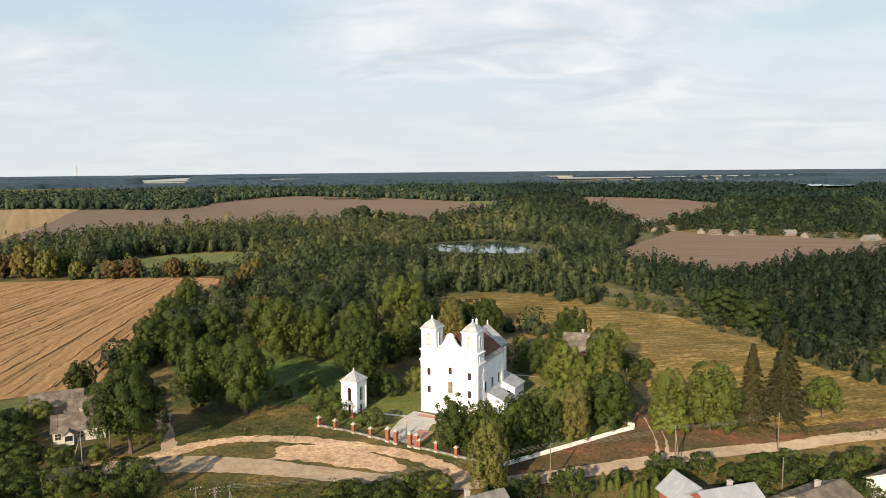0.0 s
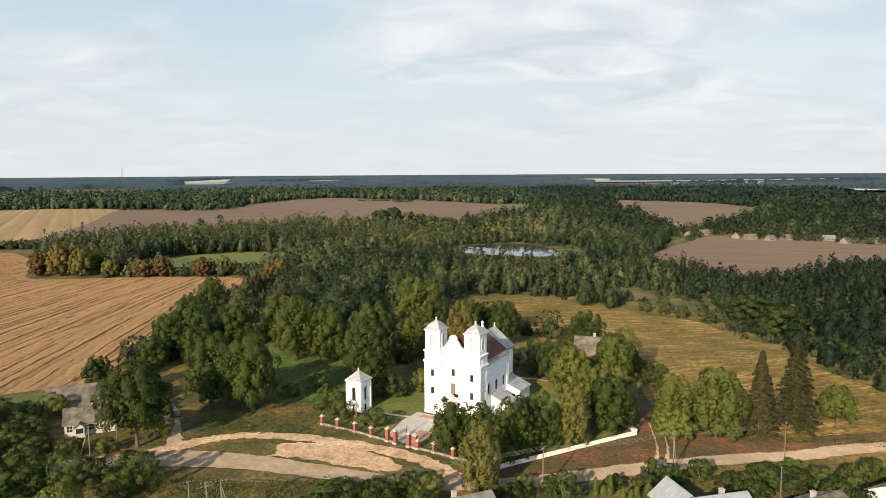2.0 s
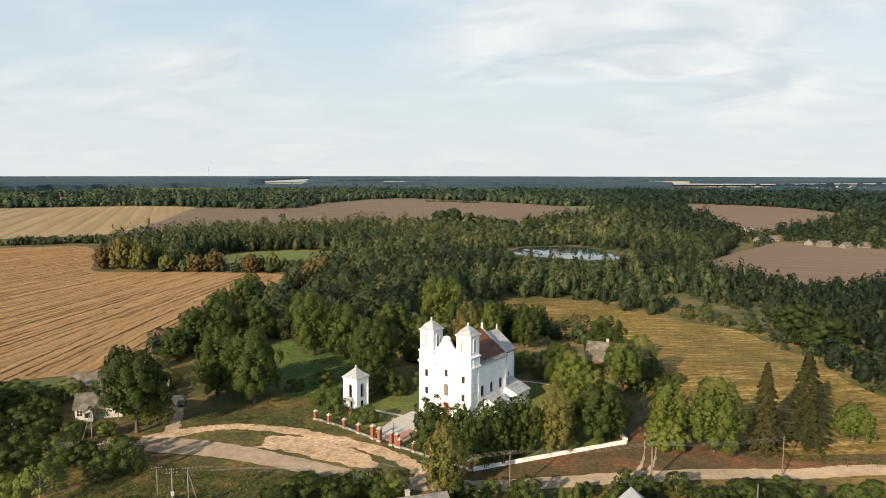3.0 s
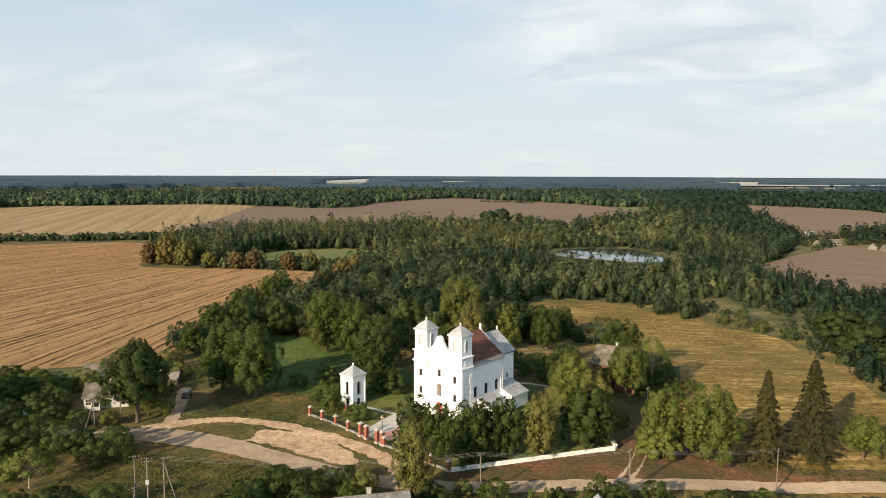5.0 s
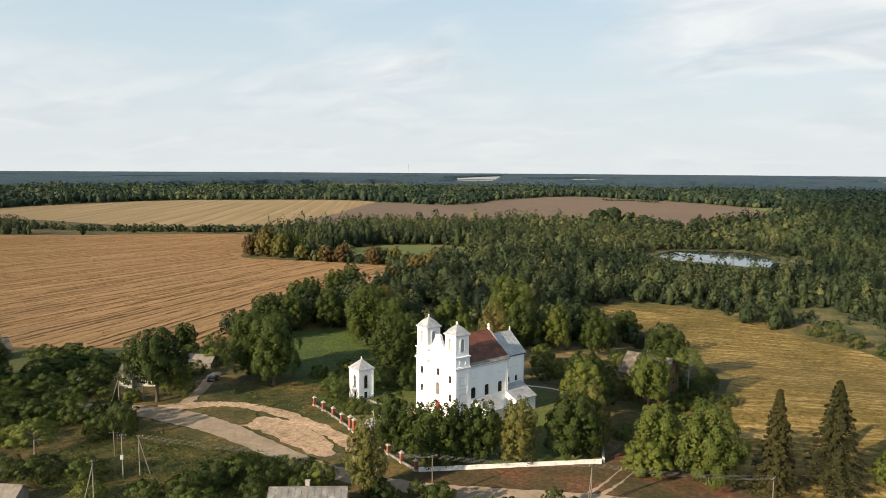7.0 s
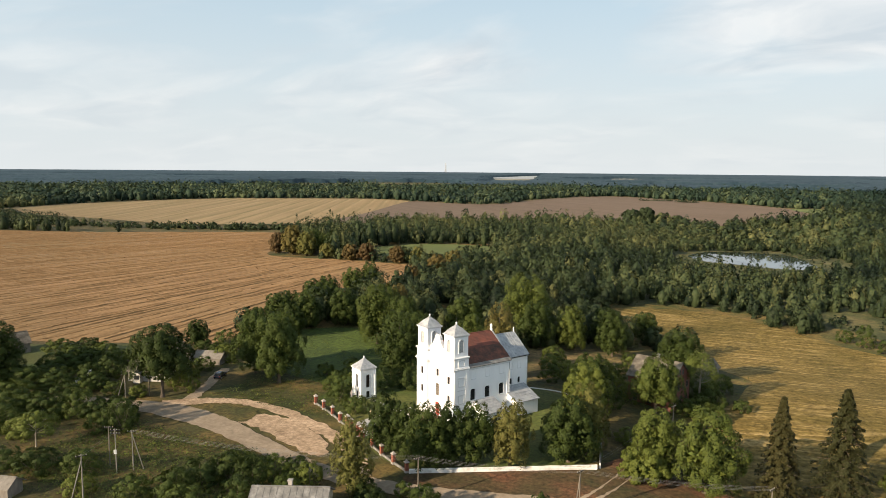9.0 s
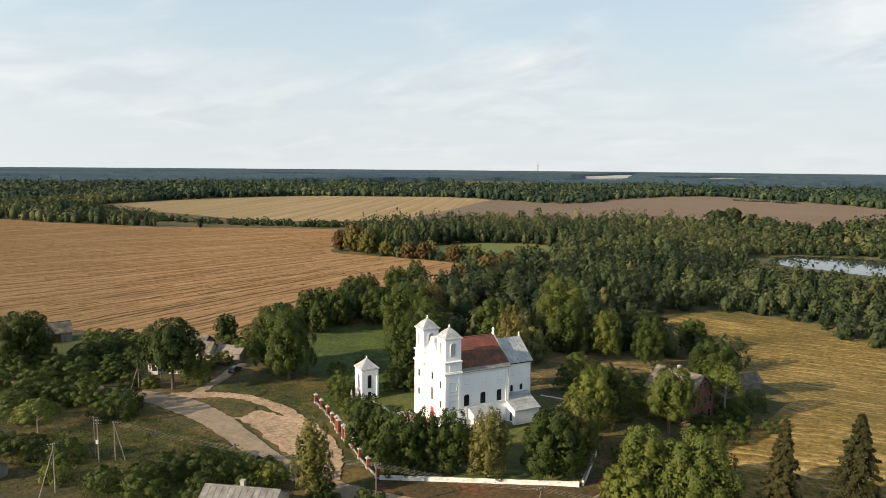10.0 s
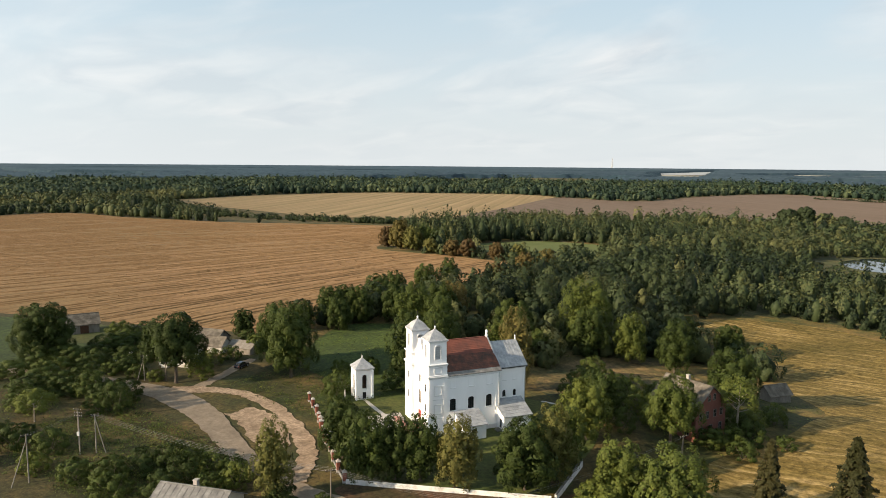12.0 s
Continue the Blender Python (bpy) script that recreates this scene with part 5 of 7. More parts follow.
# ---- houses ----
def house(name, x, y, turn, L, W, eave, ridge, wall_mat, roof_mat, label, windows=(), chimney=None, door=None, gable_mat=None, over=0.4, ribs=0, category="house", gable_windows=()):
    """A gabled house: ridge along its own x, L long and W deep. windows: (wall, along, sill, w, h) with wall "s", "n", "e", "w"."""
    ho = thing(name, x, y, turn, label, category)
    a, b = L / 2, W / 2
    body = part("wall_shell", box(-a, -b, -0.5, a, b, eave), wall_mat, ho)
    for s in (-1, 1):
        part("gable", prism([(-b, eave), (b, eave), (0, ridge - 0.08)], lambda p, q, k: (s * a - s * 0.15 * k, p, q)), gable_mat or wall_mat, ho)
        rise = (ridge - eave) / b
        rf = part("roof", ring_stack(
            [[(-a - over, s * (b + over), eave - over * rise), (a + over, s * (b + over), eave - over * rise), (a + over, 0, ridge), (-a - over, 0, ridge)],
             [(-a - over, s * (b + over), eave - over * rise + 0.12), (a + over, s * (b + over), eave - over * rise + 0.12), (a + over, 0, ridge + 0.12), (-a - over, 0, ridge + 0.12)]]), roof_mat, ho)
        if ribs:
            bm = bmesh.new()
            n = int((L + 2 * over) / ribs)
            for i in range(n + 1):
                u = -a - over + (L + 2 * over - 0.07) * i / n
                ring_stack([[(u, s * (b + over), eave - over * rise + 0.1), (u + 0.07, s * (b + over), eave - over * rise + 0.1), (u + 0.07, 0, ridge + 0.1), (u, 0, ridge + 0.1)],
                            [(u, s * (b + over), eave - over * rise + 0.17), (u + 0.07, s * (b + over), eave - over * rise + 0.17), (u + 0.07, 0, ridge + 0.17), (u, 0, ridge + 0.17)]], bm)
            part("roof_rib", bm, roof_mat, rf)
    part("ridge_cap", box(-a - over, -0.14, ridge + 0.06, a + over, 0.14, ridge + 0.2, bevel=0.04), roof_mat, ho)
    if chimney:
        cx, cy, top = chimney
        c = part("chimney", box(cx - 0.3, cy - 0.3, eave, cx + 0.3, cy + 0.3, top - 0.15), CAP, ho)
        part("chimney_top", box(cx - 0.37, cy - 0.37, top - 0.15, cx + 0.37, cy + 0.37, top, bevel=0.03), CAP, c)
    for wl, al, z, w, h in windows:
        if wl in "sn":
            o = -1 if wl == "s" else 1
            window("window", ho, on_front, al, o * (b + 0.004), z, w, h, 0, DARK_GLASS, GREY_BOARD if wall_mat == OLD_BRICK else CREAM, 0.07, (1, 1), out=o, proud=0.06)
        else:
            o = 1 if wl == "e" else -1
            window("window", ho, on_side, o * (a + 0.004), al, z, w, h, 0, DARK_GLASS, GREY_BOARD if wall_mat == OLD_BRICK else CREAM, 0.07, (1, 1), out=o, proud=0.06)
    if door:
        wl, al, w, h = door
        o = -1 if wl == "s" else 1
        part("door", box(al - w / 2, o * b, 0.1, al + w / 2, o * (b + 0.05), 0.1 + h) if wl in "sn" else box(o * a, al - w / 2, 0.1, o * (a + 0.05), al + w / 2, 0.1 + h), BOARDED, ho)
    return ho


def ang(a, b):
    return math.degrees(math.atan2(b[1] - a[1], b[0] - a[0]))


# farmstead by the wheat field
ho = house("cottage", -71.4, 133.8, 26, 9.0, 6.2, 2.6, 4.7, PALE_BOARD, OLD_SLATE, "weathered pale wooden cottage with a grey slate roof", [("s", -3.6, 0.9, 1.0, 1.15), ("s", 0.2, 0.9, 1.0, 1.15), ("s", 3.6, 0.9, 1.0, 1.15), ("e", 0, 0.9, 1.0, 1.1)], (0.5, 0.2, 5.5), ribs=1.1)
porch = part("porch", box(-2.6, -4.7, 0, -0.9, -3.1, 2.1), PALE_BOARD, ho, "small glazed gabled porch")
part("porch_gable", prism([(-2.6, 2.1), (-0.9, 2.1), (-1.75, 2.75)], lambda p, q, k: (p, -4.7 + 0.1 * k, q)), PALE_BOARD, porch)
for k in (-1, 1):
    part("porch_roof", ring_stack([[(-1.75 + k * 1.1, -4.95, 2.02 + z), (-1.75, -4.95, 2.86 + z), (-1.75, -3.0, 2.86 + z), (-1.75 + k * 1.1, -3.0, 2.02 + z)] for z in (0, 0.08)]), OLD_SLATE, porch)
part("porch_window", box(-2.4, -4.73, 0.9, -1.1, -4.7, 1.9), DARK_GLASS, porch)
house("long_shed", -83.2, 147.8, 23, 9.8, 6.0, 2.3, 4.5, GREY_BOARD, OLD_SLATE, "long grey barn with a ribbed slate roof", (), None, ("s", -2, 1.6, 2.0), ribs=0.95, category="shed")
house("farm_shed", -75.6, 145.5, 25, 6.6, 4.2, 2.2, 4.1, PALE_BOARD, OLD_SLATE, "low pale-walled shed with a slate roof", [("s", 1.5, 0.8, 0.7, 0.6)], None, ("s", -1.5, 0.9, 1.8), ribs=0.95, category="shed")
house("leaning_shed", -69.5, 150.5, 20, 7.0, 4.5, 1.8, 3.0, GREY_BOARD, GREY_BOARD, "dark old plank shed beside the drive", (), None, None, category="shed")
house("field_barn", -124.4, 129.3, 74, 11, 7.0, 2.8, 5.2, GREY_BOARD, OLD_SLATE, "grey wooden barn at the stubble field's edge", (), None, ("s", 1.5, 2.2, 2.2), ribs=1.0, category="barn")
# brick house behind the church
house("brick_house", 37.4, 184.4, -14, 10.6, 9.4, 6.6, 10.2, OLD_BRICK, OLD_SLATE, "two-storey dark red brick house with a grey roof",
      [("s", -3.4, 0.9, 0.95, 1.7), ("s", 0, 0.9, 0.95, 1.7), ("s", 3.4, 0.9, 0.95, 1.7), ("s", -3.4, 4.1, 0.85, 1.4), ("s", 0, 4.1, 0.85, 1.4), ("s", 3.4, 4.1, 0.85, 1.4),
       ("e", -3.0, 0.9, 0.95, 1.7), ("e", 0, 0.9, 0.95, 1.7), ("e", 3.0, 0.9, 0.95, 1.7), ("e", -3.2, 4.1, 0.8, 1.4), ("e", -1.2, 4.1, 0.8, 1.4), ("e", 1.2, 4.1, 0.8, 1.4), ("e", 3.2, 4.1, 0.8, 1.4), ("e", -0.8, 7.5, 0.7, 1.2), ("e", 0.8, 7.5, 0.7, 1.2)],
      (-0.5, 0.3, 11.2), ribs=1.0)
house("plank_shed", 42.5, 223, 60, 6.0, 4.2, 2.0, 3.8, GREY_BOARD, OLD_SLATE, "grey plank shed at the meadow's edge", (), None, None, ribs=1.0, category="shed")
# roadside houses
house("roadside_house", 3.5, 95.9, 27, 10.6, 7.6, 2.9, 5.0, CREAM, SLATE, "roadside house with a weathered grey slate roof", [("n", -2.5, 1.0, 1.0, 1.2), ("n", 2, 1.0, 1.0, 1.2)], (-0.2, 0.5, 5.9), ribs=0.95)
house("metal_roof_house", 40.4, 97.3, 17, 9.0, 9.0, 2.8, 5.4, BRICK, LIGHT_METAL, "red brick house with a pale metal roof", [("w", 0, 1.0, 1.1, 1.2)], (1.2, 0.8, 6.0), ribs=0.7)
house("metal_roof_wing", 36.0, 101.0, 107, 6.0, 5.4, 2.8, 5.0, BRICK, LIGHT_METAL, "low wing with a pale grey metal roof", (), None, ribs=0.7)
house("brown_roof_house", 53.8, 97.4, 29, 10.5, 9.0, 2.9, 5.2, CREAM, OLD_SLATE, "cream house with a brownish ribbed slate roof", [("w", -1.5, 1.0, 1.0, 1.2), ("w", 1.5, 1.0, 1.0, 1.2)], (0.5, 0.6, 6.0), ribs=0.95)
house("white_house", 70.5, 104.0, 29, 8.0, 7.0, 3.6, 5.6, OLD_WHITE, OLD_SLATE, "white plastered house with a slate roof", [("w", 0, 1.2, 1.0, 1.2)], None, ribs=1.0)
house("garden_shed", -40.5, 80.5, 20, 4.0, 3.2, 1.9, 2.9, GREY_BOARD, GREY_BOARD, "small grey garden shed among bushes", (), None, None, category="shed")

# houses of the far village
for i, (x, y, L_, t_, w_) in enumerate(((206, 723, 11, 20, PALE_BOARD), (198, 656, 9, 50, GREY_BOARD), (212, 664, 11, 15, GREY_BOARD), (233, 638, 10, 70, GREY_BOARD), (241, 626, 12, 10, GREY_BOARD), (254, 615, 9, 30, GREY_BOARD),
                                        (302, 615, 12, 5, GREY_BOARD), (306, 594, 11, 45, GREY_BOARD), (326, 590, 10, 15, GREY_BOARD), (340, 563, 14, 20, GREY_BOARD), (352, 572, 11, 60, GREY_BOARD), (270, 622, 9, 15, GREY_BOARD), (-150, 634, 9, 20, GREY_BOARD), (-126, 645, 14, 10, GREY_BOARD))):
    house("village_house", x, y, t_, L_ * 0.85, 6.4, 2.0, 4.9, w_, OLD_SLATE if i % 3 else SLATE, "distant single-storey village house with a grey roof", [("s", -2, 0.7, 1.1, 1.2), ("s", 2, 0.7, 1.1, 1.2)], None)


# ---- poles and cables ----
def power_pole(x, y, h, turn, label, brace=None, arms=1, mat=None, transformer=False):
    po = thing("power_pole", x, y, turn, label, "utility pole", "power line poles")
    mat = mat or CONCRETE
    part("post", tube([(0, 0, -0.3), (0, 0, h * 0.5), (0, 0, h)], [0.12, 0.1, 0.08], 8), mat, po)
    if brace:
        part("brace", tube([(brace[0], brace[1], -0.2), (0.02, 0.0, h * 0.9)], [0.09, 0.075], 7), mat, po)
    for i in range(arms):
        z = h - 0.35 - i * 0.55
        arm = part("crossarm", box(-0.75, -0.05, z, 0.75, 0.05, z + 0.1), IRON, po)
        for u in (-0.68, -0.25, 0.25, 0.68):
            part("insulator", ring_stack([circle(u, 0, r, z + k, 6) for r, k in ((0.03, 0.1), (0.06, 0.16), (0.06, 0.22), (0.03, 0.27))]), CAP, arm)
    if transformer:
        part("switch_box", box(-0.25, -0.3, h * 0.45, 0.25, -0.1, h * 0.45 + 0.7, bevel=0.03), LOUVRE, po)
    return po


POLES = [(-32.0, 94.0, 7.7), (-30.7, 96.2, 7.0), (-26.6, 84.2, 8.0), (-61.0, 124.3, 6.5), (-64.4, 120.8, 6.0), (16.9, 109.2, 7.4), (39.6, 117.2, 7.2), (64.4, 131.9, 7.4), (53.7, 108.0, 5.5), (44.0, 166.6, 5.6)]
power_pole(*POLES[0], 30, "weathered concrete power pole with insulators", None, 2, transformer=True)
power_pole(*POLES[1], 30, "braced concrete power pole in rough grass", (1.6, 0.4), 1)
power_pole(*POLES[2], 60, "two-legged concrete power pole", (-2.2, -1.4), 1)
power_pole(*POLES[3], 10, "old brown wooden pole under the big tree", None, 0, POLE_WOOD)
power_pole(*POLES[4], 60, "braced pole with insulators by the road", (-1.6, 0.6), 2)
power_pole(*POLES[5], 60, "slim wooden roadside pole", None, 1, POLE_WOOD)
power_pole(*POLES[6], 70, "grey two-legged roadside power pole", (-2.4, -0.8), 1, POLE_WOOD)
power_pole(*POLES[7], 70, "concrete pole beneath tall spruces", None, 1, POLE_WOOD)
power_pole(*POLES[8], 70, "thin grey wooden pole between gardens", None, 0, POLE_WOOD)
power_pole(*POLES[9], 70, "braced pole beside the brick house", (-1.5, -0.6), 1, POLE_WOOD)
power_pole(-35.0, 95.0, 7.3, 30, "old wooden pole in rough garden grass", None, 1, POLE_WOOD)


def cable(a, b, sag, offset):
    (ax, ay, ah), (bx, by, bh) = a, b
    az, bz = ah + float(height(ax, ay)), bh + float(height(bx, by))
    d = Vector((bx - ax, by - ay, 0)).normalized()
    s = Vector((-d.y, d.x, 0)) * offset
    pts = []
    for i in range(13):
        t = i / 12
        pts.append(Vector((ax + (bx - ax) * t, ay + (by - ay) * t, az + (bz - az) * t - 0.1 - sag * 4 * t * (1 - t))) + s)
    ob = thing("cable", pts[0].x, pts[0].y, 0, "thin sagging power cable between poles", "cable", "power cables", z=pts[0].z)
    part("strand", tube([p - pts[0] for p in pts], [0.01] * 13, 4), CABLE, ob)


for o in (-0.68, -0.25, 0.25, 0.68):
    cable(POLES[1], POLES[5], 1.2, o)
    cable(POLES[5], POLES[6], 0.6, o)
    cable(POLES[6], POLES[7], 0.6, o)
for o in (-0.25, 0.25):
    cable(POLES[0], POLES[2], 0.3, o)
    cable(POLES[6], POLES[9], 0.9, o)


# ---- car ----
def car(x, y, turn):
    c = thing("car", x, y, turn, "dark blue parked hatchback on the dusty drive", "car")
    prof = [(-2.05, 0.35), (2.0, 0.35), (2.08, 0.6), (1.95, 0.82), (1.05, 0.95), (-1.7, 0.98), (-2.02, 0.85), (-2.1, 0.6)]
    bm = prism(prof, lambda p, q, k: (p, -0.84 + 1.68 * k, q))
    bmesh.ops.bevel(bm, geom=bm.edges[:], offset=0.06, segments=2, affect="EDGES")
    body = part("body", bm, CAR_PAINT, c)
    cab = [(-1.75, 0.95), (1.0, 0.95), (0.35, 1.42), (-1.2, 1.46), (-1.6, 1.3)]
    bm = prism(cab, lambda p, q, k: (p, (-0.76 + 1.52 * k) * (1 - 0.18 * (q - 0.95) / 0.5), q))
    bmesh.ops.bevel(bm, geom=bm.edges[:], offset=0.04, segments=2, affect="EDGES")
    part("glasshouse", bm, DARK_GLASS, body, "dark car windows")
    part("car_roof", box(-1.22, -0.6, 1.43, 0.32, 0.6, 1.49, bevel=0.03), CAR_PAINT, body)
    for u in (-1.3, 1.3):
        for s in (-1, 1):
            w = part("wheel", ring_stack([[(u + 0.31 * math.cos(k * math.pi / 6), s * v, 0.31 + 0.31 * math.sin(k * math.pi / 6)) for k in range(12)] for v in (0.66, 0.86)]), RUBBER, c)
            part("rim", ring_stack([[(u + 0.19 * math.cos(k * math.pi / 5), s * v, 0.31 + 0.19 * math.sin(k * math.pi / 5)) for k in range(10)] for v in (0.84, 0.875)]), LOUVRE, w)
    for s in (-1, 1):
        part("headlight", box(1.98, s * 0.62 - 0.16, 0.62, 2.06, s * 0.62 + 0.16, 0.76), TRIM, body)
        part("tail_light", box(-2.1, s * 0.66 - 0.1, 0.66, -2.02, s * 0.66 + 0.1, 0.86), RED_PAINT, body)


car(-57.6, 142.0, 113)
po = thing("gate_post", -55.6, 140.2, 0, "short dark wooden post beside the drive", "post")
part("post", tube([(0, 0, 0), (0, 0, 1.4)], [0.12, 0.1], 8), BARK, po)


def plastic_heap(x, y, r, turn):
    """A crumpled plastic cover over a low heap."""
    rng = random.Random(int(x * 7))
    ob = thing("covered_heap", x, y, turn, "crumpled white plastic cover over a garden heap", "cover", "plastic covers")
    rings = []
    for k, (f, z) in enumerate(((1.0, -0.1), (0.95, 0.5), (0.8, 1.0), (0.5, 1.35), (0.15, 1.5))):
        rings.append([(r * f * math.cos(a) * 1.4 * rng.uniform(0.85, 1.12), r * f * math.sin(a) * rng.uniform(0.85, 1.12), z + rng.uniform(-0.12, 0.12)) for a in (2 * math.pi * i / 12 for i in range(12))])
    part("sheet", ring_stack(rings), OLD_WHITE, ob)


plastic_heap(-85.6, 127.4, 0.7, 30)
plastic_heap(-82.4, 122.0, 0.6, 70)


# ---- trees ----
def unit(v):
    return v / np.maximum(np.linalg.norm(v, axis=1, keepdims=True), 1e-6)


def leaf_tris(rng, centres, normals, size, long=1.0, soft=0.55):
    """Small three-cornered sprays at the centres, lying about across the normals: corners and the direction in which each one catches light."""
    n = len(centres)
    nn = unit(normals + rng.normal(0, 0.42, (n, 3)))
    t = unit(np.cross(nn, unit(rng.normal(0, 1, (n, 3)))))
    b = np.cross(nn, t)
    s = size * rng.uniform(0.6, 1.35, (n, 1))
    T = np.stack([centres + (t * (math.cos(a) * long) + b * math.sin(a)) * s * rng.uniform(0.6, 1.1, (n, 1)) for a in (0.0, 2.09, 4.19)], 1)
    return T, unit(normals * soft + nn * (1 - soft))


def broadleaf(rng, n, lobes=11, low=0.12, spread=1.0, core=0):
    """Clump centres and outward directions of a crown of radius 1 and height 1 (z from 0 to 1): a knobbly egg of leafy boughs."""
    z = low + 0.1 + (0.93 - low - 0.1) * (np.arange(lobes) + rng.uniform(0, 1, lobes)) / lobes
    a = np.arange(lobes) * 2.399 + rng.uniform(-0.5, 0.5, lobes)
    w = np.maximum(0.06, 1 - ((z - 0.42) / 0.58) ** 2) ** 0.62 * spread
    rr = rng.uniform(0.65, 1.15, lobes) * 1.32 / math.sqrt(lobes)
    d = np.maximum(w - rr * 0.8, 0.0) * rng.uniform(0.72, 1.08, lobes)
    lean = rng.uniform(-0.12, 0.12, 2)
    cs = np.stack([d * np.cos(a) + lean[0] * z, d * np.sin(a) + lean[1] * z, z], 1)
    rs = np.stack([rr, rr, rr * 0.52], 1)
    ways = unit((cs - np.array((0, 0, 0.42))) * np.array((1, 1, 0.8)))
    k = rng.choice(lobes, n, p=rr ** 2 / (rr ** 2).sum())
    v = unit(rng.normal(0, 0.62, (n, 3)) + ways[k] * 0.75 + np.array((0, 0, 0.12)))
    P = cs[k] + rs[k] * v * rng.uniform(0.8, 1.12, (n, 1)) ** 1.5
    P[:, 2] = np.maximum(P[:, 2], low * rng.uniform(0.3, 1.2, n))
    D = unit(v + 0.35 * ways[k])
    if core:
        # twigs and leaves inside, which close the crown
        q = unit(rng.normal(0, 1, (core, 3))) * rng.uniform(0.3, 1, (core, 1))
        P[:core] = np.array((lean[0] * 0.5, lean[1] * 0.5, (low + 0.91) / 2)) + q * np.array((0.78, 0.78, (0.89 - low) / 2)) * spread
    return P, D


def conifer(rng, n, droop=0.5, layers=13, power=0.85, low=0.06):
    """The same for a spruce: tiers of drooping sprays."""
    z = 1 - np.sqrt(rng.uniform(0, 1, n)) * (1 - low)
    tier = np.abs(((z * layers) % 1.0) - 0.5) * 2
    r = (1 - z) ** power * (0.72 + 0.28 * tier) * rng.uniform(0.45, 1.05, n)
    a = rng.uniform(0, 2 * math.pi, n)
    wob = 1 + 0.14 * np.sin(a * 5 + z * 31) + 0.08 * np.sin(a * 11 - z * 57)
    r = r * wob
    p = np.stack([r * np.cos(a), r * np.sin(a), z - 0.03 * r * droop], 1)
    return p, unit(np.stack([np.cos(a), np.sin(a), np.full(n, 0.7)], 1))


def leaf_object(name, T, N, mat, tint):
    """One mesh of the sprays T (n, 3, 3) with their normals N (n, 3) or (n, 3, 3), and a tint for each spray."""
    n = len(T)
    me = raw_mesh(name, T.reshape(-1, 3), np.arange(n * 3).reshape(n, 3))
    me.attributes.new("tint", "FLOAT", "FACE").data.foreach_set("value", np.ascontiguousarray(tint, np.float32))
    N = np.repeat(N[:, None, :], 3, 1) if N.ndim == 2 else N
    me.attributes.new("custom_normal", "FLOAT_VECTOR", "POINT").data.foreach_set("vector", np.ascontiguousarray(N, np.float32).ravel())
    me.materials.append(mat)
    return new(name, me)


def trunk_mesh(rng, h, r, top, limbs, spread, crown_low):
    """A tapering trunk with forking limbs."""
    base = max(0.12, 0.022 * h)
    lean = rng.uniform(-0.25, 0.25, 2)
    pts = [(lean[0] * t * t * 2, lean[1] * t * t * 2, h * top * t - (0.2 if t == 0 else 0)) for t in (0, 0.08, 0.35, 0.7, 1.0)]
    bm = tube(pts, [base * 1.5, base, base * 0.82, base * 0.5, base * 0.12], 8)
    for i in range(limbs):
        t = crown_low + (0.75 - crown_low) * (i + rng.uniform(0, 0.8)) / max(limbs, 1)
        a = i * 2.4 + rng.uniform(-0.4, 0.4)
        o = Vector((lean[0] * t * t * 2, lean[1] * t * t * 2, h * top * t))
        L = r * spread * rng.uniform(0.55, 0.85)
        e = Vector((math.cos(a) * L, math.sin(a) * L, L * rng.uniform(0.5, 0.9)))
        m = o + e * 0.5 + Vector((0, 0, -0.08 * L))
        w = base * 0.42 * (1 - 0.4 * t)
        tube([o, m, o + e], [w, w * 0.7, w * 0.15], 5, bm)
    return bm


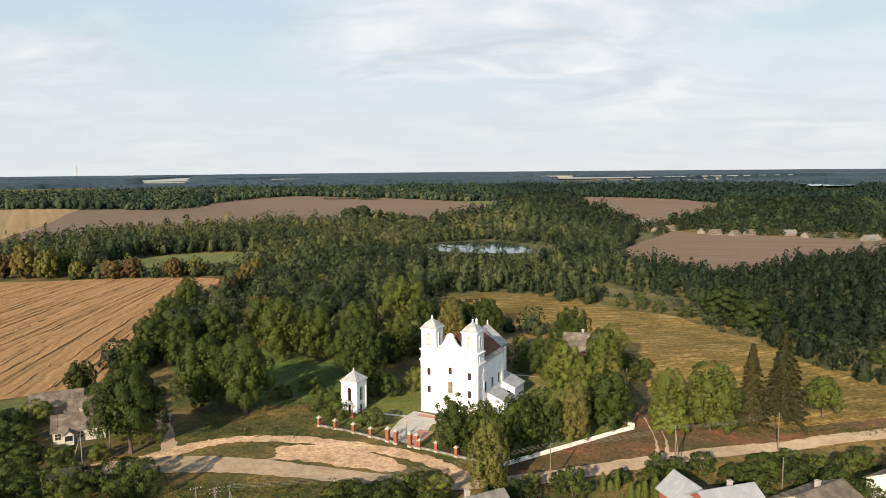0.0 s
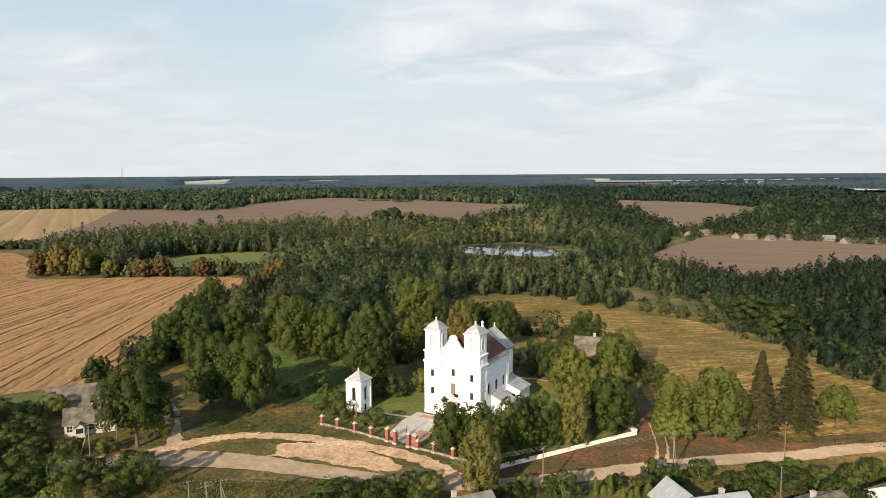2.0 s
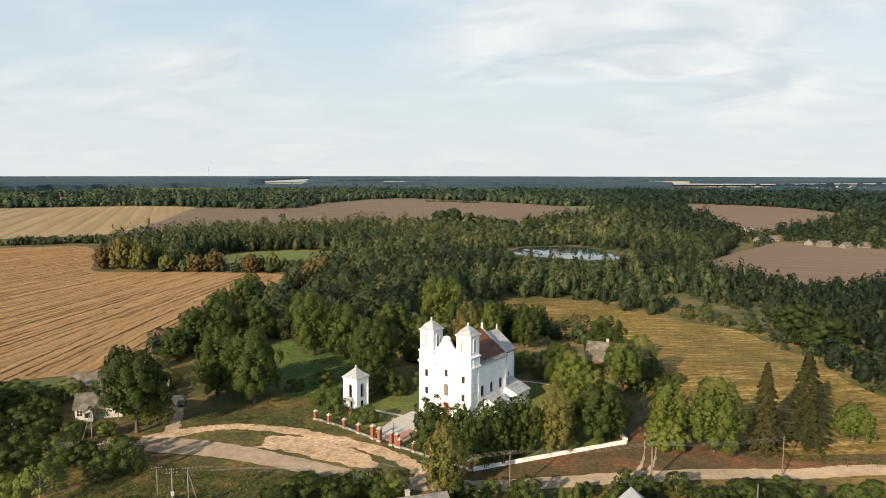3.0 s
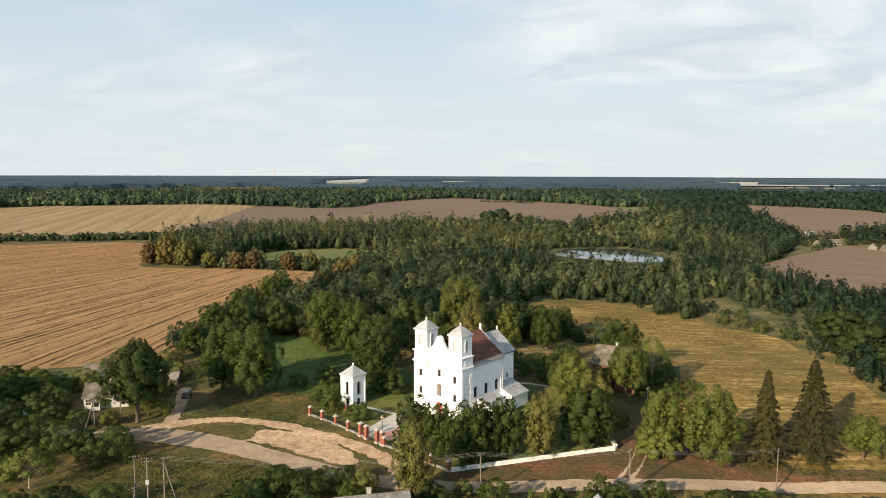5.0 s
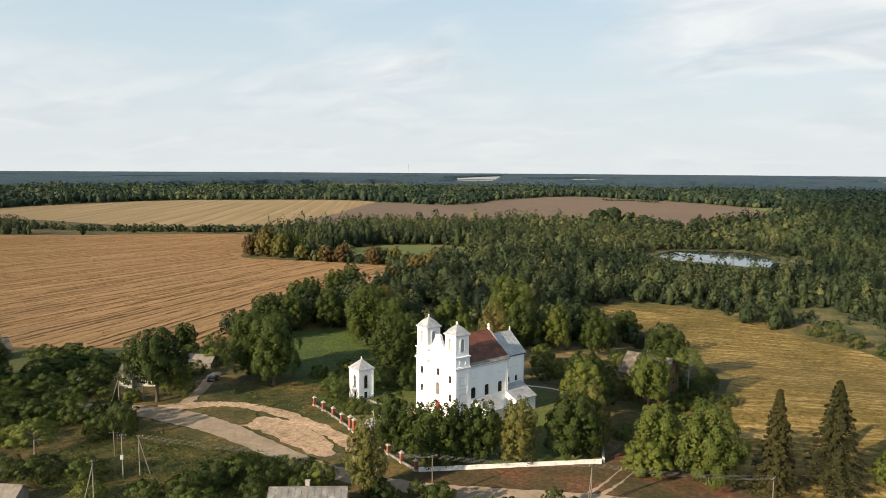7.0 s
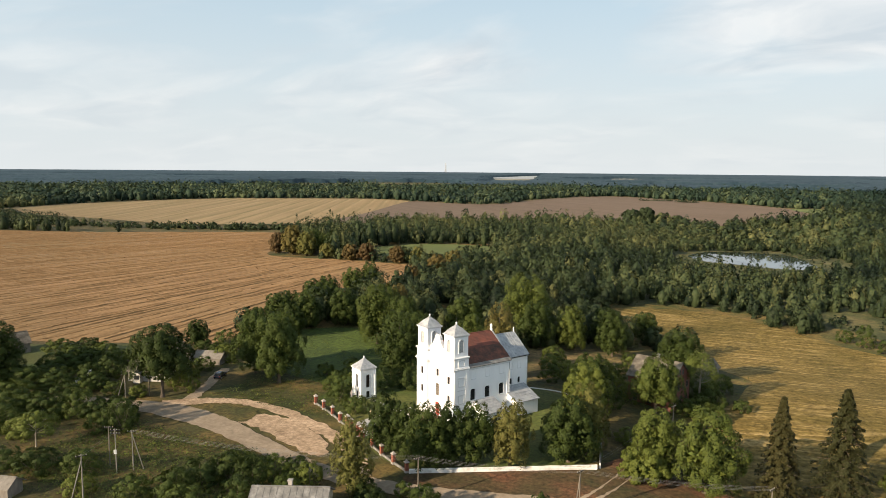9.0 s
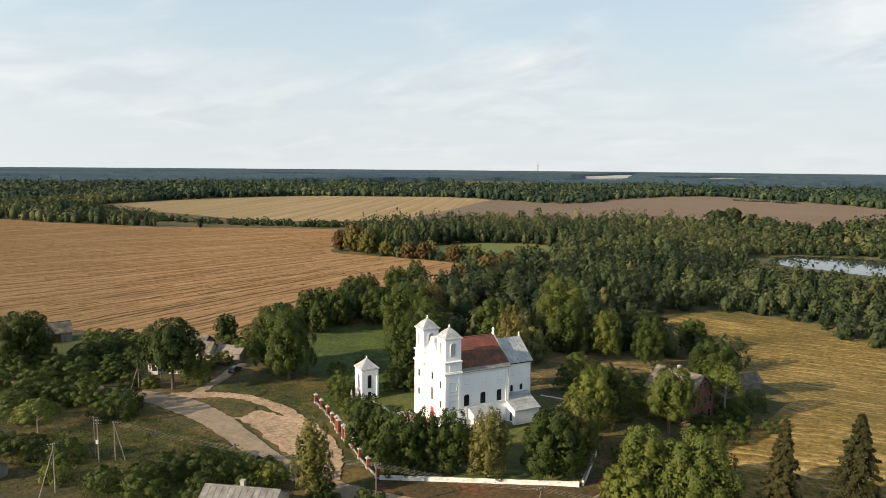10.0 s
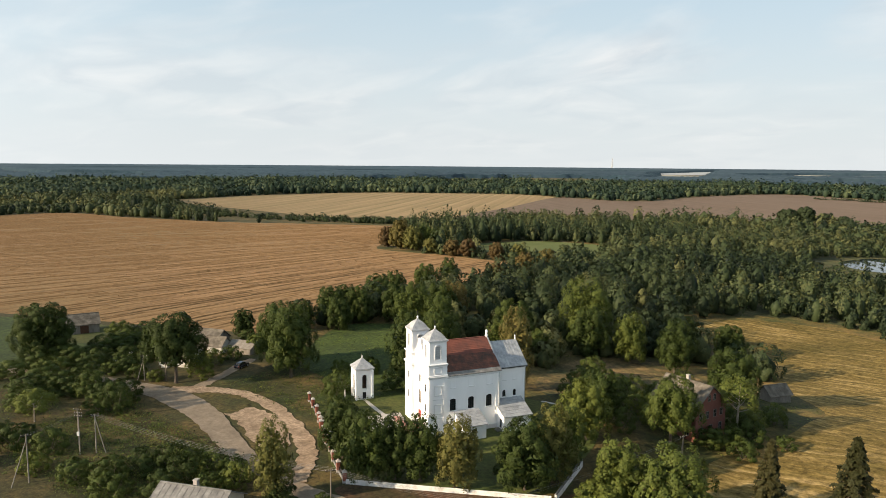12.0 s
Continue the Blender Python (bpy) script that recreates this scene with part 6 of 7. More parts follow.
def tree(kind, x, y, h, r, tint, label, group="", seed=0, density=1.0, low=0.03):
    rng = np.random.default_rng(int(abs(x) * 131 + abs(y) * 17 + seed))
    ob = thing("tree" if kind != "bush" else "bush", x, y, 0, label, "tree" if kind != "bush" else "bush", group)
    mat = LEAF
    if kind == "broad" or kind == "autumn":
        n = int(min(17500, 2200 + 340 * r * r) * density)
        p, d = broadleaf(rng, n, lobes=int(rng.integers(34, 46) + 2 * r), low=low, core=n // 5)
        p = p * np.array((r, r, h))
        size = np.full((n, 1), 0.135 + 0.008 * r)
        size[:n // 5] *= 2.7
        if density < 0.5:
            size *= 2.2
        Q, N = leaf_tris(rng, p, d, size)
        part("trunk", trunk_mesh(rng, h, r, 0.8, 7, 0.8, 0.22), BARK, ob)
        if kind == "autumn":
            mat = LEAF_AUTUMN
    elif kind == "sparse":
        n = int(2600 * density)
        p, d = broadleaf(rng, n, lobes=20, low=0.45)
        p = p * np.array((r, r, h))
        Q, N = leaf_tris(rng, p, d, 0.2)
        part("trunk", trunk_mesh(rng, h, r, 0.92, 9, 0.85, 0.45), PALE_BARK, ob, "bare pale trunk and limbs")
    elif kind == "spruce":
        p, d = [], []
        for i in range(150):
            f = 0.04 + 0.95 * (i / 150) ** 0.9
            a, L = i * 2.399 + rng.uniform(-0.3, 0.3), r * ((1 - f) ** 0.86 + 0.03) * rng.uniform(0.8, 1.15)
            s = rng.uniform(0.05, 1.0, 90) ** 0.62
            side = rng.normal(0, 0.2, 90) * L * (1.15 - s) + rng.normal(0, 0.1, 90)
            hang = -0.26 * L * s * s + 0.1 * L * s - np.abs(rng.normal(0, 0.24, 90))
            p.append(np.stack([math.cos(a) * L * s - math.sin(a) * side, math.sin(a) * L * s + math.cos(a) * side, h * f + hang], 1))
            d.append(np.tile((math.cos(a) * 0.6, math.sin(a) * 0.6, 0.8), (90, 1)))
        p, d = np.concatenate(p), np.concatenate(d)
        Q, N = leaf_tris(rng, p, d, 0.2, 1.7, 0.4)
        mat = NEEDLE
        part("trunk", tube([(0, 0, -0.2), (0, 0, h * 0.5), (0, 0, h * 0.98)], [0.32, 0.2, 0.03], 8), BARK, ob)
        bm = bmesh.new()
        for i in range(46):
            z = h * (0.07 + 0.86 * i / 46)
            a = i * 2.399
            L = r * (1 - z / h) ** 0.85 * rng.uniform(0.8, 1.08)
            tube([(0, 0, z), (math.cos(a) * L * 0.6, math.sin(a) * L * 0.6, z - 0.08 * L), (math.cos(a) * L, math.sin(a) * L, z - 0.1 * L)], [0.06, 0.04, 0.012], 4, bm)
        part("branch_whorl", bm, BARK, ob)
    elif kind == "column":
        n = int(500 + 260 * h * r) if h < 6 else int(6500 * density)
        z = rng.uniform(0.02, 1, n)
        a = rng.uniform(0, 2 * math.pi, n)
        w = np.minimum(1, z * 5) * np.sqrt(np.maximum(0.02, 1 - z ** 2.2)) * (1 + 0.12 * np.sin(a * 3 + z * 19) + 0.08 * np.sin(a * 7 - z * 33))
        rr = w * rng.uniform(0.8, 1.05, n)
        p = np.stack([r * rr * np.cos(a), r * rr * np.sin(a), z * h], 1)
        d = unit(np.stack([np.cos(a), np.sin(a), np.full(n, 0.4)], 1))
        Q, N = leaf_tris(rng, p, d, 0.11 if h < 6 else 0.2, 1.3)
        part("trunk", tube([(0, 0, -0.1), (0, 0, h * 0.9)], [0.06 + 0.01 * h, 0.02], 6), BARK, ob)
        if h > 6:
            mat = LEAF_AUTUMN
    else:
        n = int(min(9000, 800 + 260 * r * r) * density)
        p, d = broadleaf(rng, n, lobes=int(12 + 4 * r), low=0.0, core=n // 8)
        p = p * np.array((r, r, h))
        Q, N = leaf_tris(rng, p, d, (0.135 + 0.009 * r) * (2.1 if r > 8 else 1.0) * (1.0 if density == 1.0 else 3.0))
        if density < 1:
            mat = WOOD_LEAF
        for i in range(3):
            a = i * 2.1 + rng.uniform(-0.4, 0.4)
            part("stem", tube([(0, 0, -0.1), (math.cos(a) * r * 0.3, math.sin(a) * r * 0.3, h * 0.4), (math.cos(a) * r * 0.55, math.sin(a) * r * 0.55, h * 0.72)], [0.09, 0.06, 0.02], 5), BARK, ob)
    tints = np.clip(tint + rng.normal(0, 0.05, len(Q)), 0, 1)
    crown = leaf_object("crown", Q, N, mat, tints)
    crown.parent = ob
    return ob


GREEN, DARK, FRESH, OLIVE, GOLD = "full dark green broadleaf tree", "dense dark green broadleaf tree", "fresh green broadleaf tree", "yellowing olive-green broadleaf tree", "golden autumn-tinted broadleaf tree"
ROW = "trees along the churchyard wall"
tree("broad", -57.6, 125.0, 16.4, 7.2, 0.3, "large full green tree at the road fork", low=0.24)
tree("broad", -42.3, 145.6, 17.6, 6.5, 0.46, "large spreading green tree beside the lawn", low=0.1)
tree("broad", -52.8, 149.2, 16.2, 6.2, 0.45, "tall green tree behind a larger one")
tree("broad", -84.3, 159.7, 8.1, 3.5, 0.3, "round dark green tree at the stubble's edge")
tree("broad", -99.8, 112.2, 14.8, 8.4, 0.35, "very broad dark green tree near the barn")
tree("autumn", 6.6, 106.4, 13.0, 3.3, 0.02, "tall ochre-green conical tree by the road")
tree("broad", 2.2, 123.8, 10.6, 4.3, 0.32, GREEN, ROW)
tree("broad", 12.2, 120.4, 11.8, 3.9, 0.44, GREEN, ROW)
tree("broad", 18.0, 126.4, 11.2, 3.9, 0.42, GREEN, ROW)
tree("broad", 14.6, 124.0, 10.8, 3.7, 0.36, GREEN, ROW)
tree("broad", 6.8, 123.4, 10.2, 3.6, 0.36, DARK, ROW)
tree("autumn", 23.9, 128.2, 12.0, 3.7, 0.12, "yellowing open-crowned tree by the white wall", ROW)
tree("broad", 32.0, 135.2, 11.8, 5.4, 0.34, DARK, ROW)
tree("autumn", 33.6, 140.4, 13.0, 4.2, 0.05, OLIVE, ROW)
tree("broad", 31.0, 148.5, 10.4, 4.2, 0.68, "bright green tree east of the church")
tree("broad", 28.2, 160.2, 11.5, 5.0, 0.78, FRESH)
tree("broad", 25.4, 171.0, 11.0, 4.8, 0.4, DARK)
tree("broad", 39.4, 171.8, 13.6, 5.5, 0.6, "bright green tree before the brick house", low=0.25)
tree("sparse", 45.8, 188.4, 12.0, 4.4, 0.72, "thin pale-stemmed tree with a flat crown")
tree("broad", 38.0, 208.0, 13.6, 6.2, 0.36, "dark dense tree at the meadow's edge", seed=3)
tree("broad", 45.6, 140.2, 12.0, 4.3, 0.68, "yellow-green leaning roadside tree")
tree("broad", 54.0, 139.6, 14.4, 6.3, 0.62, "open-crowned yellow-green roadside tree", density=0.85)
tree("broad", 45.0, 136.8, 5.6, 4.6, 0.78, "low yellow-green tree by the road")
tree("spruce", 64.8, 145.1, 18.4, 4.4, 0.45, "tall slim browning spruce", "spruces by the road")
tree("spruce", 73.9, 149.8, 20.0, 6.2, 0.22, "tall broad dull green spruce", "spruces by the road")
tree("broad", 83.6, 151.6, 9.0, 4.3, 0.62, "small light green tree on a bare stem", density=0.8, low=0.22)
tree("sparse", -54.4, 94.3, 6.0, 4.6, 0.75, "old open apple tree in long grass")
for x, y, h, r, t in ((-43.9, 190, 17.5, 6.4, 0.55), (-34.7, 189, 15.6, 6.0, 0.5), (-22.8, 175.0, 14.4, 6.4, 0.44), (-18.8, 161.4, 17.0, 5.4, 0.34), (-12.6, 187, 12.8, 4.8, 0.6), (-79.2, 188, 12.0, 5.6, 0.42), (-84.5, 212, 12.4, 6.4, 0.42),
                      (-66, 204, 12.5, 6.0, 0.36), (-55, 212, 13.5, 6.5, 0.5), (2.4, 228.3, 14.4, 5.1, 0.68), (14.6, 230.2, 14.0, 5.0, 0.36), (-7.5, 222, 14.0, 6.0, 0.34), (-26.5, 212, 13.6, 6.5, 0.5), (-12.8, 231, 22.0, 8.6, 0.66), (-10, 203, 9.0, 4.6, 0.55), (3.5, 262, 11, 5.6, 0.3), (16.5, 266, 11, 5.4, 0.34), (9.5, 243, 13.0, 6.0, 0.3)):
    tree("broad", x, y, h, r, t, GREEN if t < 0.5 else FRESH, "old trees behind the church")
tree("autumn", 1.6, 174.0, 19.0, 4.2, 0.35, GOLD, "old trees behind the church")
for x, y, h, r, t in ((-79, 177, 9, 4.0, 0.4), (-83, 197, 11, 4.8, 0.36), (-74, 195, 12, 5.0, 0.46), (-71, 184, 10, 4.4, 0.4), (-88, 224, 12, 5.0, 0.4), (-90, 243, 12.5, 5.4, 0.5), (-95, 262, 12, 5.0, 0.42)):
    tree("broad", x, y, h, r, t, DARK, "belt beside the stubble")
tree("autumn", -58, 222, 13, 5.5, 0.5, GOLD, "old trees behind the church")

BUSHES = [(-66.8, 105.2, 4.2, 4.6), (-60.9, 107.5, 5.9, 3.7), (-53.5, 111.0, 4.6, 4.2), (-83.8, 107.6, 4.4, 4.8), (-75.3, 118.0, 2.8, 3.0), (-16.8, 92.5, 4.5, 3.4), (-17.0, 98.1, 3.8, 4.0), (-13.9, 101.2, 4.8, 3.5),
          (-8.5, 100.8, 4.8, 3.3), (-7.1, 104.7, 4.3, 2.8), (-1.2, 105.4, 4.2, 2.7), (-22.0, 89.4, 3.7, 3.0), (-43.6, 87.4, 3.9, 3.7), (-94.5, 130.7, 4.4, 6.0), (-56.5, 130.6, 5.2, 3.4), (-67.5, 153.0, 4.4, 3.2), (-74.5, 161.0, 6.0, 3.4)]
BUSHES_B = [(-67.1, 95.9, 4.3, 3.7), (-81.6, 115.8, 4.2, 4.6), (-6.9, 95.9, 4.0, 3.2), (-12.2, 91.0, 3.6, 3.6), (-4.2, 106.4, 3.8, 2.6), (-10.8, 104.6, 3.2, 2.6), (-72.1, 104.6, 4.0, 4.6), (-36.9, 91.0, 4.1, 3.3), (-80.0, 128.5, 4.2, 3.0), (-47.8, 107.4, 6.4, 3.3),
            (35.1, 113.3, 4.1, 2.0), (43.5, 115.0, 3.2, 2.5), (53.2, 113.7, 3.6, 3.6), (56.6, 110.9, 4.2, 3.8), (63.8, 115.8, 3.6, 3.0), (76.7, 123.8, 4.2, 3.0), (20.0, 105.6, 4.8, 2.8), (14.0, 110.0, 2.4, 1.6), (10.3, 105.4, 3.1, 2.5), (63.0, 109.1, 3.8, 2.6)]
BUSHES_C = [(-69.4, 109.8, 5.4, 4.0), (-16.7, 106.0, 2.4, 3.2), (-25.6, 146.3, 4.9, 3.5), (-12.5, 157.2, 5.0, 3.5), (-6.8, 161.0, 5.2, 3.2), (-14.6, 137.6, 3.6, 2.9), (-17.6, 155.6, 4.8, 3.5), (-22.2, 142.0, 4.2, 2.6), (47.0, 193.5, 4.6, 3.2), (49.2, 200.5, 4.6, 3.0),
            (33.1, 178.1, 5.6, 3.2), (12.5, 180.0, 4.5, 3.0), (22.9, 189.5, 6.2, 4.0), (23.5, 215, 4.0, 2.8), (38, 151, 3.0, 2.2), (30, 171, 4.5, 3.0), (-31, 160, 4.0, 3.0), (-36.5, 156, 3.0, 2.4), (50.5, 178.5, 3.6, 2.8), (55.0, 188, 2.6, 2.2)]
rb = random.Random(4)
BUSHES_D = [(-101, 134, 4.2, 4.0), (-97, 126, 4.4, 4.4), (-91, 121, 4.0, 3.8), (-90.5, 129.5, 4.0, 3.2), (-84, 132, 4.4, 3.6), (-95.5, 139, 4.4, 4.2),
            (-88, 138, 4.0, 3.6), (-84, 141, 4.6, 3.4), (-64.5, 137.5, 4.0, 3.2), (-62, 133, 4.4, 3.0), (-65.5, 144, 3.6, 2.8), (-72.5, 155.5, 3.4, 2.8), (-80.5, 158.5, 3.0, 2.6), (-105.5, 141, 4.0, 3.8), (-110, 135.5, 4.4, 4.0),
            (48.6, 186.4, 4.6, 3.6), (46.8, 181.5, 4.2, 3.4), (43.8, 179.5, 3.6, 3.0), (44.5, 191.5, 5.0, 3.6), (9.4, 191, 4.6, 3.6), (6, 201, 5.0, 3.6), (15, 186, 4.4, 3.4), (20.4, 178.3, 3.6, 3.0), (27.5, 183, 4.4, 3.2), (16, 196, 3.6, 3.0), (25, 197, 4.0, 3.2), (8, 107, 3.2, 2.4), (18.5, 108.6, 3.0, 2.2), (38, 112.4, 3.4, 2.6), (49.5, 110.5, 3.2, 2.6), (60.6, 119.4, 3.6, 2.8), (71, 118.3, 4.2, 3.2),
            (83, 122.3, 4.4, 3.4), (88.9, 126.1, 4.0, 3.0), (33.4, 109.6, 3.0, 2.2), (46, 108, 3.8, 2.8), (48.5, 104.5, 4.2, 3.0), (60.5, 104.5, 4.4, 3.2), (64.5, 103.5, 3.6, 2.8), (79, 108.5, 4.2, 3.4), (28.5, 111, 2.2, 1.8), (85, 111, 4.6, 3.4), (55, 116.2, 2.8, 2.2), (-2, 101, 3.4, 2.6), (12, 103.4, 3.6, 2.6)]
BUSHES_E = [(-89.8, 114.7, 4.5, 4.0), (-86, 120, 4.0, 3.6), (-79, 122.5, 3.6, 3.2), (-74.7, 121.4, 3.2, 3.0), (-68.1, 120.8, 3.0, 2.6), (-62.4, 122.6, 2.6, 2.2), (-57.5, 109, 4.0, 3.4), (-78, 104, 4.4, 4.2), (-61.7, 95.7, 3.6, 3.2), (-73, 99, 4.2, 4.0),
            (-88, 101, 4.4, 4.4), (-94, 108.5, 4.6, 4.4), (-83, 125.5, 4.0, 3.2), (-51, 105, 3.8, 3.0), (-95, 114, 4.4, 4.2), (-30, 86, 3.2, 2.8), (-50, 86, 3.6, 3.2)]
for x, y, h, r in BUSHES + BUSHES_B + BUSHES_C + BUSHES_D + BUSHES_E:
    t = rb.choice((0.32, 0.42, 0.52, 0.62, 0.78))
    if (x > 5 or x < -62) and y < 128:
        t *= 0.7 if x > 5 else 0.9
    tree("bush", x, y, h, r, t, "leafy dark green garden shrub" if t < 0.4 else "leafy green garden shrub" if t < 0.6 else "leafy pale yellow-green garden shrub", "garden shrubs")
for x, y, h, r in ((25.0, 107.6, 3.3, 0.5), (26.4, 108.4, 1.6, 0.8), (27.3, 107.6, 3.8, 0.5), (28.8, 105.0, 2.8, 0.6), (30.0, 105.0, 2.6, 0.6), (30.6, 103.9, 3.6, 0.7), (32.6, 105.0, 3.6, 1.0), (35.8, 106.4, 3.3, 0.9)):
    tree("column", x, y, h, r, 0.6, "clipped green columnar thuja in a garden", "garden thujas")

for x, y, h, r in ((-92, 700, 13, 9), (-80, 708, 15, 9), (-66, 716, 11, 8), (-54, 726, 9, 7)):
    tree("bush", x, y, h, r, 0.3, "dark bushy copse beside the ploughed field", "field copse", density=0.5)

for x, y, h, r, t in ((-214, 341, 12.5, 5.2, 0.95), (-203, 341, 17, 7.4, 0.4), (-192, 340, 14, 6.0, 0.05), (-176, 338, 8.5, 4.6, 0.1), (-160, 338, 9, 5.0, 0.75), (-151, 340, 9.5, 5.2, 0.95), (-131, 340, 9.5, 4.6, 0.85), (-121, 345, 9, 4.4, 0.1), (-86, 318, 12, 5.0, 0.4), (-84, 300, 12, 5.2, 0.65), (-88, 284, 9, 4.2, 0.8)):
    tree("autumn", x, y, h, r, t, "rust-tinted tree at the stubble's edge", "rusting belt trees", density=0.4)

for x, y, h, r, t in ((-211, 353, 13, 5.5, 0.36), (-199, 354, 15, 6.0, 0.45), (-188, 353, 13, 5.4, 0.5), (-205, 365, 14, 5.6, 0.4), (-192, 366, 13, 5.4, 0.36)):
    tree("broad", x, y, h, r, t, GREEN, "belt beside the stubble", density=0.5)
for x, y, h, r in ((115.5, 290, 10.5, 9.5), (114.5, 260, 11.0, 10.5)):
    tree("bush", x, y, h, r, 0.18, "huge rounded grey-green willow at the meadow's edge", "meadow willows")
for x, y, h, r in ((84, 298, 8, 3.6), (90, 292, 5, 3.4), (98, 283, 4.5, 3.2), (78, 305, 4.5, 3.0), (112, 226, 4, 3.4), (116, 212, 3.6, 3.0), (120, 190, 4.0, 3.4)):
    tree("bush", x, y, h, r, 0.42, "low scrubby bush beside the hay meadow", "meadow scrub")

# ---- woods ----
OPEN_GROUND = [WHEAT_AREA, UPPER_AREA, BROWN_AREA, FAR_BROWN_AREA, RIGHT_BROWN_AREA, PASTURE_AREA, FAR_PASTURE_AREA, POND_BANK, MEADOW_AREA,
               [(-720, 470), (-300, 545), (-270, 545), (-258, 430), (-234, 360), (-216, 334), (-240, 378), (-282, 428), (-312, 440), (-371, 406), (-433, 365), (-600, 350)],
               [(-560, -100), (-130, 160), (-88, 172), (-70, 195), (-60, 206), (-40, 198), (-18, 182), (-4, 200), (-8, 222), (4, 242), (20, 250), (45, 240), (100, 210), (112, 150), (160, 158), (400, 160), (400, -100)],
               [(150, 560), (178, 640), (196, 735), (225, 730), (262, 668), (330, 640), (400, 600), (346, 576), (292, 600), (247, 628), (216, 655), (184, 600)],
               [(54, 336), (66, 356), (84, 366), (100, 352), (112, 330), (108, 308), (92, 300), (74, 318)],
               [(60, 305), (75, 318), (104, 312), (124, 302), (128, 280), (126, 250), (118, 226), (122, 200), (134, 172), (118, 168), (106, 200), (98, 240), (88, 275)],
               [(-80, 165), (-79, 200), (-83, 235), (-88, 270), (-93, 304), (-95, 342), (-120, 342), (-112, 300), (-95, 235)],
               [(-230, 328), (-228, 372), (-184, 366), (-180, 330)]]
OPEN_CURVES = [[tuple(p) for p in catmull(a, 5)] if i < 9 else a for i, a in enumerate(OPEN_GROUND)] + [[(p[0] * k, p[1] * k) for p in a] for a in (PALE_AREA, STRIP_AREA) for k in (1.0, 0.93, 0.87)] + [LAKE_AREA]


def seen_wedge(x, y):
    """The sector of the land that lies before the walk."""
    a = np.degrees(np.arctan2(-(x - 40), y - 20))
    return (a > -39) & (a < 79)


def patches(x, y, scale, seed):
    """A smooth wandering value from 0 to 1."""
    r = np.random.default_rng(seed)
    v = np.zeros_like(x)
    for i in range(7):
        a, k, p = r.uniform(0, 6.28), r.uniform(0.6, 1.9) / scale, r.uniform(0, 6.28)
        v += np.sin((x * math.cos(a) + y * math.sin(a)) * k + p + 1.3 * np.sin(y * k * 0.7 + p))
    return np.clip(0.5 + v / 7.0, 0, 1)


def shell(rng, sides, bands, size, cone=False):
    """The lumpy closed inside of a crown of radius 1 and height 1, four-cornered faces (n, 4, 3)."""
    zs = np.linspace(0.06, 0.99, bands + 1)
    rad = (1 - zs) ** 0.62 + 0.05 if cone else np.maximum(0.04, 1 - ((zs - 0.38) / 0.62) ** 2) ** 0.75
    a = np.linspace(0, 2 * math.pi, sides + 1)[:-1]
    R = rad[:, None] * size * rng.uniform(0.84, 1.12, (bands + 1, sides))
    P = np.stack([R * np.cos(a), R * np.sin(a), np.repeat(zs[:, None], sides, 1) * (0.5 + 0.5 * size) + rng.uniform(-0.05, 0.05, R.shape)], 2)
    N = np.roll(P, -1, 1)
    return np.stack([P[:-1], N[:-1], N[1:], P[1:]], 2).reshape(-1, 4, 3)


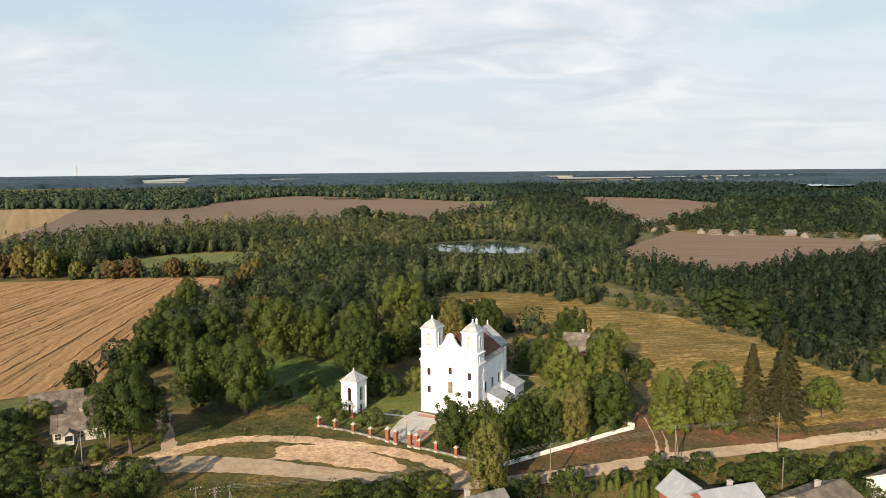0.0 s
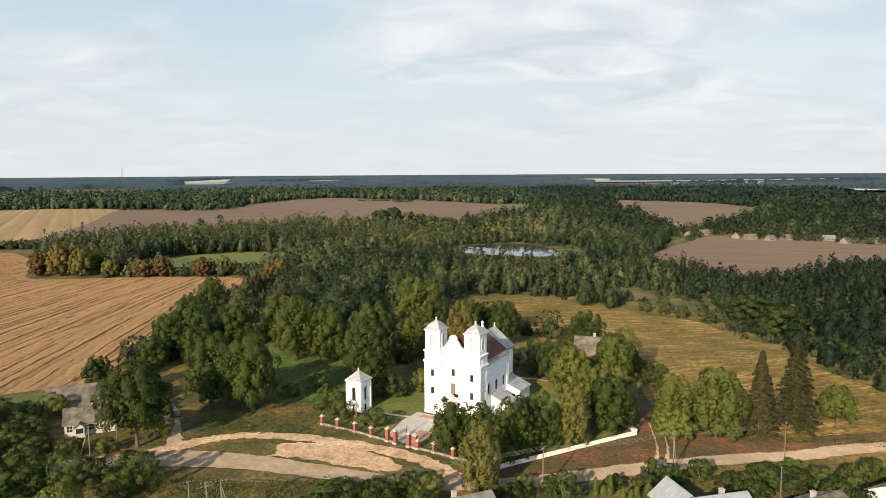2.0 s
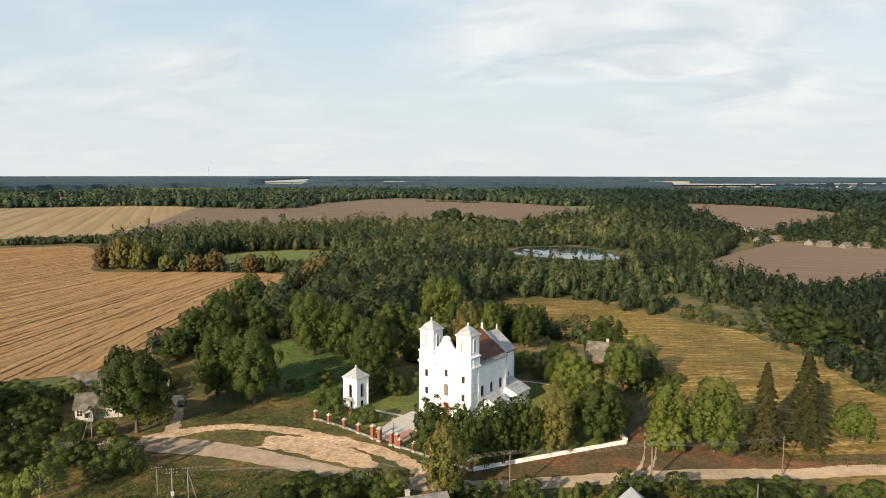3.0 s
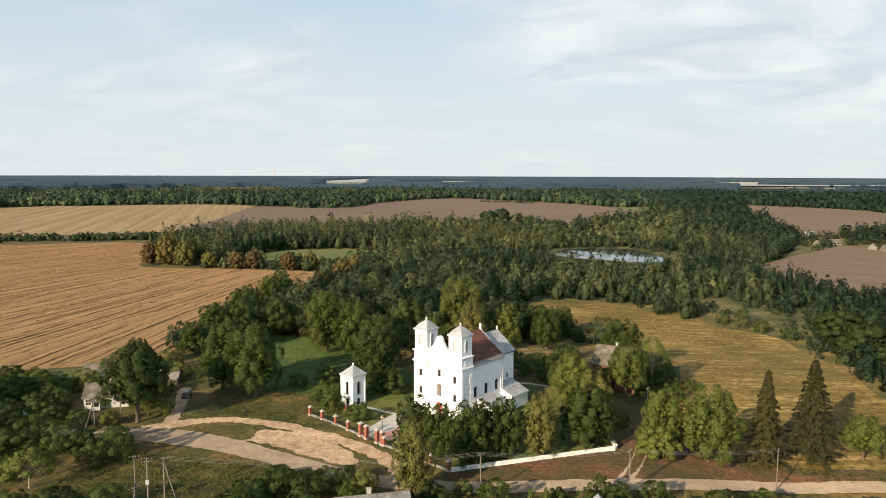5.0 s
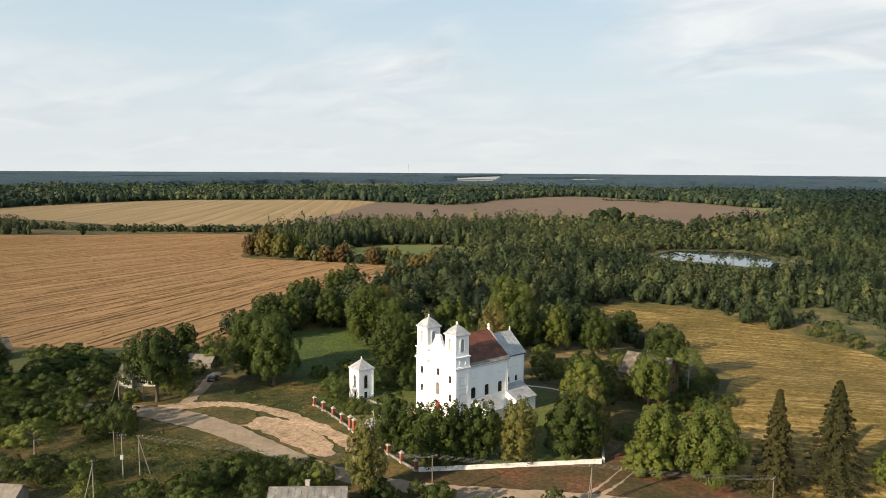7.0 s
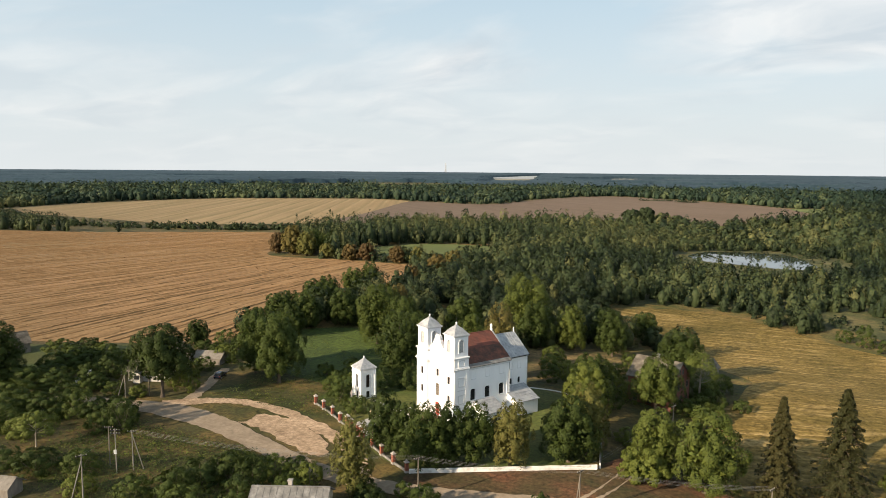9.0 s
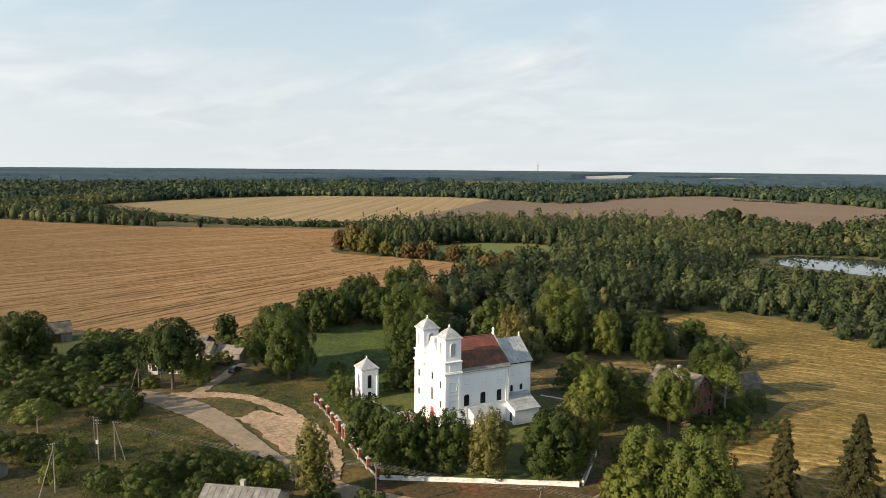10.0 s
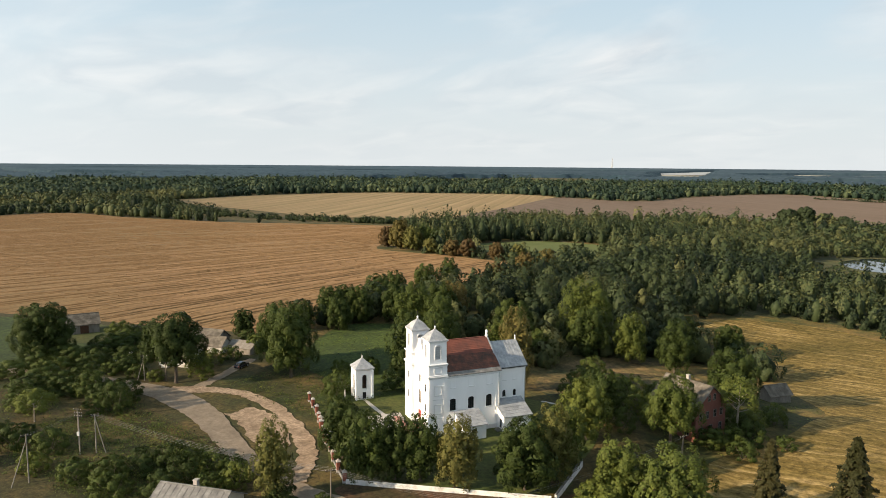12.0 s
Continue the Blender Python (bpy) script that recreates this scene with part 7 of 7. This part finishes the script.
def wood(name, near, far, spacing, n_leaf, leaf, h_range, mat, label, seed, conifers=0.15, body=(6, 4, 0.8), point=0.0):
    """Joined trees on all wooded land between two distances."""
    rng = np.random.default_rng(seed)
    x, y = np.meshgrid(np.arange(-far, far, spacing), np.arange(-100, far, spacing))
    x, y = x.ravel(), y.ravel()
    x = x + rng.uniform(-0.42, 0.42, x.size) * spacing
    y = y + rng.uniform(-0.42, 0.42, y.size) * spacing
    d = np.hypot(x - 30, y - 10)
    ok = (d >= near) & (d < far) & seen_wedge(x, y)
    x, y = x[ok], y[ok]
    for area in OPEN_CURVES:
        keep = ~inside(area, x, y)
        x, y = x[keep], y[keep]
    protos = [broadleaf(rng, n_leaf, int(min(11 + 2 * j, 5 + n_leaf / 16)), 0.03, core=n_leaf // 10) for j in range(9)] + [conifer(rng, n_leaf, layers=6, power=0.5) for _ in range(4)]
    for p, d in protos[1:9:2]:
        p[:, :2] *= (1 - point * np.clip((p[:, 2:] - 0.3) / 0.7, 0, 1))
    # light models each crown as one round body
    protos = [(p, unit(0.45 * d + unit(p - np.array((0, 0, 0.35))))) for p, d in protos]
    shells = [shell(rng, *body, cone=j > 8) for j in range(13)]
    stand = patches(x, y, 60, seed + 5)
    # thin places leave dark gaps
    keep = rng.uniform(0, 1, x.size) > 0.12 * (1 - smooth((x - 70) / 40))
    x, y, stand = x[keep], y[keep], stand[keep]
    kind = np.where(rng.uniform(0, 1, x.size) < conifers * 2 * stand * smooth((x - 10) / 40), rng.integers(9, 13, x.size), rng.integers(0, 9, x.size))
    h = rng.uniform(*h_range, x.size) * (0.6 + 0.6 * patches(x, y, 45, seed + 9))
    # a tall belt beside the stubble, low growth before the pasture and in the valley
    h = h * (1 + 0.75 * (1 - smooth((x + 195) / 25)) * smooth((y - 300) / 30) * (1 - smooth((y - 420) / 60)) * smooth((x + 340) / 30) - 0.25 * smooth((x + 185) / 15) * (1 - smooth((x + 105) / 15)) * (1 - smooth((y - 360) / 10)))
    h = h * (1 - 0.3 * (1 - smooth((x + 55) / 25)) * smooth((y - 215) / 25) * (1 - smooth((y - 335) / 15)))
    east = smooth((x - 75 - 0.1 * (y - 200)) / 60) * (1 - smooth((y - 520) / 120))
    h = h * (1 - 0.25 * east * (1 - smooth((y - 300) / 60)) + 0.1 * east * smooth((y - 300) / 60))
    for k in (0.95, 0.88, 0.81, 0.75, 0.7):
        h = np.where(inside([(p[0] * k, p[1] * k) for p in LAKE_AREA], x, y), h * 0.4, h)
    big = np.exp(rng.normal(0, 0.3, x.size))
    h = h * np.clip(big, 0.62, 1.45) ** 0.6
    r = np.where(kind < 9, spacing * 0.58 * np.clip(big, 0.5, 1.7), h * rng.uniform(0.3, 0.4, x.size))
    h = np.where(kind < 9, h, h * 0.72)
    r = np.minimum(r * (1 - 0.15 * east), h * 0.6)
    # sunlight put into the tint: golden growth past the pond, far western woods
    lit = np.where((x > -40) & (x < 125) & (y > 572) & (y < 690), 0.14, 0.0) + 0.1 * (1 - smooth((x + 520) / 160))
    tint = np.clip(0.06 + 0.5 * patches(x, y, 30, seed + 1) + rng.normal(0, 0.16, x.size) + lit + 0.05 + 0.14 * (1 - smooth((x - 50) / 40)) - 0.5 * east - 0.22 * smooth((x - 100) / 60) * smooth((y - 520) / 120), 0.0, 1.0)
    gold = rng.uniform(0, 1, x.size) < 0.03 * (1 - smooth((x - 20) / 40))
    tint = np.where(gold, np.clip(tint + 0.35, 0, 1), tint)
    tint = np.where((kind >= 9) & (rng.uniform(0, 1, x.size) < 0.5), tint * 0.5, tint)
    z = height(x, y)
    Q, N, T = [], [], []
    for k, (p, nrm) in enumerate(protos):
        sel = np.nonzero(kind == k)[0]
        if not len(sel):
            continue
        a = rng.uniform(0, 2 * math.pi, len(sel))
        ca, sa = np.cos(a)[:, None], np.sin(a)[:, None]
        rs, hs, o = r[sel, None], h[sel, None], (x[sel, None], y[sel, None], z[sel, None])
        place = lambda v: np.stack([(v[:, 0] * ca - v[:, 1] * sa) * rs + o[0], (v[:, 0] * sa + v[:, 1] * ca) * rs + o[1], v[None, :, 2] * hs + o[2]], 2)
        turn = lambda v: np.stack([v[:, 0] * ca - v[:, 1] * sa, v[:, 0] * sa + v[:, 1] * ca, np.broadcast_to(v[:, 2], (len(sel), len(v)))], 2)
        # the closed inside of the crown, tinted darker to imitate shade in its gaps
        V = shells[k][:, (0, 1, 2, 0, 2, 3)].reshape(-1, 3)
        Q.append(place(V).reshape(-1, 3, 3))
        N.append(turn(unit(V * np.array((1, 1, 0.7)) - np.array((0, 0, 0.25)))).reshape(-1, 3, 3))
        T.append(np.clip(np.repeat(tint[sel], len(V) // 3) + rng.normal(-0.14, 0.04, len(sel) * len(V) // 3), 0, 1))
        q, m = leaf_tris(rng, place(p).reshape(-1, 3), turn(nrm).reshape(-1, 3), leaf, 1.0, 0.8)
        Q.append(q)
        N.append(np.repeat(m[:, None, :], 3, 1))
        T.append(np.repeat(tint[sel], n_leaf))
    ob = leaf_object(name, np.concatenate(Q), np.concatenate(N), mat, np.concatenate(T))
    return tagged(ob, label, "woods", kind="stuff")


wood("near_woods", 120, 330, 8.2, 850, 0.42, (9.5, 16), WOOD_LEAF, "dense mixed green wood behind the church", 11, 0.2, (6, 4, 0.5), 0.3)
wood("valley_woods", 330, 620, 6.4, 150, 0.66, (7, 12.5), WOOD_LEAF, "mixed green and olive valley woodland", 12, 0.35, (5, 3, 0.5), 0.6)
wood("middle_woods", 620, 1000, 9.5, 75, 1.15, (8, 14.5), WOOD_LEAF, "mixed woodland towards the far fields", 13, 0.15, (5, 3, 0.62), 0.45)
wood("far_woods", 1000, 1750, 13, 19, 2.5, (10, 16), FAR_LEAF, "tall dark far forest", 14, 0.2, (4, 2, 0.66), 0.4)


def scrub():
    """Bushes along the strip between the two stubble fields."""
    rng = np.random.default_rng(21)
    line = catmull([(-265, 490), (-310, 468), (-370, 438), (-450, 408), (-530, 402), (-620, 408), (-720, 400)], 30, False)
    pts = np.array(line)
    n = 430
    i = rng.integers(0, len(pts), n)
    c = pts[i] + rng.normal(0, 5.5, (n, 2))
    h = rng.uniform(1.5, 5.5, n) * np.where(pts[i][:, 0] < -520, 1.8, 1.0)
    Q = []
    for k in range(n):
        p, d = broadleaf(rng, 80, 5, 0.0)
        rr = h[k] * 0.6
        P = p * np.array((rr, rr, h[k])) + np.array((c[k, 0], c[k, 1], 0))
        Q.append(leaf_tris(rng, P, d, 0.75))
    ob = leaf_object("field_scrub", *(np.concatenate(q) for q in zip(*Q)), WOOD_LEAF, np.repeat(np.clip(rng.normal(0.4, 0.15, n), 0, 1), 80))
    tagged(ob, "scattered bushes between two stubble fields", "bushes", kind="stuff")


scrub()


def island_scrub():
    """Low weeds and bushes on the patches left in the ploughed field."""
    rng = np.random.default_rng(25)
    Q, T = [], []
    for cx, cy, a, b in ((-175, 1217, 27, 7), (-124, 1191, 18, 6)):
        for k in range(26):
            u, v = rng.uniform(-1, 1), rng.uniform(-0.7, 0.7)
            h = rng.uniform(1.0, 3.2)
            p, d = broadleaf(rng, 12, 4, 0.0)
            Q.append(leaf_tris(rng, p * np.array((h * 0.9, h * 0.9, h)) + np.array((cx + u * a, cy + v * b * (1 - u * u), float(height(cx, cy)) + 0.5)), d, 1.1))
            T.append(np.full(12, rng.uniform(0.1, 0.4)))
    tagged(leaf_object("island_scrub", *(np.concatenate(q) for q in zip(*Q)), WOOD_LEAF, np.concatenate(T)), "low dark scrub left standing in a ploughed field", "bushes", kind="stuff")


island_scrub()


def bank_scrub():
    """Low bushes and reeds round the pond and between the village houses."""
    rng = np.random.default_rng(29)
    Q, T = [], []
    for x0, x1, y0, y1, n, hmax in ((-20, 76, 446, 496, 150, 1.3), (-20, 80, 560, 592, 60, 5.0), (180, 390, 556, 735, 760, 7.0), (40, 130, 325, 352, 40, 4.0), (98, 130, 170, 310, 170, 3.6)):
        for k in range(n):
            x, y = rng.uniform(x0, x1), rng.uniform(y0, y1)
            if inside(POND_AREA, np.array([x]), np.array([y]))[0] or inside(OPEN_CURVES[4], np.array([x]), np.array([y]))[0] or inside(OPEN_CURVES[8], np.array([x]), np.array([y]))[0]:
                continue
            h = rng.uniform(1.0, hmax)
            p, d = broadleaf(rng, 60, 5, 0.0)
            P = p * np.array((h * 0.7, h * 0.7, h)) + np.array((x, y, float(height(x, y))))
            Q.append(leaf_tris(rng, P, d, 0.16 + 0.12 * h))
            T.append(np.full(60, np.clip(rng.normal(0.25, 0.14), 0, 1)))
    ob = leaf_object("bank_scrub", *(np.concatenate(q) for q in zip(*Q)), WOOD_LEAF, np.concatenate(T))
    tagged(ob, "low dark bushes on rough valley ground", "bushes", kind="stuff")


bank_scrub()


def undergrowth():
    """Tall weeds and seedlings scattered over rough ground near the road and gardens."""
    rng = np.random.default_rng(33)
    areas = [(-98, 62, 66, 50, 1900), (-12, 84, 80, 22, 700), (-52, 86, 50, 26, 2600), (50, 140, 44, 4, 200), (36, 111, 50, 7, 420), (14, 176, 40, 50, 420), (-75, 150, 60, 50, 700), (-50, 132, 34, 22, 700), (104, 160, 14, 120, 260)]
    Q, T = [], []
    for x0, y0, w, d, n in areas:
        x, y = x0 + rng.uniform(0, w, n), y0 + rng.uniform(0, d, n)
        keep = ~inside([(-5, 88), (10, 96), (12, 101), (4, 104), (-6, 98)], x, y)
        x, y = x[keep], y[keep]
        m = 9
        hh = rng.uniform(0.2, 0.95, len(x))
        P = np.stack([np.repeat(x, m) + rng.normal(0, 0.5, len(x) * m), np.repeat(y, m) + rng.normal(0, 0.5, len(x) * m), np.zeros(len(x) * m)], 1)
        P[:, 2] = height(P[:, 0], P[:, 1]) + rng.uniform(0.05, 1, len(P)) * np.repeat(hh, m)
        Q.append(leaf_tris(rng, P, np.tile(np.array((0.0, 0, 1)), (len(P), 1)), 0.17, 1.0, 0.3))
        T.append(np.repeat(np.clip(rng.normal(0.56, 0.27, len(x)), 0, 1), m))
    ob = leaf_object("weeds", *(np.concatenate(q) for q in zip(*Q)), LEAF, np.concatenate(T))
    tagged(ob, "rank green and yellow weeds in rough grass", "weeds", kind="stuff")


undergrowth()


def canopy(name, r0, r1, label, mat, h0, seed):
    """The far forest roof out to the horizon, broken by clearings."""
    rng = np.random.default_rng(seed)
    rad = [r0]
    while rad[-1] < r1:
        rad.append(rad[-1] * 1.008 + 3)
    rad = np.array(rad)
    az = np.radians(np.arange(-46, 84, 0.22))
    A, Rr = np.meshgrid(az, rad)
    X, Y = -np.sin(A) * Rr + 40, np.cos(A) * Rr + 20
    far = 1 - 0.9 * smooth((Rr - 2300) / 1600)
    Z = height(X, Y) + h0 * (0.92 + 0.45 * (patches(X, Y, 45, seed) - 0.5) * far) + rng.normal(0, 1.3, X.shape) * far
    clear = patches(X, Y, 260, seed + 3) + 0.2 * patches(X, Y, 70, seed + 4)
    gone = (clear > 0.86) & (Rr < 3600)
    for area in (LAKE_AREA, PALE_AREA, STRIP_AREA):
        for k in (1.0, 0.94, 0.88):
            gone |= inside([(p[0] * k, p[1] * k) for p in area], X, Y)
        # lower growth on this side of open land
        for k in (0.83, 0.78, 0.73):
            Z = np.where(inside([(p[0] * k, p[1] * k) for p in area], X, Y), height(X, Y) + 4, Z)
    Z = np.where(gone, height(X, Y) - 3, Z)
    Z[0] = height(X[0], Y[0]) - 1
    V = np.stack([X.ravel(), Y.ravel(), Z.ravel()], 1)
    nx = len(az)
    i = (np.arange(len(rad) - 1)[:, None] * nx + np.arange(nx - 1)[None, :]).ravel()
    me = raw_mesh(name, V, np.stack([i, i + nx, i + nx + 1, i + 1], 1))
    T = np.clip(0.3 + 0.5 * patches(X, Y, 120, seed + 6) + rng.normal(0, 0.12, X.shape), 0, 1).ravel()[i]
    me.attributes.new("tint", "FLOAT", "FACE").data.foreach_set("value", np.ascontiguousarray(T, np.float32))
    me.materials.append(mat)
    tagged(new(name, me), label, "forest", kind="stuff")


canopy("horizon_forest", 1760, 4600, "forest roof in haze-tinted blue-green stretching to the horizon", HORIZON_HAZE_LEAF, 13, 50)

# radio mast far off
ms = thing("radio_mast", -2050, 4000, 0, "tall thin distant lattice mast", "mast")
bm = bmesh.new()
for s in ((-1, -1), (1, -1), (1, 1), (-1, 1)):
    tube([(s[0] * 4, s[1] * 4, 0), (s[0] * 1.2, s[1] * 1.2, 70)], [0.9, 0.6], 4, bm)
for i in range(8):
    z = 5 + i * 8
    k = 4 - 2.8 * z / 70
    for a, b in (((-1, -1), (1, -1)), ((1, -1), (1, 1)), ((1, 1), (-1, 1)), ((-1, 1), (-1, -1))):
        tube([(a[0] * k, a[1] * k, z), (b[0] * k, b[1] * k, z + 6)], [0.4, 0.4], 4, bm)
part("lattice", bm, LIGHT_METAL, ms)
